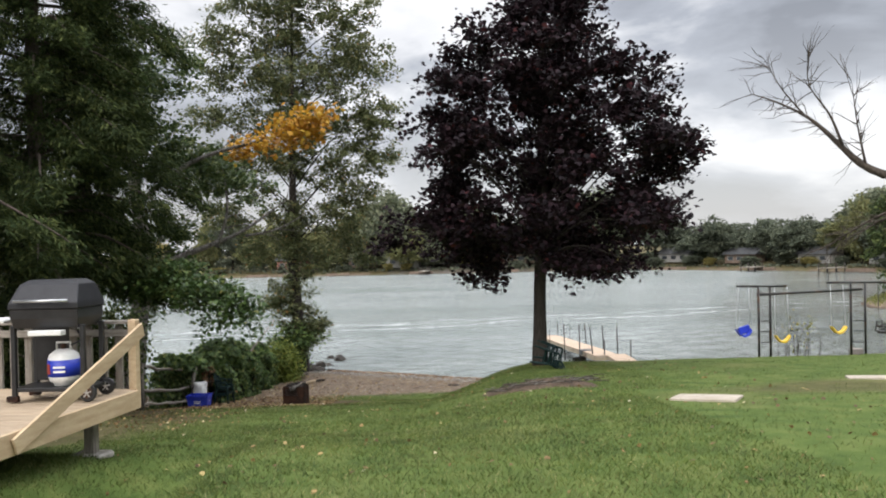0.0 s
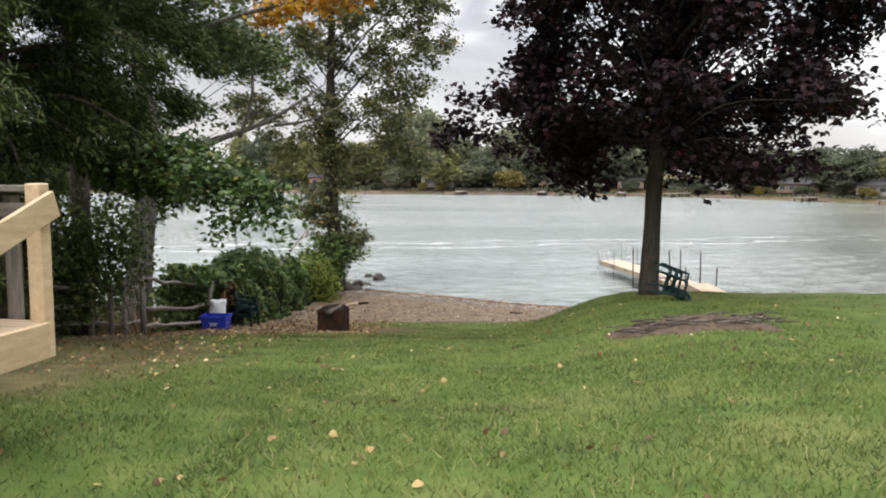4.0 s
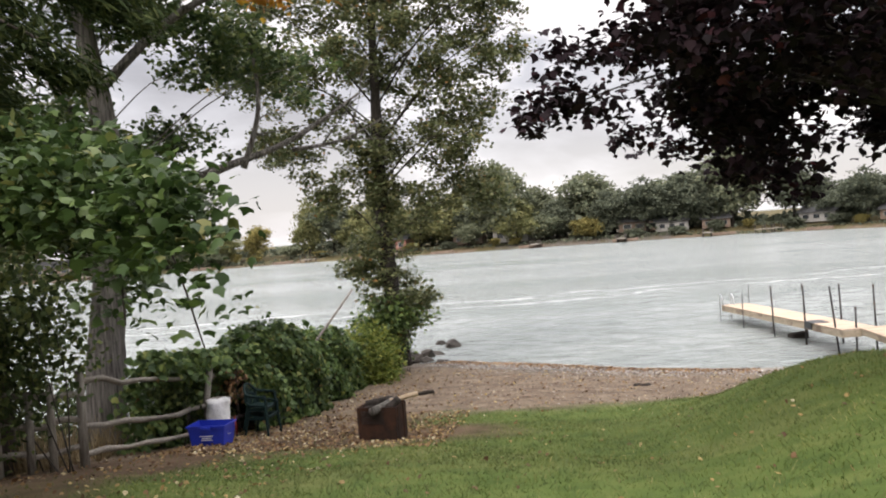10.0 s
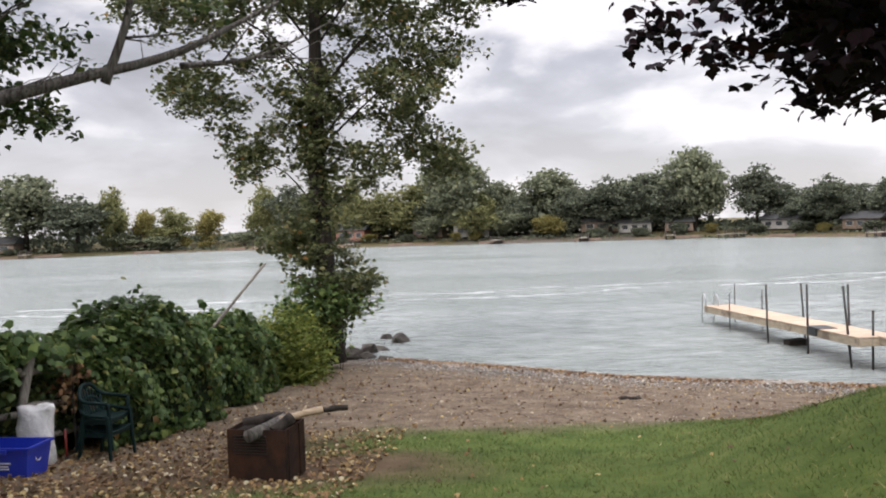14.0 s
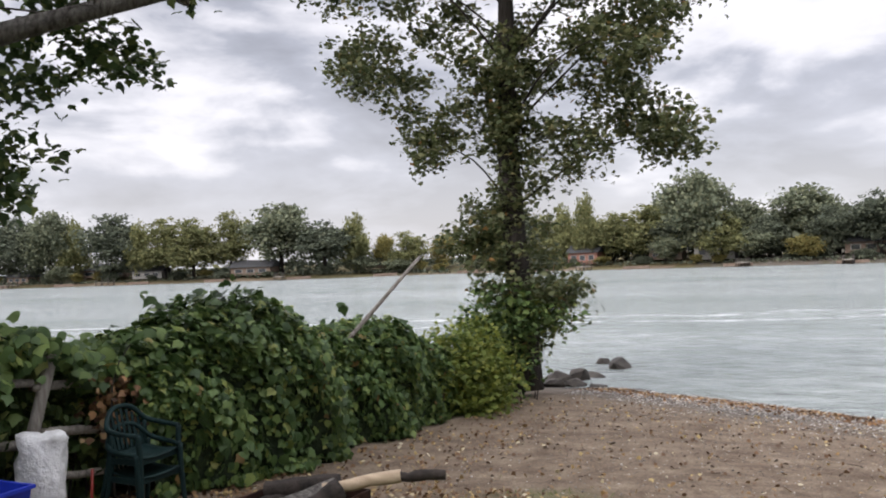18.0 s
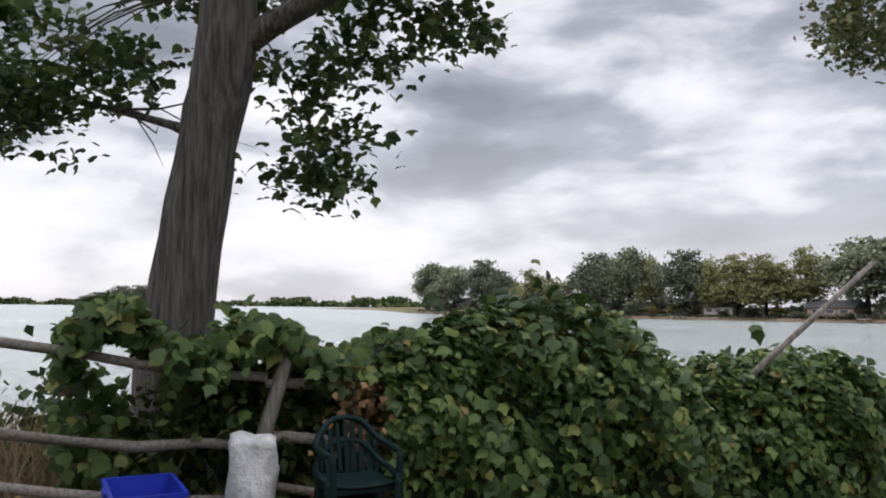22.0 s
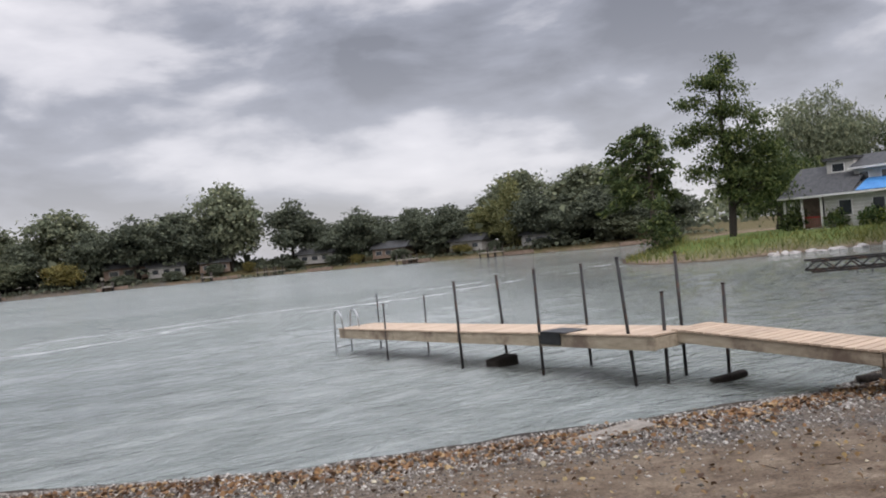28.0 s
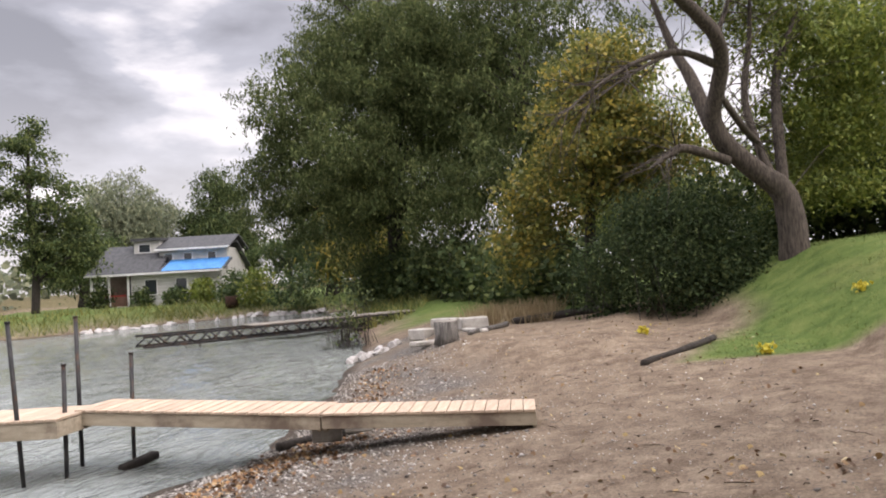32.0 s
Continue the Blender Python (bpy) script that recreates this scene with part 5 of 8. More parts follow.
thicket("shrub", [(18.3, 26.5, 2.4, 1.7, 1.9, 1.5), (18.6, 27.9, 1.9, 1.2, 1.2, 1.1), (18.9, 25.0, 2.3, 1.5, 1.3, 1.2), (19.0, 26.4, 3.5, 1.2, 1.3, 0.8), (17.7, 25.6, 1.7, 1.0, 1.2, 0.8)], LEAF_BUSH, 3600, 9, 0.075, "large rounded dark green bush under the bank", 53, 0.2, 0.2, 50)


def big_willow(name, at, height, reach, mat, seed, label, n=2600, per=9, leaf=0.3, gaps=0.3, trunk_r=0.55, bark=BARK_DARK):
    x, y = at
    z = gz(x, y)
    rng = np.random.default_rng(seed)
    blobs = [(x, y, z + height * 0.45, reach * 0.85, reach * 0.85, height * 0.38), (x, y, z + height * 0.78, reach * 0.6, reach * 0.6, height * 0.22)]
    for k in range(9):
        a = k * 0.7 + rng.uniform(0, 0.4)
        q = rng.uniform(0.55, 0.8)
        blobs.append((x + math.cos(a) * reach * q, y + math.sin(a) * reach * q, z + height * rng.uniform(0.25, 0.72), reach * 0.36, reach * 0.36, height * 0.16))
    return tree(name, (x, y, z - 0.1), [(x, y, z - 0.2), (x + 0.2, y, z + height * 0.3), (x, y + 0.2, z + height * 0.9)], [trunk_r, trunk_r * 0.7, 0.06], blobs, mat, bark, n, per, leaf, label, seed, radius=leaf, gaps=gaps, limb_count=40, limb_r=0.08, aspect=0.3, freq=0.6, bunch=6, bunch_r=0.55, droop=1.1)


big_willow("willow_tree", (42.2, 40.4), 20.0, 8.0, LEAF_WILLOW, 61, "huge dark green willow on the far side of the cove", 13000, 15, 0.23, 0.16)
big_willow("willow_tree", (38.0, 32.0), 18.0, 6.0, LEAF_WILLOW, 62, "broad dark willow behind the box elder", 6000, 14, 0.24, 0.18)
big_willow("ash_tree", (31.0, 26.5), 10.0, 3.6, LEAF_LIME, 63, "thin green tree behind the crooked tree", 1500, 9, 0.24, 0.42, 0.2)
big_willow("ash_tree", (27.0, 17.0), 15.0, 5.5, LEAF_LIME, 64, "green tree behind the bank", 3200, 10, 0.26)
def loose(dx, z, r, rz):
    return (47.6 + 0.65 * dx, 69.0 - 0.76 * dx, z, r, r, rz)


tree("pine_tree", (47.6, 69.0, gz(47.6, 69.0) - 0.1), [(47.6, 69.0, 0.8), (47.7, 68.9, 5.0), (47.5, 69.1, 9.5), (47.7, 69.0, 14.6)], [0.3, 0.24, 0.16, 0.03],
     [loose(0.2, 14.3, 0.7, 0.7), loose(-0.8, 13.1, 1.2, 0.5), loose(1.1, 12.4, 1.2, 0.5), loose(-1.9, 11.6, 1.2, 0.45), loose(0.5, 11.0, 1.5, 0.6), loose(2.0, 10.1, 1.4, 0.55), loose(-1.3, 9.6, 1.4, 0.5), loose(-3.0, 8.8, 1.1, 0.4), loose(1.3, 8.6, 1.8, 0.6), loose(2.9, 7.4, 1.5, 0.6),
      loose(0.0, 7.4, 1.7, 0.6), loose(3.6, 5.7, 1.5, 0.7), loose(1.2, 5.8, 1.9, 0.7), loose(-1.7, 6.2, 1.5, 0.5), loose(2.5, 4.3, 1.9, 0.7), loose(0.2, 4.5, 1.6, 0.6)],
     LEAF_SCRUB, BARK_DARK, 2600, 9, 0.26, "tall loose-crowned pine on the point", 65, radius=0.26, gaps=0.34, limb_count=60, limb_r=0.06, aspect=0.5, low=0.2, bunch=6, bunch_r=0.45)
pine("pine_tree", (41.0, 70.5, gz(41.0, 70.5)), 9.5, 4.0, 66, "dark wind-bent pine at the tip of the point", start=3.2, count=34, per=16, leaf=0.4, aspect=0.4, mat=LEAF_SHRUB, droop=0.05, lift=0.1, thick=0.32, many=9, fan=1.8, side=(-0.3, 0.2))
big_willow("willow_tree", (75.9, 81.1), 14.5, 6.4, LEAF_HAZED, 67, "pale round-topped willow behind the house", 3400, 10, 0.42, 0.16)
big_willow("oak_tree", (81.2, 72.5), 14.5, 5.0, LEAF_SHRUB, 68, "dark oak behind the house", 2600, 10, 0.45, 0.28)
big_willow("maple_tree", (56.0, 47.0), 11.0, 4.2, LEAF_YELLOW, 69, "small maple turning russet beside the house", 700, 8, 0.5, 0.3)
big_willow("oak_tree", (66.0, 48.0), 11.0, 5.0, LEAF_SHRUB, 72, "dark tree beyond the house", 1500, 9, 0.34, 0.15)
big_willow("oak_tree", (58.0, 50.5), 6.5, 3.4, LEAF_COTTON, 73, "low green tree beside the house", 900, 9, 0.28, 0.15)
big_willow("oak_tree", (60.3, 55.0), 6.0, 2.5, LEAF_COTTON, 75, "green tree at the corner of the white house", 900, 9, 0.26, 0.15, 0.2)
big_willow("oak_tree", (67.5, 53.6), 9.5, 4.5, LEAF_SHRUB, 74, "dark low tree behind the house", 1300, 9, 0.34, 0.12)
big_willow("oak_tree", (62.0, 76.0), 9.0, 5.0, LEAF_SHRUB, 70, "dark low tree beside the porch", 800, 8, 0.5, 0.3)
for k, (bx, by, r, m) in enumerate([(53.6, 64.2, 0.85, LEAF_COTTON), (53.8, 61.6, 0.8, LEAF_COTTON), (53.5, 59.2, 1.05, LEAF_LIME), (53.0, 56.4, 1.3, LEAF_COTTON), (51.5, 53.6, 1.5, LEAF_LIME), (50.0, 50.0, 1.8, LEAF_COTTON), (37.2, 66.0, 1.4, LEAF_SHRUB), (52.6, 67.3, 0.9, LEAF_SHRUB)]):
    z = gz(bx, by)
    thicket("shrub", [(bx, by, z + r * 0.7, r, r, r * 0.85), (bx + 0.3, by, z + r * 1.3, r * 0.6, r * 0.6, r * 0.5)], m, 170, 8, 0.22, "rounded green bush by the white house", 71 + k, 0.25, 0.2, 8)
for k, (bx, by, r) in enumerate([(46.0, 42.6, 1.9), (42.5, 40.6, 2.0), (39.5, 38.8, 1.7), (36.5, 36.4, 2.0), (33.0, 33.6, 1.9), (29.5, 31.6, 1.8), (26.0, 30.4, 1.6), (24.5, 26.0, 2.2), (23.5, 22.5, 2.2), (21.5, 19.5, 2.2), (25.0, 17.0, 2.4)]):
    z = gz(bx, by)
    thicket("shrub", [(bx, by, z + r * 0.6, r, r, r * 0.8), (bx + 0.8, by + 0.9, z + r * 0.7, r * 0.8, r * 0.8, r * 0.8), (bx - 0.7, by - 0.8, z + r * 0.9, r * 0.8, r * 0.8, r * 0.7)], LEAF_SHRUB, 330, 8, 0.24, "dark undergrowth under the trees round the cove", 170 + k, 0.25, 0.2, 10)
thicket("shrub", [(22.6, 22.2, 3.4, 0.9, 0.9, 1.0), (22.4, 21.1, 3.5, 0.9, 0.9, 1.1), (22.2, 20.2, 3.6, 0.9, 1.0, 1.1), (21.6, 23.6, 2.9, 0.9, 0.8, 0.9)], LEAF_SHRUB, 900, 9, 0.13, "dark hedge behind the crooked tree", 84, 0.22, 0.1, 20)
for wx, wy in ((14.7, 27.2), (10.8, 25.5), (12.4, 23.8)):
    thicket("weed", [(wx, wy, gz(wx, wy) + 0.07, 0.13, 0.1, 0.06)], LEAF_SUNNY, 12, 5, 0.07, "small bright yellow weed on the sand", int(wx * 10), 0.05, 0.0, 0, category="plant")
thicket("shrub", [(23.0, 36.5, 1.5, 1.0, 1.0, 0.9), (22.9, 36.5, 0.6, 0.6, 0.6, 0.4)], LEAF_SCRUB, 85, 8, 0.09, "thin pale shrub standing in the shallows", 81, 0.2, 0.25, 70, spread_stems=0.6)
thicket("shrub", [(10.1, 23.0, 2.9, 0.6, 0.4, 0.5)], LEAF_YELLOW, 30, 5, 0.06, "small half-bare shrub beside the swing set", 82, 0.15, 0.2, 26, spread_stems=0.3)


def blades(name, xy, height, width, mat, seed, lean=0.35, label="", kind="stuff", category=""):
    """Upright tapering blades of grass or reed, one quad each."""
    rng = np.random.default_rng(seed)
    n = len(xy)
    z = ground_bumpy(xy[:, 0], xy[:, 1])
    a = rng.uniform(0, 2 * math.pi, n)
    h = height * rng.uniform(0.5, 1.3, n)
    b = np.stack([xy[:, 0], xy[:, 1], z - 0.01], 1)
    side = np.stack([np.cos(a), np.sin(a), 0 * a], 1) * (width * rng.uniform(0.6, 1.3, n))[:, None]
    tip = b + np.stack([rng.normal(size=n) * lean * h, rng.normal(size=n) * lean * h, h], 1)
    v = np.stack([b - side, b + side, tip + side * 0.15, tip - side * 0.15], 1).reshape(-1, 3)
    return mesh_from(name, v, np.arange(4 * n).reshape(-1, 4), mat, False)


def scatter(x0, x1, y0, y1, n, seed):
    rng = np.random.default_rng(seed)
    return np.stack([rng.uniform(x0, x1, n), rng.uniform(y0, y1, n)], 1)


def lawn():
    rng = np.random.default_rng(5)
    p = np.concatenate([scatter(-5, 3, 4, 13, 95000, 1), scatter(-7, 4, 13, 26, 80000, 2), scatter(-12, 14, 3, 27, 90000, 3), scatter(9, 20, 20, 30, 14000, 4)])
    s, d = sand_part(p[:, 0], p[:, 1]), dirt_part(p[:, 0], p[:, 1])
    tuft = vnoise(p[:, 0], p[:, 1], 2.1, 3) * 0.5 + vnoise(p[:, 0], p[:, 1], 6.7, 8) * 0.5
    keep = rng.uniform(0, 1, len(p)) < np.clip((1 - s) * (1 - d * 0.93), 0, 1) * (0.6 + 0.5 * tuft + 0.3)
    p = p[keep]
    me = blades("grass", p, 0.043, 0.0055, GRASS_BLADE, 6, 0.75)
    tagged(new("grass", me), "short mown lawn grass, tufted and yellowing in places", "grass", kind="stuff")


lawn()
p = np.concatenate([scatter(33, 50, 55, 70, 5200, 11), scatter(44, 53, 44, 58, 3000, 12), scatter(30, 48, 36.5, 46, 4200, 13)])
dd = inside_and_distance(SHORE, p[:, 0], p[:, 1])
p = p[(dd > 0.2) & (dd < 4.5)]
tagged(new("reeds", (blades("reeds", p, 0.42, 0.03, REED_BLADE, 14, 0.5))), "yellow-green reeds and weeds along the cove's shore", "reeds", kind="stuff")
p = np.concatenate([scatter(18.8, 22.2, 29.4, 32.0, 1500, 15), scatter(-12, -8.2, 20.2, 22.6, 1500, 16)])
tagged(new("dry_grass", (blades("dry_grass", p, 0.5, 0.012, STRAW_BLADE, 17, 0.35))), "straw-coloured dry grass on the banks", "grass", kind="stuff")


# ---- fallen leaves, pebbles, driftwood bits ----
def fallen_leaves():
    rng = np.random.default_rng(8)
    groups = [(scatter(-6, 6, 4, 26, 950, 21), 1.0), (scatter(-7.4, -3.2, 21, 25.5, 4200, 22), 1.0), (scatter(-9, -4.0, 12, 22, 1300, 23), 1.0), (scatter(-6.4, -4.6, 25.5, 31, 500, 26), 1.0), (scatter(-6, 5, 25.5, 33, 1700, 24), 1.0), (scatter(5, 20, 25, 33, 520, 25), 1.0)]
    t = rng.uniform(0, 1, 4200)
    sx = np.interp(t, np.linspace(0, 1, 8), [-5.5, -3.5, -1.1, 1.0, 3.4, 6.0, 8.4, 15.0])
    sy = np.interp(sx, SHORE[6:16, 0], SHORE[6:16, 1]) - 0.55 - np.abs(rng.normal(size=4200)) * 0.62
    groups.append((np.stack([sx, sy], 1), 0.8))
    cs, ns = [], []
    for p, _ in groups:
        z = ground_bumpy(p[:, 0], p[:, 1]) + rng.uniform(0.012, 0.035, len(p))
        cs.append(np.stack([p[:, 0], p[:, 1], z], 1))
    c = np.concatenate(cs)
    n_lawn = len(c) - 4200
    nrm = np.concatenate([rng.normal(size=(len(c), 2)) * 0.2, np.ones((len(c), 1))], 1)
    tagged(new("fallen_leaves", lobed_leaves("fallen_leaves", c[:n_lawn], 0.046, FALLEN, rng, nrm[:n_lawn])), "yellow and brown fallen leaves strewn on grass and sand", "leaves", kind="stuff")
    tagged(new("drift_leaves", lobed_leaves("drift_leaves", c[n_lawn:], 0.055, DRIFT_LEAF, rng, nrm[n_lawn:])), "band of brown sodden leaves washed up along the waterline", "leaves", kind="stuff")


fallen_leaves()


def pebbles():
    rng = np.random.default_rng(9)
    n = 26000
    t = rng.uniform(0, 1, n)
    sx = np.interp(t, np.linspace(0, 1, 8), [-5.5, -3.5, -1.1, 1.0, 3.4, 6.0, 8.4, 16.0])
    sy = np.interp(sx, SHORE[6:16, 0], SHORE[6:16, 1]) - 0.15 - np.abs(rng.normal(size=n)) * 1.3
    q = scatter(-5, 15, 25.6, 33, 9000, 31)
    sandy = sand_part(q[:, 0], q[:, 1]) > 0.6
    q = q[sandy & (ground_height(q[:, 0], q[:, 1]) > 0.03)]
    x, y = np.concatenate([sx, q[:, 0]]), np.concatenate([sy, q[:, 1]])
    n = len(x)
    r = rng.uniform(0.006, 0.022, n) * np.where(rng.uniform(0, 1, n) < 0.06, 1.8, 1.0)
    r[len(sx):] *= 0.6
    c = np.stack([x, y, ground_bumpy(x, y) + r * 0.25], 1)
    o = np.array([(1, 0, 0), (0, 1, 0), (-1, 0, 0), (0, -1, 0), (0, 0, 0.7), (0, 0, -0.7)])
    a = rng.uniform(0, 6.28, n)
    ca, sa = np.cos(a)[:, None], np.sin(a)[:, None]
    st = rng.uniform(0.6, 1.4, (n, 1))
    v = np.stack([np.concatenate([ca * ox * st - sa * oy, sa * ox * st + ca * oy, np.full((n, 1), oz)], 1) for ox, oy, oz in o], 1) * r[:, None, None] + c[:, None]
    k = np.arange(n)[:, None] * 6
    f = np.concatenate([k + np.array([tri]) for tri in ((0, 1, 4), (1, 2, 4), (2, 3, 4), (3, 0, 4), (1, 0, 5), (2, 1, 5), (3, 2, 5), (0, 3, 5))])
    m, nt, ln, b = material("mixed_pebbles", 0.85)
    g = nt.new("ShaderNodeNewGeometry")
    ln.new(ramp_of(nt, ln, g.outputs["Random Per Island"], [(0, (0.085, 0.073, 0.062)), (0.4, (0.19, 0.17, 0.15)), (0.7, (0.32, 0.295, 0.262)), (1, (0.56, 0.53, 0.48))]), b.inputs["Base Color"])
    tagged(new("pebbles", mesh_from("pebbles", v.reshape(-1, 3), f, m, True)), "grey and tan pebbles along the waterline", "pebbles", kind="stuff")


pebbles()


def beach_litter():
    """Dark clods, bark scraps and short twigs lying on the sand."""
    rng = np.random.default_rng(19)
    lines = []
    for k in range(460):
        x, y = rng.uniform(-5, 14), rng.uniform(25.6, 32.5)
        if float(sand_part(np.array([x]), np.array([y]))[0]) < 0.5 or gz(x, y) < 0.08:
            continue
        z = gz(x, y) + 0.012
        a = rng.uniform(0, 6.28)
        if k % 3:
            L, r = rng.uniform(0.01, 0.035), rng.uniform(0.005, 0.014)
        else:
            L, r = rng.uniform(0.04, 0.12), rng.uniform(0.003, 0.006)
        d = Vector((math.cos(a) * L, math.sin(a) * L, 0))
        p = Vector((x, y, z))
        lines.append(([p - d, p + Vector((rng.normal() * 0.01, rng.normal() * 0.01, r * 0.5)), p + d], [r * 0.5, r, r * 0.4]))
    tagged(new("beach_litter", tubes_mesh("beach_litter", lines, MULCH, 5, 0.25, 4)), "dark clods, bark scraps and twigs on the sand", "litter", kind="stuff")


beach_litter()

# ---- far shore ----
FAR_KINDS = []


def far_tree(seed, height, reach, mat, label, lean=0.0, n=520, gaps=0.3):
    rng = np.random.default_rng(seed)
    t = thing("far_tree", (0, 0, -60), label, "tree", "trees on the far shore")
    blobs = [(0, 0, height * 0.5, reach * 0.8, reach * 0.8, height * 0.4), (lean, 0, height * 0.8, reach * 0.55, reach * 0.55, height * 0.2)]
    for k in range(5):
        a = k * 1.26 + rng.uniform(0, 0.6)
        blobs.append((math.cos(a) * reach * 0.6, math.sin(a) * reach * 0.6, height * rng.uniform(0.35, 0.75), reach * 0.42, reach * 0.42, height * 0.14))
    places, twigs = clumps(blobs, n, 8, 0.4, rng, gaps, 2.2, 0.6, 4, 0.7)
    tp = [Vector((0, 0, -0.3)), Vector((lean * 0.3, 0, height * 0.4)), Vector((lean, 0, height * 0.85))]
    part("trunk", tubes_mesh("trunk", [(tp, [0.3, 0.2, 0.05])] + boughs(tp, twigs, 10, rng, 0.1), BARK_DARK, 6), None, t)
    part("crown", leaves_mesh("crown", places, 0.42, mat, rng, 0.8, spread=0.5), None, t, kind="stuff")
    return t


for sd, hh, rr, mm, gg, ll in [(91, 11, 4.4, LEAF_HAZED, 0.24, "broad green tree on the far shore"), (92, 14, 4.2, LEAF_HAZED_OLIVE, 0.3, "tall olive-green tree on the far shore"), (93, 10.5, 3.2, LEAF_HAZED_OLIVE, 0.46, "thin pale-leaved tree on the far shore"),
                               (94, 11, 3.8, LEAF_HAZED_YELLOW, 0.32, "yellowing tree on the far shore"), (95, 12, 4.4, LEAF_HAZED_DARK, 0.2, "dark green tree on the far shore"), (96, 12.5, 4.0, LEAF_HAZED_DARK, 0.32, "tall dark tree on the far shore"), (97, 5, 2.8, LEAF_HAZED_DARK, 0.15, "low bush on the far shore")]:
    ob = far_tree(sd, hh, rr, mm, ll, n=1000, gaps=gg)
    me = next(c for c in ob.children if c.name.startswith("crown")).data
    co = np.empty(len(me.vertices) * 3, np.float32)
    me.vertices.foreach_get("co", co)
    co = co.reshape(-1, 3)
    FAR_KINDS.append((ob, float(np.percentile(co[:, 2], 99.3)), float(np.percentile(np.hypot(co[:, 0], co[:, 1]), 94))))


def along(poly, s):
    seg = np.hypot(*np.diff(poly, axis=0).T)
    c = np.concatenate([[0], np.cumsum(seg)])
    x, y = np.interp(s, c, poly[:, 0]), np.interp(s, c, poly[:, 1])
    x2, y2 = np.interp(s + 1, c, poly[:, 0]), np.interp(s + 1, c, poly[:, 1])
    d = np.array([x2 - x, y2 - y])
    d /= np.linalg.norm(d) + 1e-9
    return x, y, -d[1], d[0], c[-1]


FAR_LINE = FAR_SHORE[2:13]
total = along(FAR_LINE, 0)[4]
rng_f = random.Random(77)
used = set()


def far_place(k, px, py, height, reach):
    """One tree of a kind, scaled to its height and spread."""
    ob, h0, r0 = FAR_KINDS[k]
    m = Matrix.LocRotScale((px, py, max(gz(px, py), 0.1) - 0.1), Euler((0, 0, rng_f.uniform(0, 6.28))), (reach / r0, reach / r0, height / h0))
    if k in used:
        copy_thing(ob, m)
    else:
        used.add(k)
        ob.matrix_basis = m


# metres along the shore, height, spread, kind: the point, the gap by the long house, then the wooded bank
POINT_TREES = [(1, 13, 6.2, 0), (9, 9.5, 5, 4), (17, 8, 4, 0), (31, 13.6, 4.6, 4), (40, 10, 5, 5), (47, 6, 2.6, 3), (55, 10, 5.4, 1), (64, 9, 4, 1), (79, 13.2, 5.4, 4), (86, 12, 4.4, 4), (92, 9, 3.4, 0), (98, 11.2, 3.1, 2), (108, 12.8, 4.8, 4), (115, 8, 2.8, 2), (121, 12.5, 5, 1), (128, 12.2, 4.2, 1), (135, 13, 3.6, 1)]
BEND_TREES = [(149, 9.8, 4.8, 0), (158.5, 11, 4.8, 5), (165, 9.4, 3.2, 2), (171, 10.6, 2.8, 3), (176, 9.2, 3.2, 1), (184, 10.2, 3.8, 3), (191, 9, 3.4, 2), (197, 12.2, 3.4, 4), (203, 11.4, 3.6, 1), (207, 9, 2.4, 2), (212, 10.4, 2.6, 2), (217, 10.8, 3.6, 1), (223.5, 12, 4.4, 1), (228.5, 8, 2.6, 5), (234, 11, 3.8, 0), (238.5, 10.2, 3.4, 1)]
BANK_TREES = [(246, 8.4, 3, 4), (252, 6.4, 4, 3), (256, 10, 2.8, 4), (263.5, 11.8, 3.6, 5), (270, 12.2, 4.2, 4), (275, 10.4, 3.2, 4), (279, 11, 3.4, 0), (285, 12.6, 3.6, 5), (293, 6, 2.6, 4), (300, 9.8, 2.9, 5), (308, 8.6, 2.7, 4), (315, 8.4, 3, 4), (321, 9.2, 2.6, 1), (326, 8.8, 2.3, 2), (330, 9.4, 2.4, 5), (335, 6.8, 2.6, 4), (341, 8.6, 3.2, 5), (349, 7.4, 2.9, 4), (358, 6.8, 2.9, 5)]
for row, tall in ((POINT_TREES, 1.17), (BEND_TREES, 1.0), (BANK_TREES, 0.92)):
    for s, height, reach, k in row:
        height *= tall
        x, y, nx, ny, _ = along(FAR_LINE, min(s, total - 3))
        o = rng_f.uniform(5, 9)
        far_place(k, x + nx * o, y + ny * o, height, reach)
# a lower second row behind the bank, and bushes at the water's edge
s = 206.0
while s < total - 4:
    x, y, nx, ny, _ = along(FAR_LINE, s)
    o = rng_f.uniform(13, 18)
    far_place(rng_f.choice((0, 4, 4, 5)), x + nx * o, y + ny * o, rng_f.uniform(6.5, 8.6), rng_f.uniform(2.8, 4.0))
    s += rng_f.uniform(3.6, 5.6)
s = 2.0
while s < total - 4:
    x, y, nx, ny, _ = along(FAR_LINE, s)
    o = rng_f.uniform(3.5, 7)
    if not 138 < s < 145:
        far_place(rng_f.choice((6, 6, 0, 3)), x + nx * o, y + ny * o, rng_f.uniform(1.8, 3.6), rng_f.uniform(1.4, 2.6))
    s += rng_f.uniform(3.5, 8)
# islet and mainland far out to the west
for px, py, height, reach in [(-396, 92, 9.5, 5), (-400, 82, 11.5, 6), (-399, 72, 11, 6), (-403, 62, 8, 4.5), (-398, 56, 6, 3)]:
    far_place(4, px, py, height, reach)
ISLE = bmesh.new()
bmesh.ops.create_cone(ISLE, cap_ends=True, segments=20, radius1=26, radius2=20, depth=1.4, matrix=Matrix.Translation((-400, 73, 0.0)))
tagged(part("islet", ISLE, CONCRETE, None), "low wooded islet far out on the lake", "islet", kind="structure")


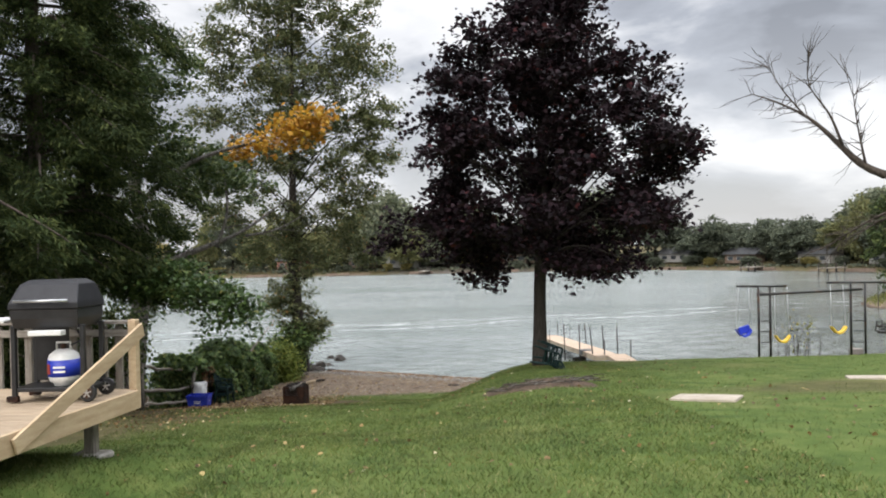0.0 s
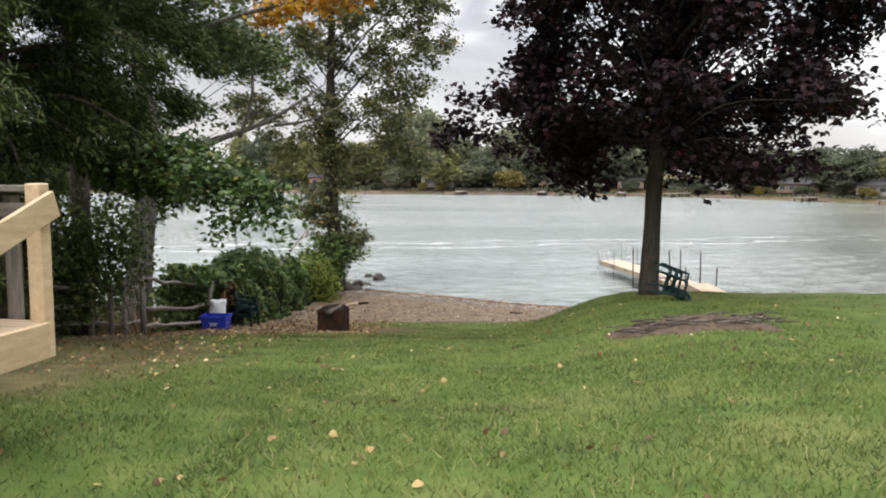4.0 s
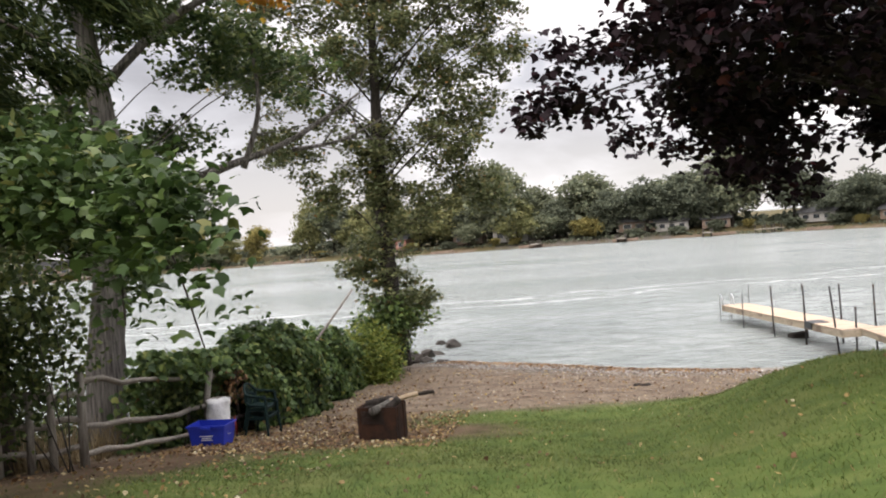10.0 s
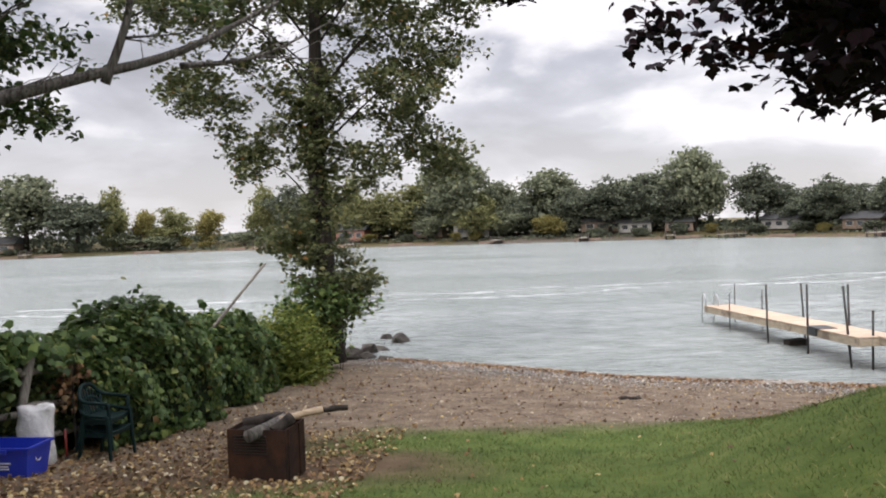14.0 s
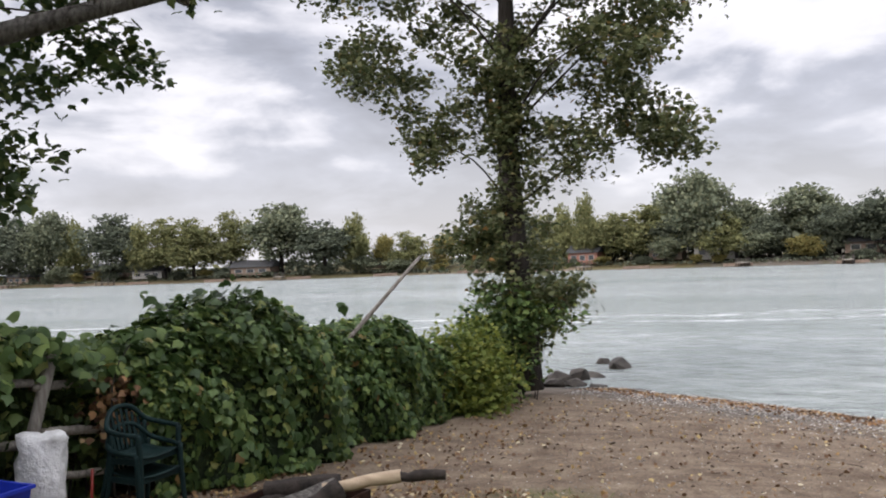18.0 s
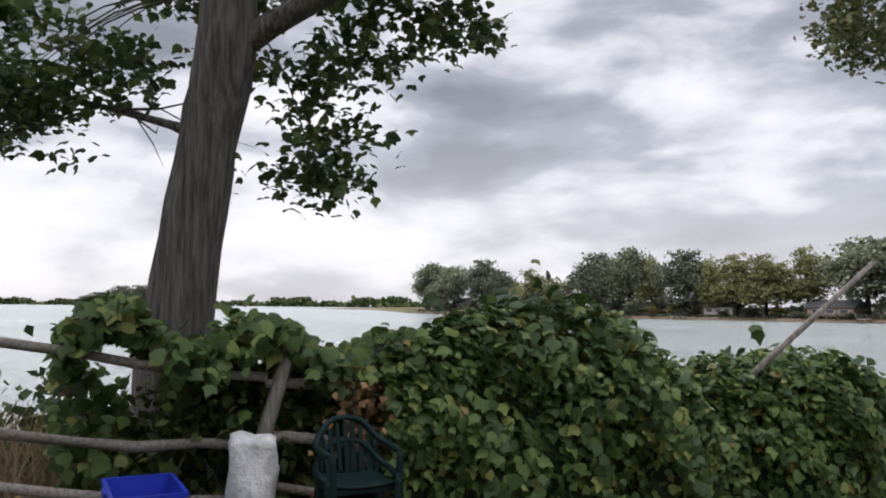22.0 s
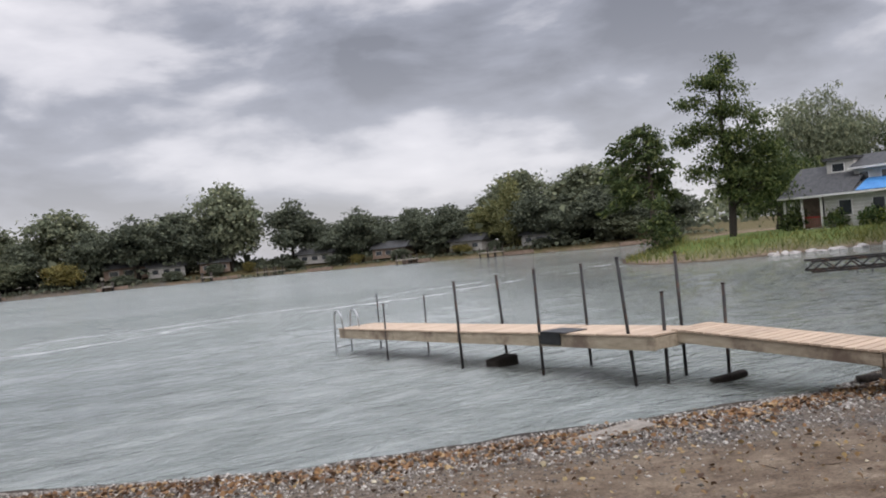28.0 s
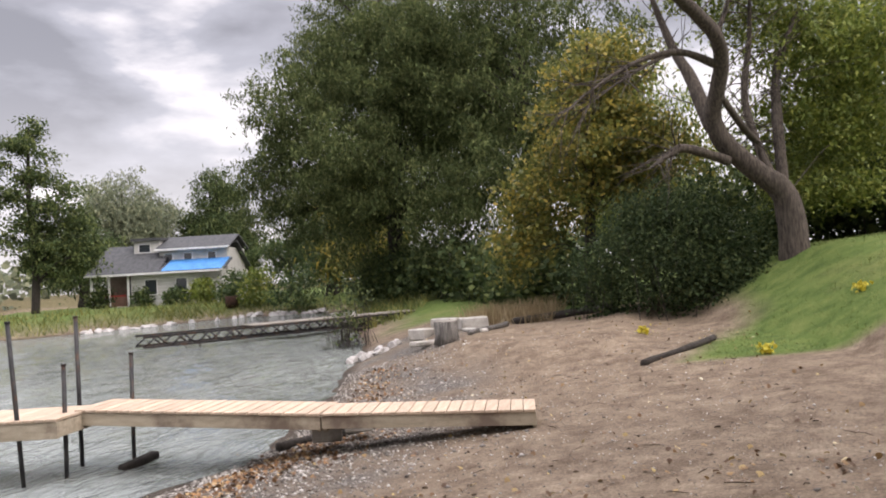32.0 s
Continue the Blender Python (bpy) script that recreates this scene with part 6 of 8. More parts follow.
def ridge_of_trees(name, pts, height, seed, label, leaf=6.5, dense=3, spread=4.0, mat=None):
    """Distant woods: a long uneven bank of clumps."""
    rng = np.random.default_rng(seed)
    c = []
    for (ax, ay), (bx, by) in zip(pts, pts[1:]):
        n = int(math.hypot(bx - ax, by - ay) / 2.2)
        t = rng.uniform(0, 1, n * dense)
        x, y = ax + (bx - ax) * t, ay + (by - ay) * t
        h = height * (0.55 + 0.25 * np.sin(x * 0.031 + y * 0.02) + 0.2 * np.sin(x * 0.11))
        c.append(np.stack([x + rng.normal(size=len(t)) * spread, y + rng.normal(size=len(t)) * spread, np.maximum(ground_height(x, y), 0) + rng.uniform(0, 1, len(t)) ** 0.7 * h], 1))
    return tagged(new(name, leaves_mesh(name, np.concatenate(c), leaf, mat or LEAF_HAZED, rng, 0.9)), label, "woods", kind="stuff")


ridge_of_trees("far_woods", [(-1500, -60), (-1250, 140), (-1050, 330), (-700, 420)], 13, 98, "hazy wooded shore on the horizon", 5.0, 14, 4.0, LEAF_SHRUB)
ridge_of_trees("far_woods", [(70, 128), (110, 125), (170, 140), (260, 160)], 13, 99, "trees behind the channel", 1.3, 40)


def behind(off, s0, s1):
    return [(x + nx * off, y + ny * off) for x, y, nx, ny, _ in (along(FAR_LINE, s) for s in np.linspace(s0, s1, 16))]


ridge_of_trees("far_woods", behind(22, 0, 200), 2.6, 100, "low woods behind the far point", 1.3, 26, mat=LEAF_HAZED_DARK)
ridge_of_trees("far_woods", behind(20, 203, total - 2), 7.6, 103, "woods behind the far shore's cottages", 1.4, 40, mat=LEAF_HAZED_DARK)
ridge_of_trees("far_hedges", behind(4, 0, total - 2), 1.2, 101, "low bushes along the far shore", 0.45, 34, 1.4, LEAF_HAZED_DARK)
ridge_of_trees("far_thickets", behind(13, 0, total - 2), 2.4, 102, "dark undergrowth beneath the far trees", 0.7, 34, 2.0, LEAF_HAZED_DARK)


def cottage(name, at, size, turn, wall, label):
    x, y = at
    w, d, h = size
    t = thing(name, (x, y, gz(x, y)), label, "house", "cottages on the far shore", turn=turn)
    part("wall", box((w, d, h), (0, 0, h / 2)), wall, t)
    bm = bmesh.new()
    v = [bm.verts.new(p) for p in ((-w / 2 - 0.4, -d / 2 - 0.5, h), (w / 2 + 0.4, -d / 2 - 0.5, h), (w / 2 + 0.4, d / 2 + 0.5, h), (-w / 2 - 0.4, d / 2 + 0.5, h), (-w / 2 - 0.4, 0, h + d * 0.3), (w / 2 + 0.4, 0, h + d * 0.3))]
    for q in ((0, 1, 5, 4), (2, 3, 4, 5), (0, 4, 3), (1, 2, 5), (3, 2, 1, 0)):
        bm.faces.new([v[i] for i in q])
    part("roof", bm, SHINGLE, t)
    for k in range(3):
        win = part("window", box((w * 0.16, 0.1, h * 0.4), (-w * 0.3 + k * w * 0.3, -d / 2 - 0.03, h * 0.55)), GLASS, t)
        part("frame", box((w * 0.2, 0.05, h * 0.48), (-w * 0.3 + k * w * 0.3, -d / 2 - 0.015, h * 0.55)), FAR_SIDING, win)
    return t


for sx, off, size, wall, label in [(20, 9, (9, 6, 1.9), BROWN_WALL, "low brown cottage on the far shore"), (52, 9, (11, 6, 1.8), BROWN_WALL, "low grey-brown cottage on the far shore"), (104, 11, (12, 5, 1.7), BROWN_WALL, "long low brown house on the far shore"),
                                   (172, 10, (8, 6, 1.9), BROWN_WALL, "brown boathouse on the far shore"), (212, 7, (6, 5, 2.2), BRICK_RED, "red-brown cottage with a deck above the far shore"), (228, 9, (6, 5, 1.9), BROWN_WALL, "dark cottage above the far shore"),
                                   (262, 10, (8, 5, 1.9), BROWN_WALL, "brown cottage under the far trees")]:
    x, y, nx, ny, _ = along(FAR_LINE, sx)
    cottage("far_house", (x + nx * off, y + ny * off), size, math.degrees(math.atan2(ny, nx)) - 90, wall, label)


for sx, off, size, wall, label in [(8, 7, (7, 4, 1.6), FAR_SIDING, "pale trailer on the far point"), (66, 8, (8, 4, 1.5), FAR_SIDING, "pale low cottage on the far point"), (84, 6, (6, 4, 1.4), BROWN_WALL, "small brown shed on the far point"), (117, 7, (7, 4, 1.6), FAR_SIDING, "pale trailer under the far trees"),
                                   (141.5, 7, (9, 5, 1.7), BROWN_WALL, "long brown house in the gap of the far trees"), (237, 8, (7, 5, 2.6), FAR_SIDING, "grey house on posts above the far shore"), (268, 8, (6, 4, 1.8), FAR_SIDING, "pale cottage on the far bank"), (276, 8, (5, 4, 1.7), BROWN_WALL, "brown cottage on the far bank"),
                                   (290, 8, (7, 4, 1.7), FAR_SIDING, "white cottage with a dark roof on the far bank"), (305, 7, (6, 4, 1.6), BROWN_WALL, "brown boathouse on the far bank"), (318, 7, (6, 4, 1.6), FAR_SIDING, "pale boathouse on the far bank"), (331, 7, (6, 4, 1.6), FAR_SIDING, "pale cottage by the channel")]:
    x, y, nx, ny, _ = along(FAR_LINE, sx)
    cottage("far_house", (x + nx * off, y + ny * off), size, math.degrees(math.atan2(ny, nx)) - 90, wall, label)


def far_dock(s, length, label):
    """A short pile dock standing out from the far shore."""
    x, y, nx, ny, _ = along(FAR_LINE, s)
    t = thing("far_dock", (x, y, 0.0), label, "dock", "docks on the far shore", turn=math.degrees(math.atan2(ny, nx)) - 90)
    part("deck", box((1.6, length, 0.14), (0, -length / 2, 0.75)), OLD_WOOD, t)
    for k in range(3):
        for q in (-0.7, 0.7):
            part("pile", tubes_mesh("pile", [([(q, -length * (0.1 + 0.42 * k), -1.2), (q, -length * (0.1 + 0.42 * k), 1.5)], [0.09, 0.09])], BARK_DARK, 6), None, t)


for s, length in ((6, 5), (24, 6), (60, 5), (88, 6), (112, 5), (150, 6), (196, 5), (215, 5), (243, 6), (259, 5), (274, 5), (287, 6), (312, 5), (327, 5)):
    far_dock(s, length, "grey pile dock on the far shore")


def sea_wall():
    bm = bmesh.new()
    for k in range(60):
        x, y, nx, ny, _ = along(FAR_LINE, 4 + k * total / 62)
        x2, y2, *_ = along(FAR_LINE, 4 + (k + 0.82) * total / 62)
        if k % 3 != 1:
            continue
        beam((x - nx * 0.3, y - ny * 0.3, 0.3), (x2 - nx * 0.3, y2 - ny * 0.3, 0.3 + 0.1 * (k % 3)), 0.4, 0.5, 0, bm)
    tagged(part("sea_wall", bm, BROWN_WALL, None), "broken line of low sea wall and docks on the far shore", "wall", kind="structure")


sea_wall()

# ---- deck, grill ----
def deck():
    ox, oy, oz = -3.41, 8.83, 4.1
    t = thing("deck", (ox, oy, gz(ox, oy)), "low pine deck with a plain railing and a diagonal brace", "deck", turn=-9)
    dz = oz - gz(ox, oy)
    W, L = 4.6, 3.6
    n = int(L / 0.145)
    for k in range(n):
        part("plank", box((W, 0.138, 0.035), (-W / 2, -0.075 - k * 0.145, dz - 0.018), bevel=0.004), LUMBER_END, t)
    part("rim_joist", box((0.04, L, 0.2), (0.02, -L / 2, dz - 0.1), bevel=0.004), LUMBER, t)
    part("rim_joist", box((W, 0.04, 0.2), (-W / 2, 0.02, dz - 0.1), bevel=0.004), LUMBER, t)
    part("girder", box((W - 0.2, 0.09, 0.19), (-W / 2, -0.45, dz - 0.15), bevel=0.004), OLD_WOOD_X, t)
    part("corner_post", box((0.09, 0.09, 0.98), (-0.03, 0.03, dz + 0.28), bevel=0.006), LUMBER, t)
    for x in (-0.26, -2.4, -4.4):
        f = part("foot_post", box((0.11, 0.11, dz - 0.2), (x, -0.45, (dz - 0.2) / 2 - 0.03), bevel=0.006), OLD_WOOD, t)
        part("footing", box((0.36, 0.28, 0.12), (x, -0.45, 0.07 + (0.02 if x < -1 else 0)), bevel=0.02), CONCRETE, f, "grey concrete footing block")
    part("top_rail", box((W, 0.12, 0.035), (-W / 2 - 0.05, 0.06, dz + 0.74), bevel=0.004), OLD_WOOD_X, t, "grey weathered top rail")
    part("bottom_rail", box((W, 0.04, 0.08), (-W / 2 - 0.05, 0.05, dz + 0.62), bevel=0.004), OLD_WOOD_X, t)
    for k in range(24):
        part("baluster", box((0.085, 0.035, 0.72), (-0.24 - k * 0.185, 0.085, dz + 0.34), bevel=0.004), OLD_WOOD, t)
    part("brace", beam((0.065, 0.05, dz + 0.66), (0.065, -2.05, dz - 0.12), 0.03, 0.15, 0.004, up=(0, 0, 1)), LUMBER, t, "pale new diagonal brace board")
    return t


deck()


def grill():
    gx, gy, z0 = -4.02, 8.36, 4.105
    t = thing("gas_grill", (gx, gy, z0), "black gas grill with a dark grey hood standing on the deck", "grill", turn=-3)
    for x in (-0.36, 0.36):
        for y in (-0.2, 0.2):
            part("leg", box((0.05, 0.045, 0.72), (x, y, 0.43), bevel=0.006), BLACK_STEEL, t)
    part("lower_shelf", box((0.78, 0.42, 0.04), (0, 0, 0.13), bevel=0.006), BLACK_STEEL, t)
    part("back_panel", box((0.38, 0.02, 0.56), (-0.18, 0.19, 0.45), bevel=0.004), BLACK_STEEL, t)
    for y in (-0.2, 0.2):
        part("foot", box((0.12, 0.06, 0.06), (-0.38, y, 0.04), bevel=0.008), RUST, t)
        tyre = bmesh.new()
        bmesh.ops.create_cone(tyre, cap_ends=True, segments=22, radius1=0.09, radius2=0.09, depth=0.045, matrix=pose(0.4, y, 0.095, 90, 0, 0))
        bmesh.ops.bevel(tyre, geom=list(tyre.edges), offset=0.008, segments=1, affect="EDGES", profile=0.5)
        w = part("wheel", tyre, BLACK_STEEL, t)
        for face in (-1, 1):
            disc = bmesh.new()
            bmesh.ops.create_cone(disc, cap_ends=True, segments=18, radius1=0.058, radius2=0.05, depth=0.006, matrix=pose(0.4, y + face * 0.025, 0.095, 90, 0, 0))
            hub = part("hubcap", disc, STEEL_DARK, w, "grey spoked hub")
            for k in range(5):
                a = k * 72
                part("spoke", box((0.012, 0.006, 0.048), (0.4 + 0.026 * math.sin(radians(a)), y + face * 0.03, 0.095 + 0.026 * math.cos(radians(a))), (0, a, 0)), ALU, w)
    bm = bmesh.new()
    rings = [(-0.33, 0.33, -0.24, 0.24, 0.76), (-0.35, 0.35, -0.27, 0.26, 0.86), (-0.35, 0.35, -0.28, 0.27, 0.95)]
    prev = None
    for a, b, c, d, z in rings:
        r = [bm.verts.new(p) for p in ((a, c, z), (b, c, z), (b, d, z), (a, d, z))]
        if prev:
            for i in range(4):
                bm.faces.new((prev[i], prev[(i + 1) % 4], r[(i + 1) % 4], r[i]))
        else:
            bm.faces.new(r[::-1])
        prev = r
    bm.faces.new(prev)
    part("firebox", bm, BLACK_STEEL, t)
    bm = bmesh.new()
    prev = None
    for a, b, c, d, z in [(-0.37, 0.37, -0.29, 0.28, 0.955), (-0.36, 0.36, -0.29, 0.28, 1.02), (-0.31, 0.31, -0.16, 0.2, 1.2), (-0.25, 0.25, -0.08, 0.13, 1.245)]:
        r = [bm.verts.new(p) for p in ((a, c, z), (b, c, z), (b, d, z), (a, d, z))]
        if prev:
            for i in range(4):
                bm.faces.new((prev[i], prev[(i + 1) % 4], r[(i + 1) % 4], r[i]))
        else:
            bm.faces.new(r[::-1])
        prev = r
    bm.faces.new(prev)
    bmesh.ops.bevel(bm, geom=list(bm.edges), offset=0.015, segments=2, affect="EDGES", profile=0.6)
    hood = part("hood", bm, GREY_LID, t, "dull grey hood")
    part("handle", tubes_mesh("handle", [([(-0.28, -0.33, 1.04), (0.28, -0.33, 1.04)], [0.014, 0.014])], ALU, 8), None, hood)
    part("side_shelf", box((0.42, 0.4, 0.035), (-0.66, -0.02, 0.83), bevel=0.008), WHITE_PAINT, t, "pale side shelf")
    part("front_shelf", box((0.34, 0.1, 0.05), (0.06, -0.33, 0.72), bevel=0.006), WHITE_PAINT, t, "pale front ledge")
    part("gas_hose", tubes_mesh("gas_hose", [(curve_points([(0.2, 0.0, 0.72), (0.26, -0.05, 0.62), (0.14, -0.03, 0.56)], 4), [0.01] * 9)], BLACK_STEEL, 6), None, t)
    k = thing("propane_tank", (gx + 0.07, gy - 0.04, z0 + 0.152), "white propane cylinder with a blue label under the grill", "gas tank")
    prof = [(0.1, 0.0), (0.105, 0.03), (0.14, 0.05), (0.155, 0.1), (0.155, 0.26), (0.14, 0.32), (0.09, 0.36), (0.04, 0.375)]
    part("cylinder", tubes_mesh("cylinder", [([(0, 0, z) for _, z in prof], [r for r, _ in prof])], WHITE_PAINT, 24), None, k)
    part("label_band", tubes_mesh("label_band", [([(0, 0, 0.1), (0, 0, 0.27)], [0.1565, 0.1565])], BLUE_PLASTIC, 24), None, k, "blue printed label band")
    for a, b, c in [(-0.03, 0.1, 0.02), (0.03, 0.08, -0.025)]:
        part("label_bar", box((0.12, 0.006, 0.02), (0.02, -0.156, 0.18 + c)), WHITE_PAINT, k)
    part("label_patch", box((0.06, 0.006, 0.1), (-0.105, -0.118, 0.18), (0, 0, -42)), RED_PLASTIC, k, "red label patch")
    part("collar", tubes_mesh("collar", [([(-0.07, 0, 0.36), (-0.07, 0, 0.44), (0.07, 0, 0.44), (0.07, 0, 0.36)], [0.012] * 4)], WHITE_PAINT, 6), None, k)
    part("valve", box((0.04, 0.05, 0.06), (0, 0, 0.4), bevel=0.008), RUST, k)


grill()


def slab(at, size, turn, label):
    x, y = at
    t = thing("paving_slab", (x, y, gz(x, y)), label, "paving slab")
    sx, sy = (gz(x + 0.4, y) - gz(x - 0.4, y)) / 0.8, (gz(x, y + 0.4) - gz(x, y - 0.4)) / 0.8
    lie = Matrix.Rotation(math.atan(sy), 4, "X") @ Matrix.Rotation(-math.atan(sx), 4, "Y") @ Matrix.Rotation(radians(turn), 4, "Z")
    t.matrix_world = Matrix.Translation((x, y, gz(x, y))) @ lie
    part("slab", box((*size, 0.07), (0, 0, 0.0), bevel=0.012), PALE_SLAB, t)


slab((3.71, 11.48), (0.9, 0.72), -28, "square pale concrete slab lying in the lawn")
slab((7.5, 14.05), (0.9, 0.6), -20, "pale concrete slab lying in the lawn")
slab((-3.45, 6.15), (0.5, 0.42), 18, "pale concrete paver beside the deck")


# ---- swing set ----
def swing_set():
    t = thing("swing_set", (8.6, 21.7, gz(8.6, 21.7)), "old dark metal swing set with ladder ends near the lawn's edge", "swing set")
    b = Vector((8.6, 21.7, gz(8.6, 21.7)))

    def rod(name, pts, r, mat=STEEL_DARK, parent=t):
        return part(name, tubes_mesh(name, [([Vector(p) - b for p in pts], [r] * len(pts))], mat, 8), None, parent)

    for x0, y0, x1, y1 in ((8.42, 21.6, 8.78, 21.72), (11.1, 22.0, 11.42, 21.86)):
        for x, y in ((x0, y0), (x1, y1)):
            rod("upright", [(x, y, gz(x, y) - 0.1), (x + 0.02, y, 4.28)], 0.032)
        for h in (0.42, 0.72, 1.0):
            rod("rung", [(x0, y0, gz(x0, y0) + h), (x1, y1, gz(x0, y0) + h)], 0.014)
    rod("top_beam", [(8.4, 21.62, 4.07), (11.4, 21.95, 4.12)], 0.035)
    rod("cross_bar", [(7.86, 21.6, 4.31), (9.25, 21.75, 4.27)], 0.03)
    rod("cross_bar", [(10.45, 21.95, 4.33), (12.6, 21.85, 4.29)], 0.03)
    for x, y, z, mat, label in ((8.0, 21.53, 2.98, BLUE_PLASTIC, "blue bucket swing"), (9.09, 21.67, 2.78, YELLOW_PLASTIC, "yellow swing seat"), (10.62, 21.7, 2.98, YELLOW_PLASTIC, "yellow swing seat")):
        bm = bmesh.new()
        prev = None
        for k in range(7):
            u = (k - 3) / 3
            zz = 0.16 * u * u
            row = [bm.verts.new(Vector((x + 0.19 * u, y + s * 0.1, z + zz + q)) - b) for s, q in ((-1, 0.02), (1, 0.02), (1, -0.03), (-1, -0.03))]
            if prev:
                for i in range(4):
                    bm.faces.new((prev[i], prev[(i + 1) % 4], row[(i + 1) % 4], row[i]))
            else:
                bm.faces.new(row[::-1])
            prev = row
        bm.faces.new(prev)
        seat = part("swing_seat", bm, mat, t, label)
        if mat is BLUE_PLASTIC:
            part("backrest", box((0.3, 0.05, 0.2), tuple(Vector((x + 0.05, y + 0.1, z + 0.16)) - b), (0, -18, 0), 0.02), mat, seat)
        for s in (-1, 1):
            xt = min(max(x + s * 0.17, 7.9), 12.5)
            part("chain", tubes_mesh("chain", [([Vector((x + s * 0.19, y, z + 0.16)) - b, Vector((xt, y + 0.05, 4.27)) - b], [0.006, 0.006])], ALU, 5), None, seat)
    g = part("glider_seat", box((0.7, 0.35, 0.03), tuple(Vector((12.1, 21.85, 2.95)) - b), (0, 6, 0), 0.008), STEEL_DARK, t, "black metal glider seat")
    for k in range(5):
        part("slat", box((0.03, 0.03, 0.28), tuple(Vector((11.8 + k * 0.15, 22.0, 3.12)) - b), (12, 0, 0), 0.004), STEEL_DARK, g)
    for s in (-0.3, 0.3):
        part("hanger", tubes_mesh("hanger", [([Vector((12.1 + s, 21.85, 2.95)) - b, Vector((12.1 + s, 21.87, 4.29)) - b], [0.008, 0.008])], STEEL_DARK, 5), None, g)


swing_set()


# ---- plastic chairs ----
def chair_parts(t):
    def tb(name, pts, r, n=4, label=""):
        c = curve_points(pts, n)
        return part(name, tubes_mesh(name, [(c, list(np.interp(np.linspace(0, 1, len(c)), np.linspace(0, 1, len(r)), r)))], GREEN_PLASTIC, 8), None, t, label)

    bm = bmesh.new()
    bmesh.ops.create_grid(bm, x_segments=8, y_segments=8, size=0.5)
    for v in bm.verts:
        x, y = v.co.x, v.co.y
        v.co = Vector((x * 0.48 * (1 + 0.1 * -y), y * 0.44, 0.43 + 0.05 * (x * 2) ** 2 * 0.5 - 0.03 * math.cos(y * 3) + (0.03 * y)))
    r = bmesh.ops.solidify(bm, geom=list(bm.faces), thickness=0.02)
    part("seat", bm, GREEN_PLASTIC, t, smooth_shade=True)
    tb("hoop", [(-0.28, -0.2, 0.64), (-0.3, 0.05, 0.66), (-0.26, 0.2, 0.7), (-0.14, 0.27, 0.83), (0, 0.29, 0.86), (0.14, 0.27, 0.83), (0.26, 0.2, 0.7), (0.3, 0.05, 0.66), (0.28, -0.2, 0.64)], [0.024, 0.026, 0.024, 0.026, 0.024])
    for k in range(7):
        u = (k - 3) / 3
        part("back_slat", beam((u * 0.17, 0.2 - 0.02 * u * u, 0.45), (u * 0.2, 0.275 - 0.03 * u * u, 0.83 - 0.1 * u * u), 0.034, 0.012, 0.003, up=(0, 1, 0)), GREEN_PLASTIC, t)
    for s in (-1, 1):
        tb("front_leg", [(s * 0.28, -0.2, 0.64), (s * 0.27, -0.21, 0.4), (s * 0.29, -0.24, 0.0)], [0.026, 0.03, 0.022])
        tb("back_leg", [(s * 0.24, 0.2, 0.68), (s * 0.23, 0.2, 0.42), (s * 0.27, 0.28, 0.0)], [0.022, 0.03, 0.022])
        part("side_apron", beam((s * 0.25, -0.19, 0.38), (s * 0.24, 0.2, 0.38), 0.015, 0.06, 0.003), GREEN_PLASTIC, t)
    part("front_apron", beam((-0.25, -0.2, 0.385), (0.25, -0.2, 0.385), 0.015, 0.06, 0.003), GREEN_PLASTIC, t)


CX, CY = -6.55, 23.68
CHAIR = thing("plastic_chair", (CX, CY, gz(CX, CY)), "dark green plastic armchair, lowest of a stack by the vine", "chair", "stacked and tipped garden chairs", turn=84)
CHAIR.scale = (0.84, 0.84, 0.84)
chair_parts(CHAIR)
for k, lab in ((1, "dark green plastic armchair on top of a stack"),):
    c = copy_thing(CHAIR, pose(CX - 0.02 * k, CY + 0.012 * k, gz(CX, CY) + 0.15 * k, 0, 0, 84 + 5 * k))
    tagged(c, lab)
TIP = pose(0, 0, 0, 0, 0, -14) @ pose(0, 0, 0, 0, 107, 0) @ pose(0, 0, 0, 0, 0, -82) @ Matrix.Scale(0.93, 4)
CORNERS = [Vector(q) * 0.84 for q in ((0.29, -0.24, 0), (-0.29, -0.24, 0), (0.27, 0.28, 0), (-0.27, 0.28, 0), (0.14, 0.3, 0.87), (-0.14, 0.3, 0.87), (0.3, 0.05, 0.68), (-0.3, 0.05, 0.68))]
TIP_X, TIP_Y = 2.0, 18.35
lift = gz(TIP_X + 0.3, TIP_Y) - min((TIP @ q).z for q in CORNERS)
for k in range(2):
    c = copy_thing(CHAIR, Matrix.Translation((TIP_X, TIP_Y, lift)) @ TIP @ pose(0.01 * k, -0.02 * k, 0.12 * k, 0, 0, 3 * k))
    tagged(c, "dark green plastic armchair in a stack tipped over against the maple")

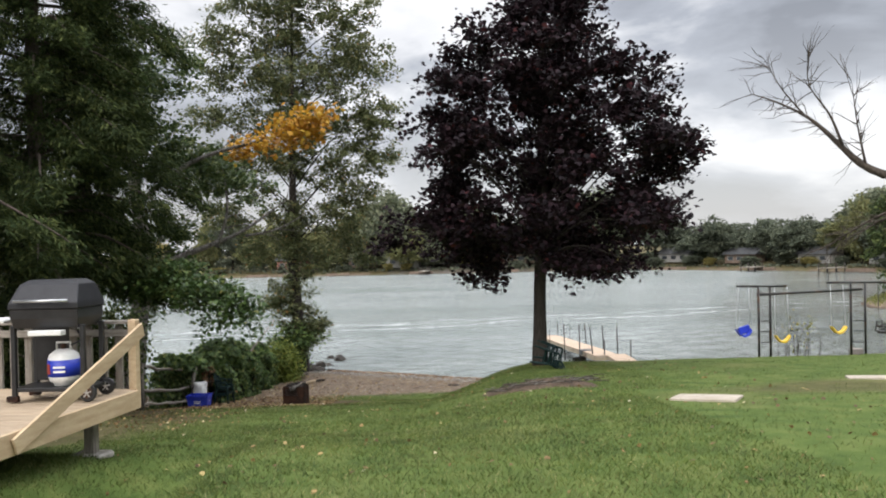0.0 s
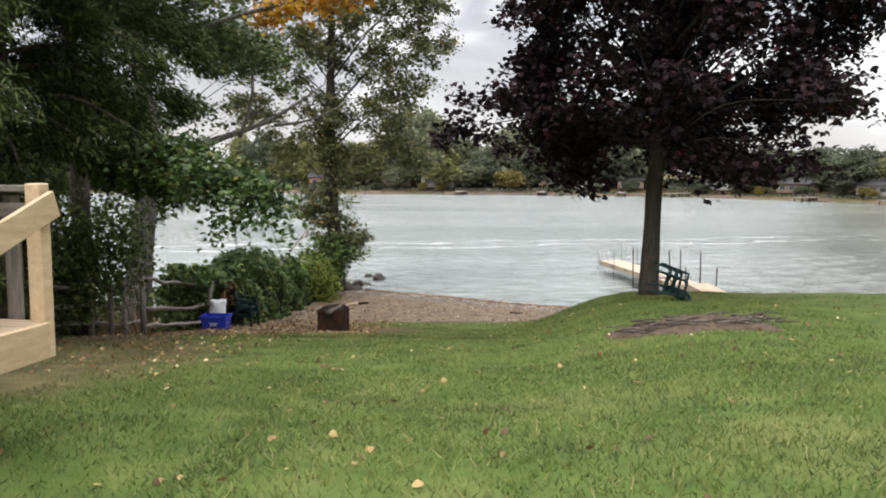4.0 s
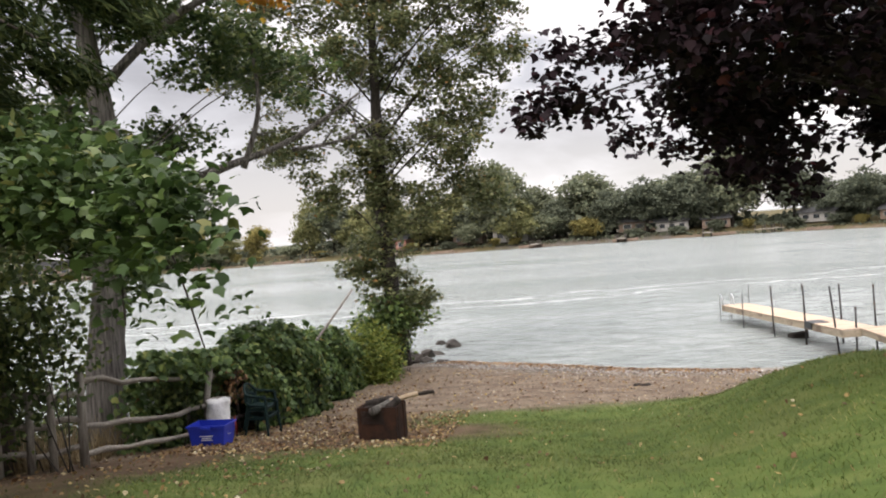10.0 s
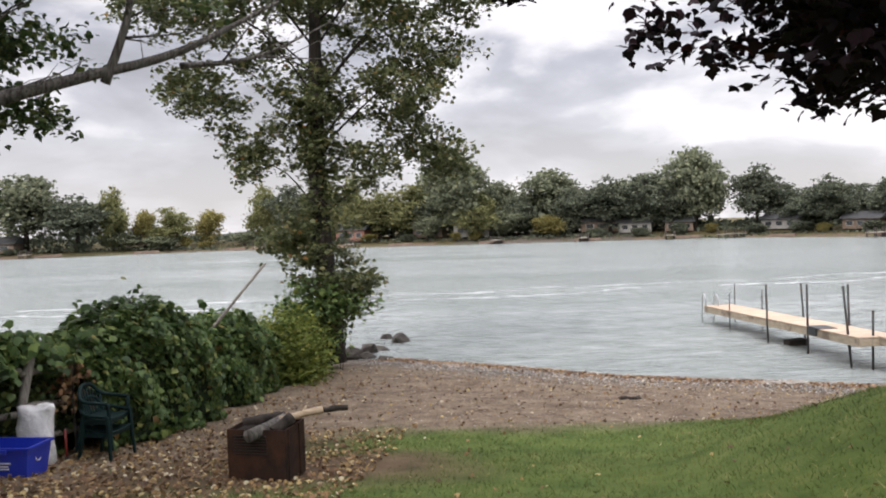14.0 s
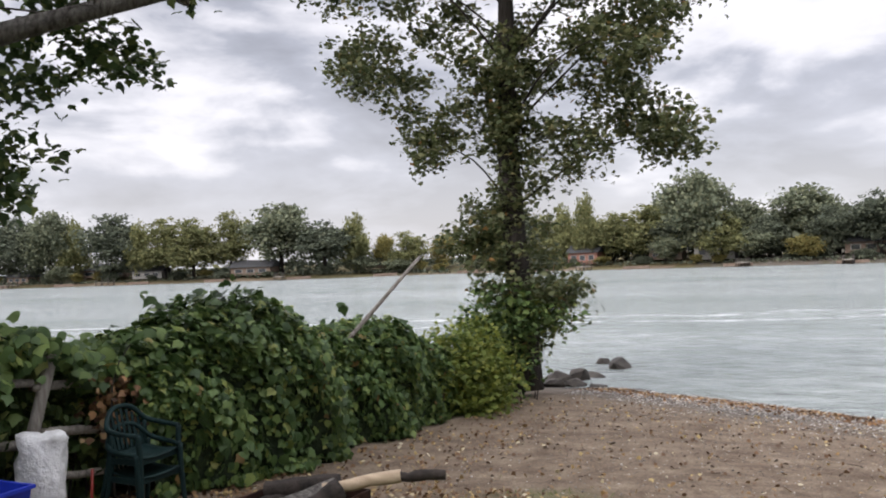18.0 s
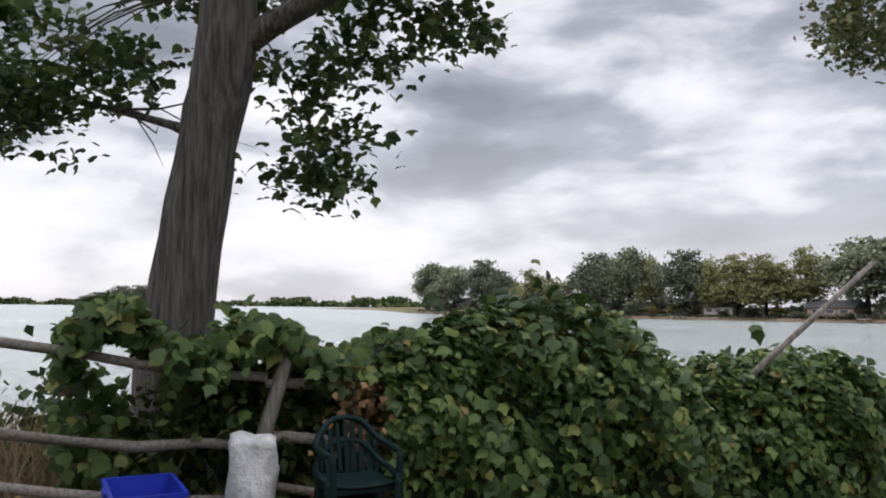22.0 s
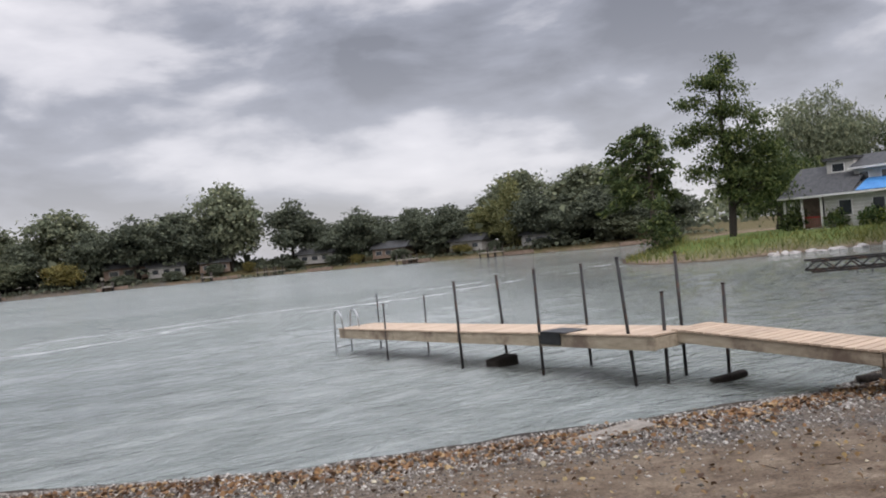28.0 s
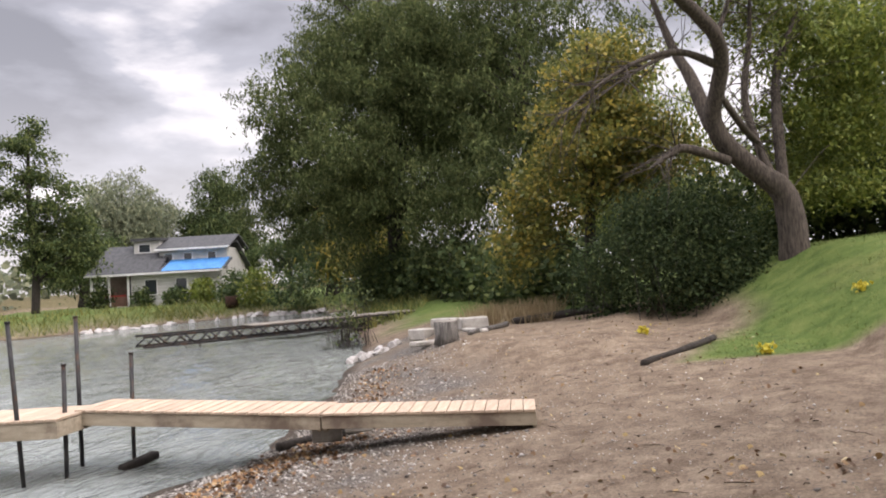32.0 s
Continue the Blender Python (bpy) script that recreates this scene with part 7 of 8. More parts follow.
# ---- fire box ----
def fire_box():
    x, y = -4.17, 22.24
    t = thing("fire_box", (x, y, gz(x, y) - 0.01), "rusty open steel fire box holding charred logs", "fire pit", turn=-8)
    for s in (-1, 1):
        w = part("side_panel", box((0.012, 0.46, 0.53), (s * 0.29, 0, 0.265), bevel=0.003), RUST, t)
        part("panel_rib", box((0.012, 0.03, 0.51), (s * 0.301, 0.1, 0.265), bevel=0.003), RUST, w)
        part("panel_rib", box((0.012, 0.03, 0.51), (s * 0.301, -0.16, 0.265), bevel=0.003), RUST, w)
        part("front_panel" if s < 0 else "back_panel", box((0.592, 0.012, 0.53), (0, s * 0.236, 0.265), bevel=0.003), RUST, t)
    for k in range(7):
        part("vent_slot", box((0.34, 0.006, 0.012), (-0.06, -0.2445, 0.3 + k * 0.028)), BLACK_STEEL, t)
    part("ash_bed", box((0.56, 0.44, 0.03), (0, 0, 0.4), bevel=0.01), ROCK, t, "grey ash")
    part("handle", tubes_mesh("handle", [([(-0.3, -0.06, 0.46), (-0.36, -0.06, 0.46), (-0.36, 0.06, 0.46), (-0.3, 0.06, 0.46)], [0.012] * 4)], RUST, 6), None, t)
    z = gz(x, y)
    rng = random.Random(4)
    for a, b, r, mat, lab in (((-0.02, -0.36, 0.5), (0.14, 0.12, 0.56), 0.056, BARK, "grey split log jutting over the front"), ((0.12, 0.04, 0.57), (0.5, 0.24, 0.62), 0.034, LUMBER_END, "peeled stick with a charred end"), ((0.49, 0.235, 0.618), (0.72, 0.35, 0.63), 0.028, CHAR, "charred stick end"),
                              ((-0.24, -0.02, 0.53), (0.14, 0.16, 0.57), 0.055, CHAR, "charred log"), ((0.16, -0.16, 0.5), (0.27, 0.0, 0.6), 0.06, CHAR, "stub of a log"), ((-0.25, -0.16, 0.46), (-0.08, 0.1, 0.51), 0.045, CHAR, "charred log")):
        n = 6
        pts = [Vector(a).lerp(Vector(b), k / (n - 1)) + Vector((0, 0, rng.uniform(-0.008, 0.008))) for k in range(n)]
        part("log", tubes_mesh("log", [(pts, [r * rng.uniform(0.9, 1.1) for _ in pts])], mat, 9, 0.08), None, t, lab)


fire_box()


# ---- rail fence, bin, sack ----
def split_rail(a, b, r, seed, parent, base, mat=OLD_WOOD_X):
    rng = random.Random(seed)
    n = 8
    pts = [Vector(a).lerp(Vector(b), k / (n - 1)) + Vector((rng.uniform(-0.02, 0.02), rng.uniform(-0.02, 0.02), rng.uniform(-0.03, 0.03) - 0.04 * math.sin(math.pi * k / (n - 1)))) for k in range(n)]
    return part("rail", tubes_mesh("rail", [([p - base for p in pts], [r * rng.uniform(0.75, 1.1) for _ in pts])], mat, 6, 0.12, seed), None, parent)


def fence():
    base = Vector((-7.7, 20.3, gz(-7.7, 20.3)))
    t = thing("rail_fence", tuple(base), "grey weathered split-rail fence, half overgrown with vine", "fence")
    posts = [(-9.9, 12.2, 1.25, 0), (-9.2, 16.2, 1.3, 0), (-8.5, 19.75, 1.3, 0.02), (-7.72, 20.35, 1.28, 0.02), (-7.35, 23.3, 1.3, 0.17), (-7.1, 26.3, 1.2, 0.05)]
    tops = []
    for k, (x, y, h, lean) in enumerate(posts):
        z = gz(x, y)
        pts = [Vector((x, y - lean * 0.5, z - 0.15)), Vector((x, y, z + h * 0.5)), Vector((x + lean * 0.3, y + lean, z + h))]
        part("post", tubes_mesh("post", [([p - base for p in pts], [0.064, 0.058, 0.052])], OLD_WOOD, 8, 0.1, k), None, t)
        tops.append((x, y, z))
    for x, y, h in ((-8.2, 19.95, 1.05), (-8.0, 20.1, 1.15)):
        z = gz(x, y)
        part("post", tubes_mesh("post", [([Vector((x, y, z - 0.15)) - base, Vector((x + 0.03, y, z + h)) - base], [0.055, 0.045])], OLD_WOOD, 8, 0.1, 9), None, t)
    seed = 60
    for (x0, y0, z0), (x1, y1, z1) in zip(tops, tops[1:]):
        for h in ((0.2, 0.56, 1.16) if y0 == 20.35 else (0.28, 0.66, 1.06)):
            split_rail((x0, y0, z0 + h), (x1, y1, z1 + h - (0.08 if h > 1 else 0)), 0.042, seed, t, base)
            seed += 1


fence()


def recycling_bin():
    x, y = -6.9, 22.42
    t = thing("recycling_bin", (x, y, gz(x, y)), "bright blue plastic recycling box beside a white sack", "bin", turn=-2)
    t.scale = (1.06, 1.0, 1.06)
    bm = bmesh.new()
    prev = None
    for w, d, z in ((0.24, 0.17, 0.0), (0.28, 0.2, 0.29), (0.3, 0.22, 0.295), (0.3, 0.22, 0.32), (0.275, 0.195, 0.32), (0.235, 0.165, 0.02)):
        r = [bm.verts.new(p) for p in ((-w, -d, z), (w, -d, z), (w, d, z), (-w, d, z))]
        if prev:
            for i in range(4):
                bm.faces.new((prev[i], prev[(i + 1) % 4], r[(i + 1) % 4], r[i]))
        else:
            bm.faces.new(r[::-1])
        prev = r
    bm.faces.new(prev)
    body = part("body", bm, BLUE_PLASTIC, t)
    for k, (w, z) in enumerate(((0.2, 0.17), (0.15, 0.14), (0.17, 0.115))):
        part("print_bar", box((w, 0.004, 0.012), (0, -0.192 - 0.006 + 0.088 * (0.17 - z) * 0.1, z), (5, 0, 0)), WHITE_PAINT, body)
    part("emblem", tubes_mesh("emblem", [([(0.2575 + 0.002, 0.05 * math.cos(a), 0.2 + 0.05 * math.sin(a)) for a in np.linspace(0, 5.6, 10)], [0.009] * 10)], WHITE_PAINT, 6), None, body, "white ring-shaped emblem")
    for s in (-1, 1):
        part("grip", box((0.16, 0.02, 0.05), (0, s * 0.225, 0.285), bevel=0.006), BLUE_PLASTIC, t)


recycling_bin()


def sack():
    x, y = -7.08, 23.12
    t = thing("sack", (x, y, gz(x, y) - 0.01), "full white woven sack leaning on the fence post", "sack", turn=20)
    rng = random.Random(3)
    bm = bmesh.new()
    n = 22
    prev = None
    rings = [(0.0, 0.17), (0.03, 0.21), (0.15, 0.23), (0.3, 0.215), (0.45, 0.225), (0.54, 0.205), (0.62, 0.215), (0.665, 0.205), (0.68, 0.15), (0.672, 0.03)]
    for i, (z, r) in enumerate(rings):
        row = []
        for k in range(n):
            a = 2 * math.pi * k / n
            rr = 0.86 * r * (1 + 0.09 * math.sin(3 * a + i * 1.3) + 0.05 * math.sin(7 * a + i * 2.1) + rng.uniform(-0.02, 0.02))
            row.append(bm.verts.new((rr * math.cos(a), rr * 0.78 * math.sin(a) + 0.06 * z, z + (0.02 * math.sin(2 * a + 1) if i > 6 else 0.012 * math.sin(5 * a + i)))))
        if prev:
            for k in range(n):
                bm.faces.new((prev[k], prev[(k + 1) % n], row[(k + 1) % n], row[k]))
        else:
            bm.faces.new(row[::-1])
        prev = row
    bm.faces.new(prev)
    part("body", bm, SACK, t, smooth_shade=True)


sack()
st = thing("garden_stick", (-6.95, 23.5, gz(-6.95, 23.5)), "red-handled tool leaning by the sack", "tool")
part("shaft", tubes_mesh("shaft", [([(0, 0, 0), (-0.05, 0.07, 0.34)], [0.013, 0.013])], RED_PLASTIC, 8), None, st)
part("tip", tubes_mesh("tip", [([(0.012, -0.02, -0.02), (-0.003, 0.005, 0.04)], [0.022, 0.02])], BLACK_STEEL, 8), None, st, "black tip")

ms = thing("leaning_pole", (-7.72, 26.58, gz(-7.72, 26.58)), "grey weathered pole leaning out of the vine toward the water", "pole")
b = Vector((-7.72, 26.58, gz(-7.72, 26.58)))
POLE_FOOT = Vector((-7.72, 26.58, 0.7))
part("shaft", tubes_mesh("shaft", [([POLE_FOOT - b, Vector((-6.02, 28.42, 3.16)) - b], [0.04, 0.024])], OLD_WOOD, 8, 0.05), None, ms)
ms.matrix_world = Matrix.Translation(b)

# ---- mulch heap under the maple ----
def mulch():
    x0, y0 = 1.75, 14.45
    t = thing("mulch_heap", (x0, y0, gz(x0, y0)), "low heap of dark bark and dead branches on the lawn", "mulch")
    rng = np.random.default_rng(6)
    bm = bmesh.new()
    bmesh.ops.create_grid(bm, x_segments=26, y_segments=20, size=1.0)
    for v in bm.verts:
        x, y = v.co.x * 1.15, v.co.y * 0.8
        e = max(0.0, 1 - (x / 1.1) ** 2 - (y / 0.75) ** 2 + 0.2 * math.sin(5 * x + 3 * y))
        v.co = Vector((x, y - 0.12 * x, gz(x0 + x, y0 + y - 0.12 * x) - gz(x0, y0) - 0.03 + 0.13 * e ** 0.6 + rng.uniform(-0.02, 0.02) * e))
    part("heap", bm, MULCH, t)
    for k in range(70):
        x, y = rng.uniform(-1.05, 0.9), rng.uniform(-0.6, 0.6)
        a = rng.uniform(-0.6, 0.6)
        L = rng.uniform(0.1, 0.45)
        z = gz(x0 + x, y0 + y) - gz(x0, y0) + 0.09
        part("branch", tubes_mesh("branch", [([(x, y, z), (x + L * 0.5 * math.cos(a), y + L * 0.5 * math.sin(a), z + rng.uniform(0, 0.04)), (x + L * math.cos(a), y + L * math.sin(a), z + rng.uniform(-0.02, 0.03))], [0.011, 0.009, 0.005])], BARK_BROWN if k % 3 else BARK, 5), None, t)


mulch()


# ---- shore rocks, logs ----
def rock(name, at, size, seed, mat, label, category="rock", group=""):
    rng = random.Random(seed)
    x, y = at
    z = max(gz(x, y), -0.12)
    t = thing(name, (x, y, z), label, category, group, turn=rng.uniform(0, 180))
    bm = bmesh.new()
    for _ in range(18):
        d = Vector((rng.uniform(-1, 1), rng.uniform(-1, 1), rng.uniform(-1, 1)))
        d = d / max(abs(d.x), abs(d.y), abs(d.z), 1e-3) * rng.uniform(0.78, 1.0)
        taper = 1.0 - 0.5 * max(d.z, 0)
        bm.verts.new((d.x * size[0] * taper, d.y * size[1] * taper, (d.z * 0.9 + 0.45) * size[2]))
    made = bmesh.ops.convex_hull(bm, input=list(bm.verts))
    bmesh.ops.delete(bm, geom=[g for g in made["geom_interior"] if isinstance(g, bmesh.types.BMVert)], context="VERTS")
    bmesh.ops.bevel(bm, geom=list(bm.edges), offset=min(size) * 0.04, segments=1, affect="EDGES", profile=0.5)
    part("boulder", bm, mat, t)


for k, (x, y, a, b, c) in enumerate([(-5.3, 40.3, 0.42, 0.34, 0.34), (-5.95, 41.2, 0.3, 0.26, 0.22), (-5.75, 38.9, 0.36, 0.28, 0.18), (-5.95, 38.0, 0.34, 0.28, 0.34), (-6.4, 37.8, 0.46, 0.34, 0.3), (-5.9, 37.3, 0.3, 0.24, 0.15), (-6.9, 37.2, 0.34, 0.34, 0.24),
                                  (-7.3, 36.8, 0.42, 0.3, 0.25), (-6.3, 36.9, 0.34, 0.22, 0.14), (-5.3, 37.1, 0.24, 0.18, 0.09), (-7.9, 37.0, 0.4, 0.34, 0.3)]):
    rock("shore_rock", (x, y), (a, b, c), 300 + k, ROCK, "wet dark angular rock at the waterline", "rock", "rocks at the poplar's foot")
for k in range(14):
    r = random.Random(k + 50)
    rock("shore_stone", (19.0 + r.uniform(-0.7, 0.8), 34.3 + r.uniform(-0.5, 0.5)), (r.uniform(0.1, 0.2), r.uniform(0.1, 0.18), r.uniform(0.08, 0.15)), 400 + k, STONE_PALE, "pale rounded stone piled at the cove's edge", "stone", "stones at the cove's edge")
for k in range(46):
    r = random.Random(k + 90)
    u = r.uniform(0, 1)
    pts = [(36.5, 57.5), (41.6, 56.0), (49, 53), (49.8, 48), (45, 43.6), (36, 41.2)]
    i = min(int(u * 5), 4)
    f = u * 5 - i
    rock("shore_stone", (pts[i][0] + (pts[i + 1][0] - pts[i][0]) * f + r.uniform(-0.5, 0.5), pts[i][1] + (pts[i + 1][1] - pts[i][1]) * f + r.uniform(-0.4, 0.4)), (r.uniform(0.2, 0.5), r.uniform(0.2, 0.4), r.uniform(0.12, 0.26)), 500 + k, STONE_PALE, "pale stone on the far bank of the cove", "stone", "stones on the cove's far bank")


def stump(at, r, h, label):
    x, y = at
    t = thing("tree_stump", (x, y, gz(x, y) - 0.03), label, "stump")
    part("bark", tubes_mesh("bark", [([(0, 0, 0), (0, 0, h * 0.4), (0, 0, h)], [r * 1.12, r, r * 0.97])], BARK, 14, 0.06, 5), None, t)
    part("cut_face", tubes_mesh("cut_face", [([(0, 0, h - 0.01), (0, 0, h + 0.006)], [r * 0.9, r * 0.88])], OLD_WOOD, 14), None, t, "sawn grey top")


stump((16.1, 31.55), 0.27, 0.52, "sawn grey stump at the top of the beach")
stump((-6.75, 36.3), 0.24, 0.34, "low weathered stump beside the rocks")


def block(at, size, turn, lift, label, mat=CONCRETE):
    x, y = at
    t = thing("concrete_block", (x, y, gz(x, y) + lift), label, "concrete block", "tumbled concrete blocks", turn=turn)
    part("block", box(size, (0, 0, size[2] / 2 - 0.03), (random.Random(int(x * 100)).uniform(-3, 3), 2, 0), 0.03), mat, t)


for x, y, w, d, h, a, l in [(17.7, 31.2, 1.5, 0.2, 0.1, 30, 0), (18.9, 31.5, 1.1, 0.7, 0.32, 20, 0.0), (17.0, 32.1, 1.7, 0.22, 0.12, -20, 0), (19.6, 31.9, 1.0, 0.6, 0.3, 12, 0), (19.4, 33.0, 0.8, 0.5, 0.3, -8, 0), (20.6, 32.6, 0.9, 0.6, 0.32, -8, 0)]:
    block((x, y), (w, d, h), a, l, "broken pale concrete block at the top of the beach")


def log(a, b, r, label, mat=BARK_DARK, seed=1):
    base = Vector((a[0], a[1], gz(a[0], a[1])))
    t = thing("log", tuple(base), label, "log")
    rng = random.Random(seed)
    pts = []
    for k in range(8):
        x, y = a[0] + (b[0] - a[0]) * k / 7, a[1] + (b[1] - a[1]) * k / 7 + 0.06 * math.sin(k)
        pts.append(Vector((x, y, gz(x, y) + r * 0.6)) - base)
    part("trunk", tubes_mesh("trunk", [(pts, [r * rng.uniform(0.8, 1.1) for _ in pts])], mat, 9, 0.12, seed), None, t)


log((11.2, 27.25), (13.3, 25.95), 0.06, "dark driftwood log half sunk in the sand", seed=2)
log((18.9, 30.4), (20.6, 28.0), 0.12, "long dark log at the edge of the beach", seed=3)
log((16.6, 31.1), (18.6, 30.5), 0.07, "grey driftwood stick by the blocks", BARK, 4)
log((8.0, 32.0), (9.2, 30.7), 0.07, "dark log lying under the dock", seed=5)
log((0.1, 28.5), (0.42, 28.6), 0.04, "clump of dark driftwood on the sand", seed=6)


# ---- dock ----
def dock():
    base = Vector((6.6, 34.0, gz(6.6, 34.0)))
    t = thing("dock", tuple(base), "wooden plank dock on pipe posts running out from the beach", "dock")

    def run(a, b, width, side, deep=0.2):
        a, b = Vector(a), Vector(b)
        d = (b - a).normalized()
        n = Vector((d.y, -d.x, 0)).normalized() * side
        length = (b - a).length
        k = int(length / 0.145)
        for i in range(k):
            c = a + d * ((i + 0.5) * length / k)
            part("plank", beam(c - n * 0.02 - base, c + n * (width + 0.02) - base, length / k - 0.01, 0.032, 0.004), DOCK_WOOD, t)
        for off in (0.02, width - 0.02):
            part("stringer", beam(a + n * off - base - Vector((0, 0, 0.02 + deep / 2)), b + n * off - base - Vector((0, 0, 0.02 + deep / 2)), 0.04, deep, 0.004), DOCK_SIDE, t)
        for q in (a + d * 0.03, b - d * 0.03):
            part("header", beam(q + n * 0.05 - base - Vector((0, 0, 0.12)), q + n * (width - 0.05) - base - Vector((0, 0, 0.12)), 0.04, 0.18, 0.004), DOCK_SIDE, t)

    w = 1.0
    run((6.3, 33.95, 0.8), (6.1, 36.3, 0.74), w, 1)
    run((6.1, 36.32, 0.74), (5.72, 38.7, 0.7), w, 1)
    run((5.7, 38.72, 0.7), (5.4, 41.0, 0.66), w, 1)
    run((5.4, 41.02, 0.66), (5.02, 43.25, 0.63), w, 1)
    run((7.05, 31.0, 0.68), (6.8, 34.1, 0.82), 0.8, 1, 0.16)
    run((7.4, 28.5, 0.63), (7.06, 30.98, 0.68), 0.7, 1, 0.15)

    def post(x, y, z, lean, r=0.028, low=-0.7, mat=STEEL_DARK):
        p = part("post", tubes_mesh("post", [([Vector((x + lean[0] * (1 - low / 1.0) * 0.5, y + lean[1], low)) - base, Vector((x, y, z)) - base], [r, r])], mat, 8), None, t)
        part("cap", tubes_mesh("cap", [([Vector((x, y, z - 0.01)) - base, Vector((x, y, z + 0.015)) - base], [r * 1.25, r * 1.2])], mat, 8), None, p)

    for x, y, z, lean in ((5.70, 38.66, 1.67, (0.06, 0)), (6.72, 38.74, 1.69, (0.16, 0)), (6.08, 36.5, 1.83, (0.02, 0)), (7.16, 36.58, 1.82, (0.06, 0)), (6.2, 34.49, 1.96, (0.28, 0.02)), (7.36, 34.47, 1.95, (0.03, 0)), (6.76, 34.2, 1.39, (-0.04, 0)), (7.84, 34.0, 1.41, (-0.06, 0))):
        post(x, y, z, lean)
    for x, y, z in ((5.36, 41.3, 1.22), (6.42, 41.4, 1.3), (6.05, 43.2, 1.35)):
        post(x, y, z, (0, 0), 0.018)
    lad = part("ladder", tubes_mesh("ladder", [(curve_points([(5.0, 43.5, -0.5), (5.0, 43.48, 0.5), (5.0, 43.4, 0.98), (5.0, 43.2, 1.05), (5.0, 43.0, 0.95), (5.02, 42.96, 0.65)], 5), [0.02] * 26)], ALU, 8), None, t, "bent galvanized swim ladder")
    for o in lad.data.vertices:
        o.co -= base
    rail = lad.copy()
    rail.data = lad.data.copy()
    scene.collection.objects.link(rail)
    for o in rail.data.vertices:
        o.co += Vector((0.42, 0.03, 0))
    rail.name = "ladder_rail"
    for z in (-0.1, 0.18, 0.44):
        part("rung", tubes_mesh("rung", [([Vector((5.0, 43.49, z)) - base, Vector((5.42, 43.52, z)) - base], [0.015, 0.015])], ALU, 6), None, lad)
    m = part("mat", box((0.5, 0.62, 0.02), tuple(Vector((6.3, 36.1, 0.775)) - base), (0, 0, 5), 0.004), BLACK_STEEL, t, "black rubber mat hung over the edge")
    part("mat_flap", box((0.02, 0.5, 0.2), tuple(Vector((6.085, 36.2, 0.66)) - base), (0, 0, 5), 0.004), BLACK_STEEL, m)
    for x, y in ((7.55, 31.5), (8.15, 31.3)):
        part("support_block", box((0.42, 0.36, 0.3), tuple(Vector((x + 0.1, y - 0.35, 0.42)) - base), (0, 0, 20), 0.015), CONCRETE, t, "grey concrete support block")


dock()
for x, y, s, turn, lab in ((6.35, 38.2, (0.55, 0.35, 0.22), 10, "black float block beside the dock post"), (7.42, 33.66, (0.6, 0.14, 0.1), -12, "dark plank end lying in the shallows")):
    f = thing("float_block", (x, y, 0.02), lab, "float", turn=turn)
    part("block", box(s, (0, 0, 0.03), (0, -6, 0), 0.02), BARK_DARK, f)
sp = thing("shore_plank", (3.9, 32.2, gz(3.9, 32.2)), "grey flat board sunk in the gravel at the waterline", "board", turn=8)
part("board", box((1.3, 0.3, 0.04), (0, 0, 0.012), (2, 1, 0), 0.006), OLD_WOOD_X, sp)


# ---- truss dock across the cove ----
def truss_dock():
    a, b = Vector((24.8, 45.5, 0.55)), Vector((34.0, 37.0, 0.62))
    base = Vector((24.8, 45.5, 0.0))
    t = thing("truss_dock", tuple(base), "steel lattice boat dock reaching across the cove", "dock")
    d = (b - a).normalized()
    n = Vector((d.y, -d.x, 0)).normalized()
    L = (b - a).length
    for off in (0.0, 1.2):
        for z in (0.0, -0.38):
            part("chord", beam(a + n * off + Vector((0, 0, z)) - base, b + n * off + Vector((0, 0, z)) - base, 0.08, 0.08, 0), STEEL_DARK, t)
        k = 26
        for i in range(k):
            p, q = a + n * off + d * (i * L / k), a + n * off + d * ((i + 1) * L / k)
            z0, z1 = (0, -0.38) if i % 2 else (-0.38, 0)
            part("lattice_bar", tubes_mesh("lattice_bar", [([p + Vector((0, 0, z0)) - base, q + Vector((0, 0, z1)) - base], [0.032, 0.032])], STEEL_DARK, 5), None, t)
    for k in range(34):
        c = a + d * L * (0.33 + 0.66 * (k + 0.5) / 34) + Vector((0, 0, 0.06))
        part("deck_board", beam(c - n * 0.03 - base, c + n * 1.23 - base, L * 0.66 / 34 - 0.015, 0.04, 0.0), OLD_WOOD_X, t, "grey deck board" if k == 0 else "")
    for u in (0.12, 0.16, 0.48, 0.8):
        for off in (0.0, 1.2):
            p = a + d * L * u + n * off
            part("leg", tubes_mesh("leg", [([p + Vector((0.3 if u < 0.2 else 0, 0, -1.2)) - base, p + Vector((0, 0, -0.3)) - base], [0.03, 0.03])], STEEL_DARK, 6), None, t)


truss_dock()


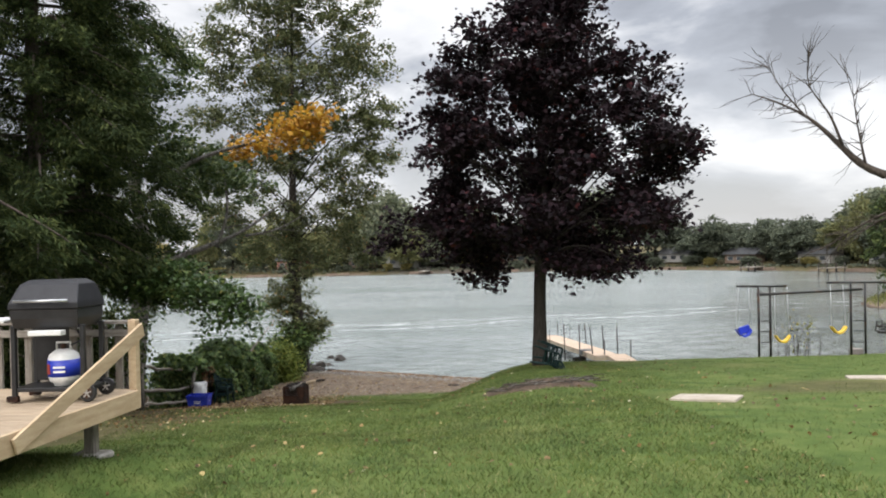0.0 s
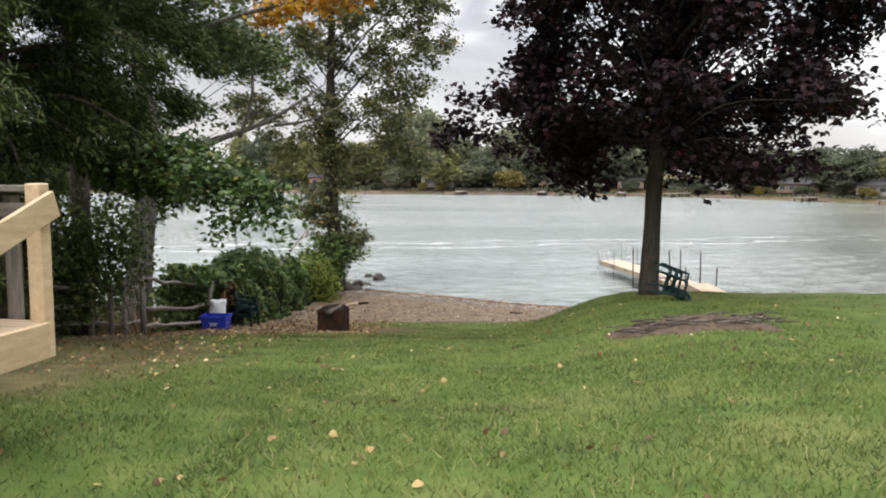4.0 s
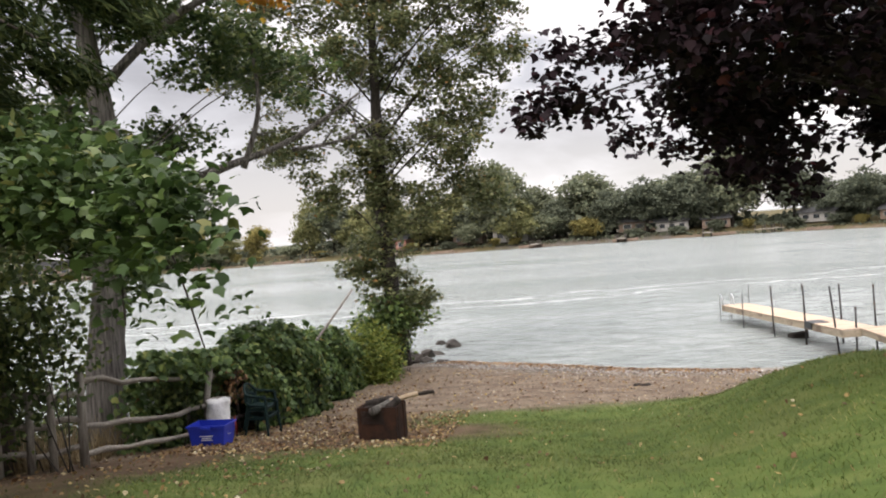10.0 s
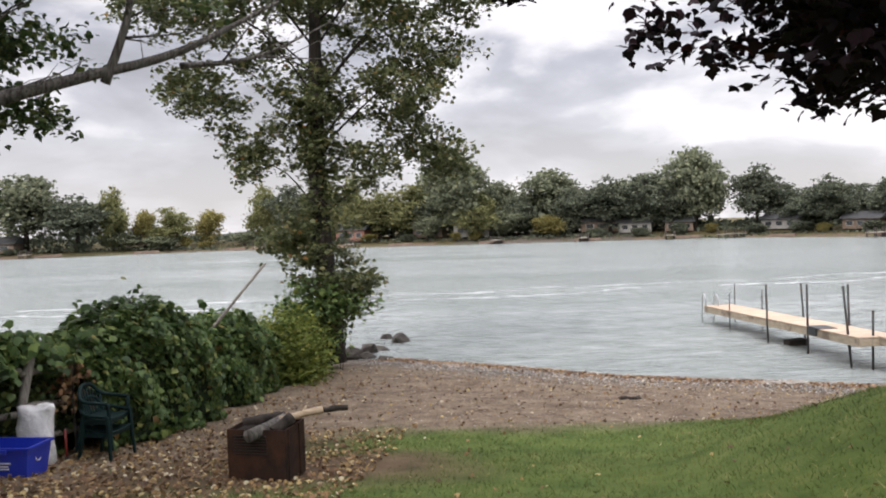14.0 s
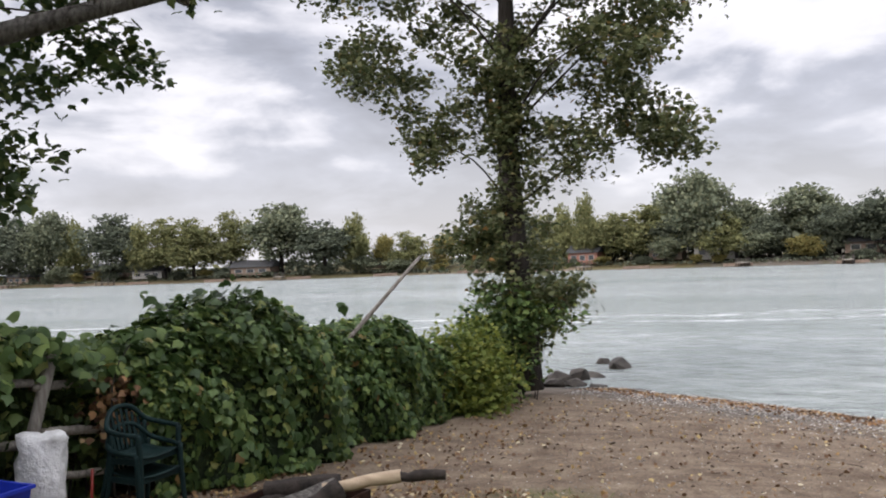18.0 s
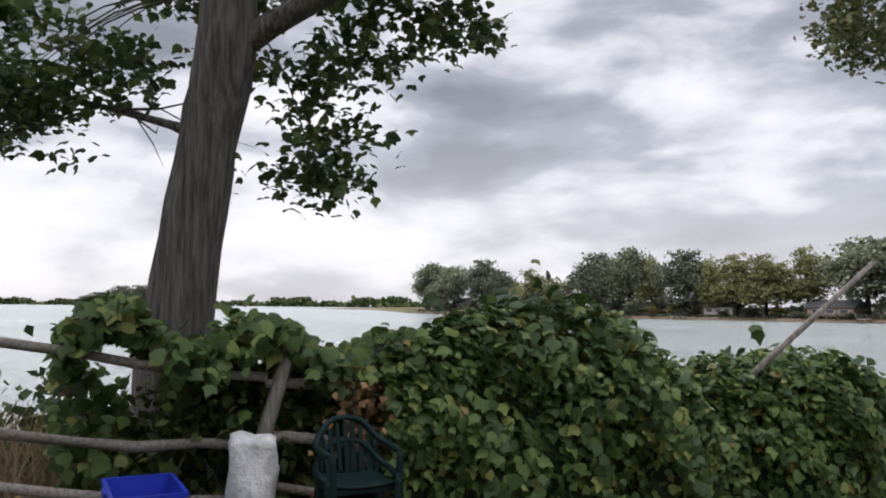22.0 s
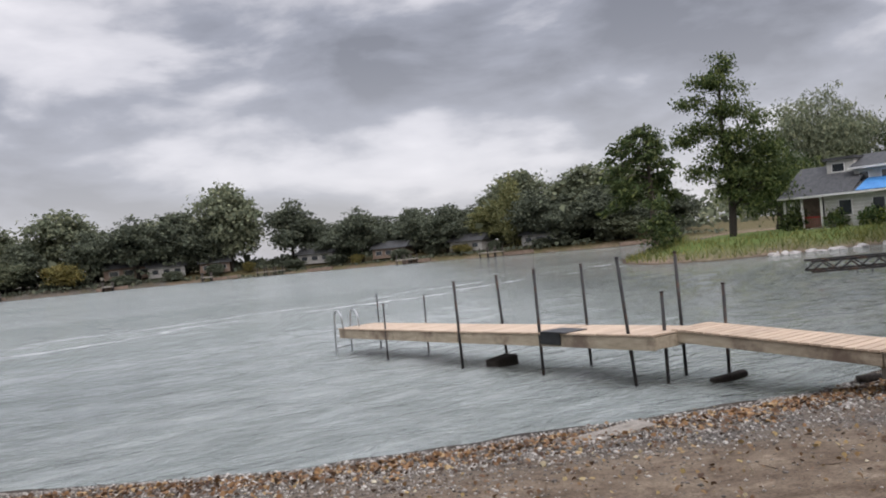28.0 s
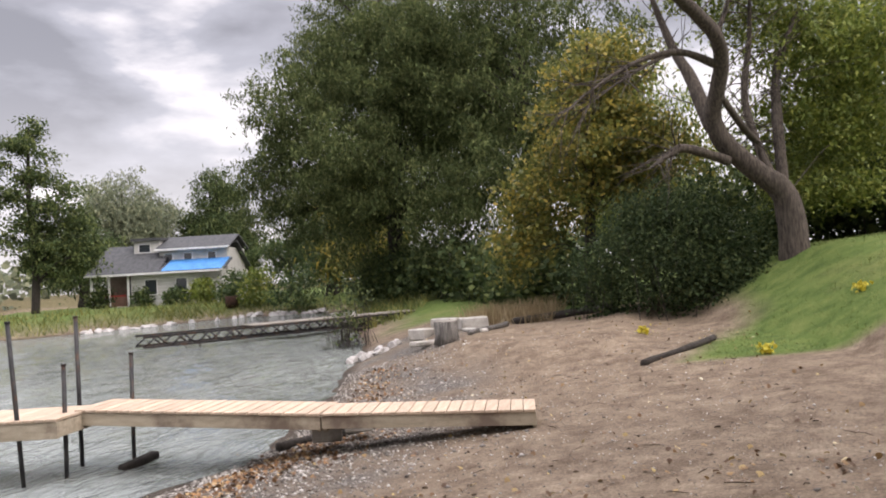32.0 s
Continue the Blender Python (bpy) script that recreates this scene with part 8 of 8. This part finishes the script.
# ---- house on the point ----
def house():
    base = Vector((54.84, 58.16, gz(56, 62)))
    t = thing("house", tuple(base), "white cottage with grey shingles and a blue tarp on its roof", "house", turn=12)
    t.scale = (1.0, 0.87, 1.0)
    z = 0.0

    def bx(name, x0, x1, y0, y1, z0, z1, mat, parent=t, label=""):
        return part(name, box((x1 - x0, y1 - y0, z1 - z0), ((x0 + x1) / 2, (y0 + y1) / 2, (z0 + z1) / 2)), mat, parent, label)

    bx("wall", 0, 7.5, 0, 8.2, -0.4, 2.55, SIDING)
    bx("wall", 2.4, 7.5, 8.2, 11.6, -0.4, 2.55, SIDING)
    bx("upper_wall", 2.0, 7.2, 0.15, 6.4, 2.55, 4.35, SIDING)
    for k in range(9):
        bx("siding_board", -0.03, 0.0, 0.02, 8.18, 0.1 + k * 0.27, 0.13 + k * 0.27, WHITE_PAINT)

    def slope(name, x0, z0, x1, z1, y0, y1, mat, thick=0.12, label=""):
        bm = bmesh.new()
        v = [bm.verts.new(p) for p in ((x0, y0, z0), (x1, y0, z1), (x1, y1, z1), (x0, y1, z0), (x0, y0, z0 - thick), (x1, y0, z1 - thick), (x1, y1, z1 - thick), (x0, y1, z0 - thick))]
        for q in ((0, 1, 2, 3), (7, 6, 5, 4), (0, 4, 5, 1), (1, 5, 6, 2), (2, 6, 7, 3), (3, 7, 4, 0)):
            bm.faces.new([v[i] for i in q])
        return part(name, bm, mat, t, label)

    slope("roof", -0.5, 2.55, 3.9, 4.9, 5.6, 12.1, SHINGLE)
    slope("roof", 8.2, 2.55, 3.9, 4.9, -0.3, 12.1, SHINGLE)
    slope("porch_eave", -0.5, 2.58, 2.1, 3.5, -0.3, 5.6, SHINGLE)
    slope("tarp", -0.46, 2.64, 2.05, 3.55, -0.1, 5.3, TARP, 0.02, "bright blue tarp covering the roof slope")
    slope("upper_roof", 1.6, 4.4, 4.6, 5.5, -0.2, 6.7, SHINGLE)
    slope("upper_roof", 7.6, 4.4, 4.6, 5.5, -0.2, 6.7, SHINGLE)
    bx("dormer", 2.6, 4.6, 6.6, 9.0, 3.9, 5.2, SIDING)
    bx("dormer_roof", 2.3, 4.8, 6.4, 9.2, 5.2, 5.4, SHINGLE)
    bx("gutter", -0.6, -0.48, -0.3, 12.1, 2.42, 2.56, WHITE_PAINT)
    bx("upper_gutter", 1.48, 1.6, -0.2, 6.7, 4.28, 4.42, WHITE_PAINT)
    for y0, z0, w, h, x in ((1.2, 3.3, 0.7, 0.7, 2.0), (3.4, 3.3, 0.7, 0.7, 2.0), (5.2, 3.3, 0.7, 0.7, 2.0), (5.9, 0.9, 1.0, 1.1, 0.0), (3.2, 0.9, 0.9, 1.1, 0.0), (7.5, 4.3, 1.0, 0.6, 2.6)):
        f = bx("window", x - 0.04, x + 0.02, y0 - 0.08, y0 + w + 0.08, z0 - 0.08, z0 + h + 0.08, WHITE_PAINT)
        bx("pane", x - 0.05, x - 0.03, y0, y0 + w, z0, z0 + h, GLASS, f)
    bx("porch_floor", -0.3, 2.4, 8.2, 11.7, -0.35, 0.05, CONCRETE)
    bx("porch_back", 2.3, 2.4, 8.3, 11.5, 0.05, 2.4, BROWN_WALL)
    for y0 in (8.3, 10.0, 11.6):
        bx("porch_post", -0.25, -0.1, y0, y0 + 0.15, 0.05, 2.5, WHITE_PAINT)
    bx("porch_rail", -0.2, -0.12, 8.4, 11.6, 0.85, 0.95, RED_PLASTIC)
    for k in range(16):
        bx("porch_baluster", -0.18, -0.14, 8.5 + k * 0.19, 8.56 + k * 0.19, 0.1, 0.85, BRICK_RED)
    bx("towel", -0.24, -0.19, 10.35, 10.95, 0.35, 0.97, PURPLE_CLOTH, label="purple towel over the porch rail")
    bx("porch_door", 2.26, 2.31, 8.8, 9.7, 0.05, 2.1, GLASS)


house()
g2 = thing("fire_barrel", (50.6, 55.2, gz(50.6, 55.2)), "rusty fire barrel on the grass by the cove", "barrel")
part("barrel", tubes_mesh("barrel", [([(0, 0, 0), (0, 0, 0.4), (0, 0, 0.85)], [0.45, 0.47, 0.45])], RUST, 14), None, g2)
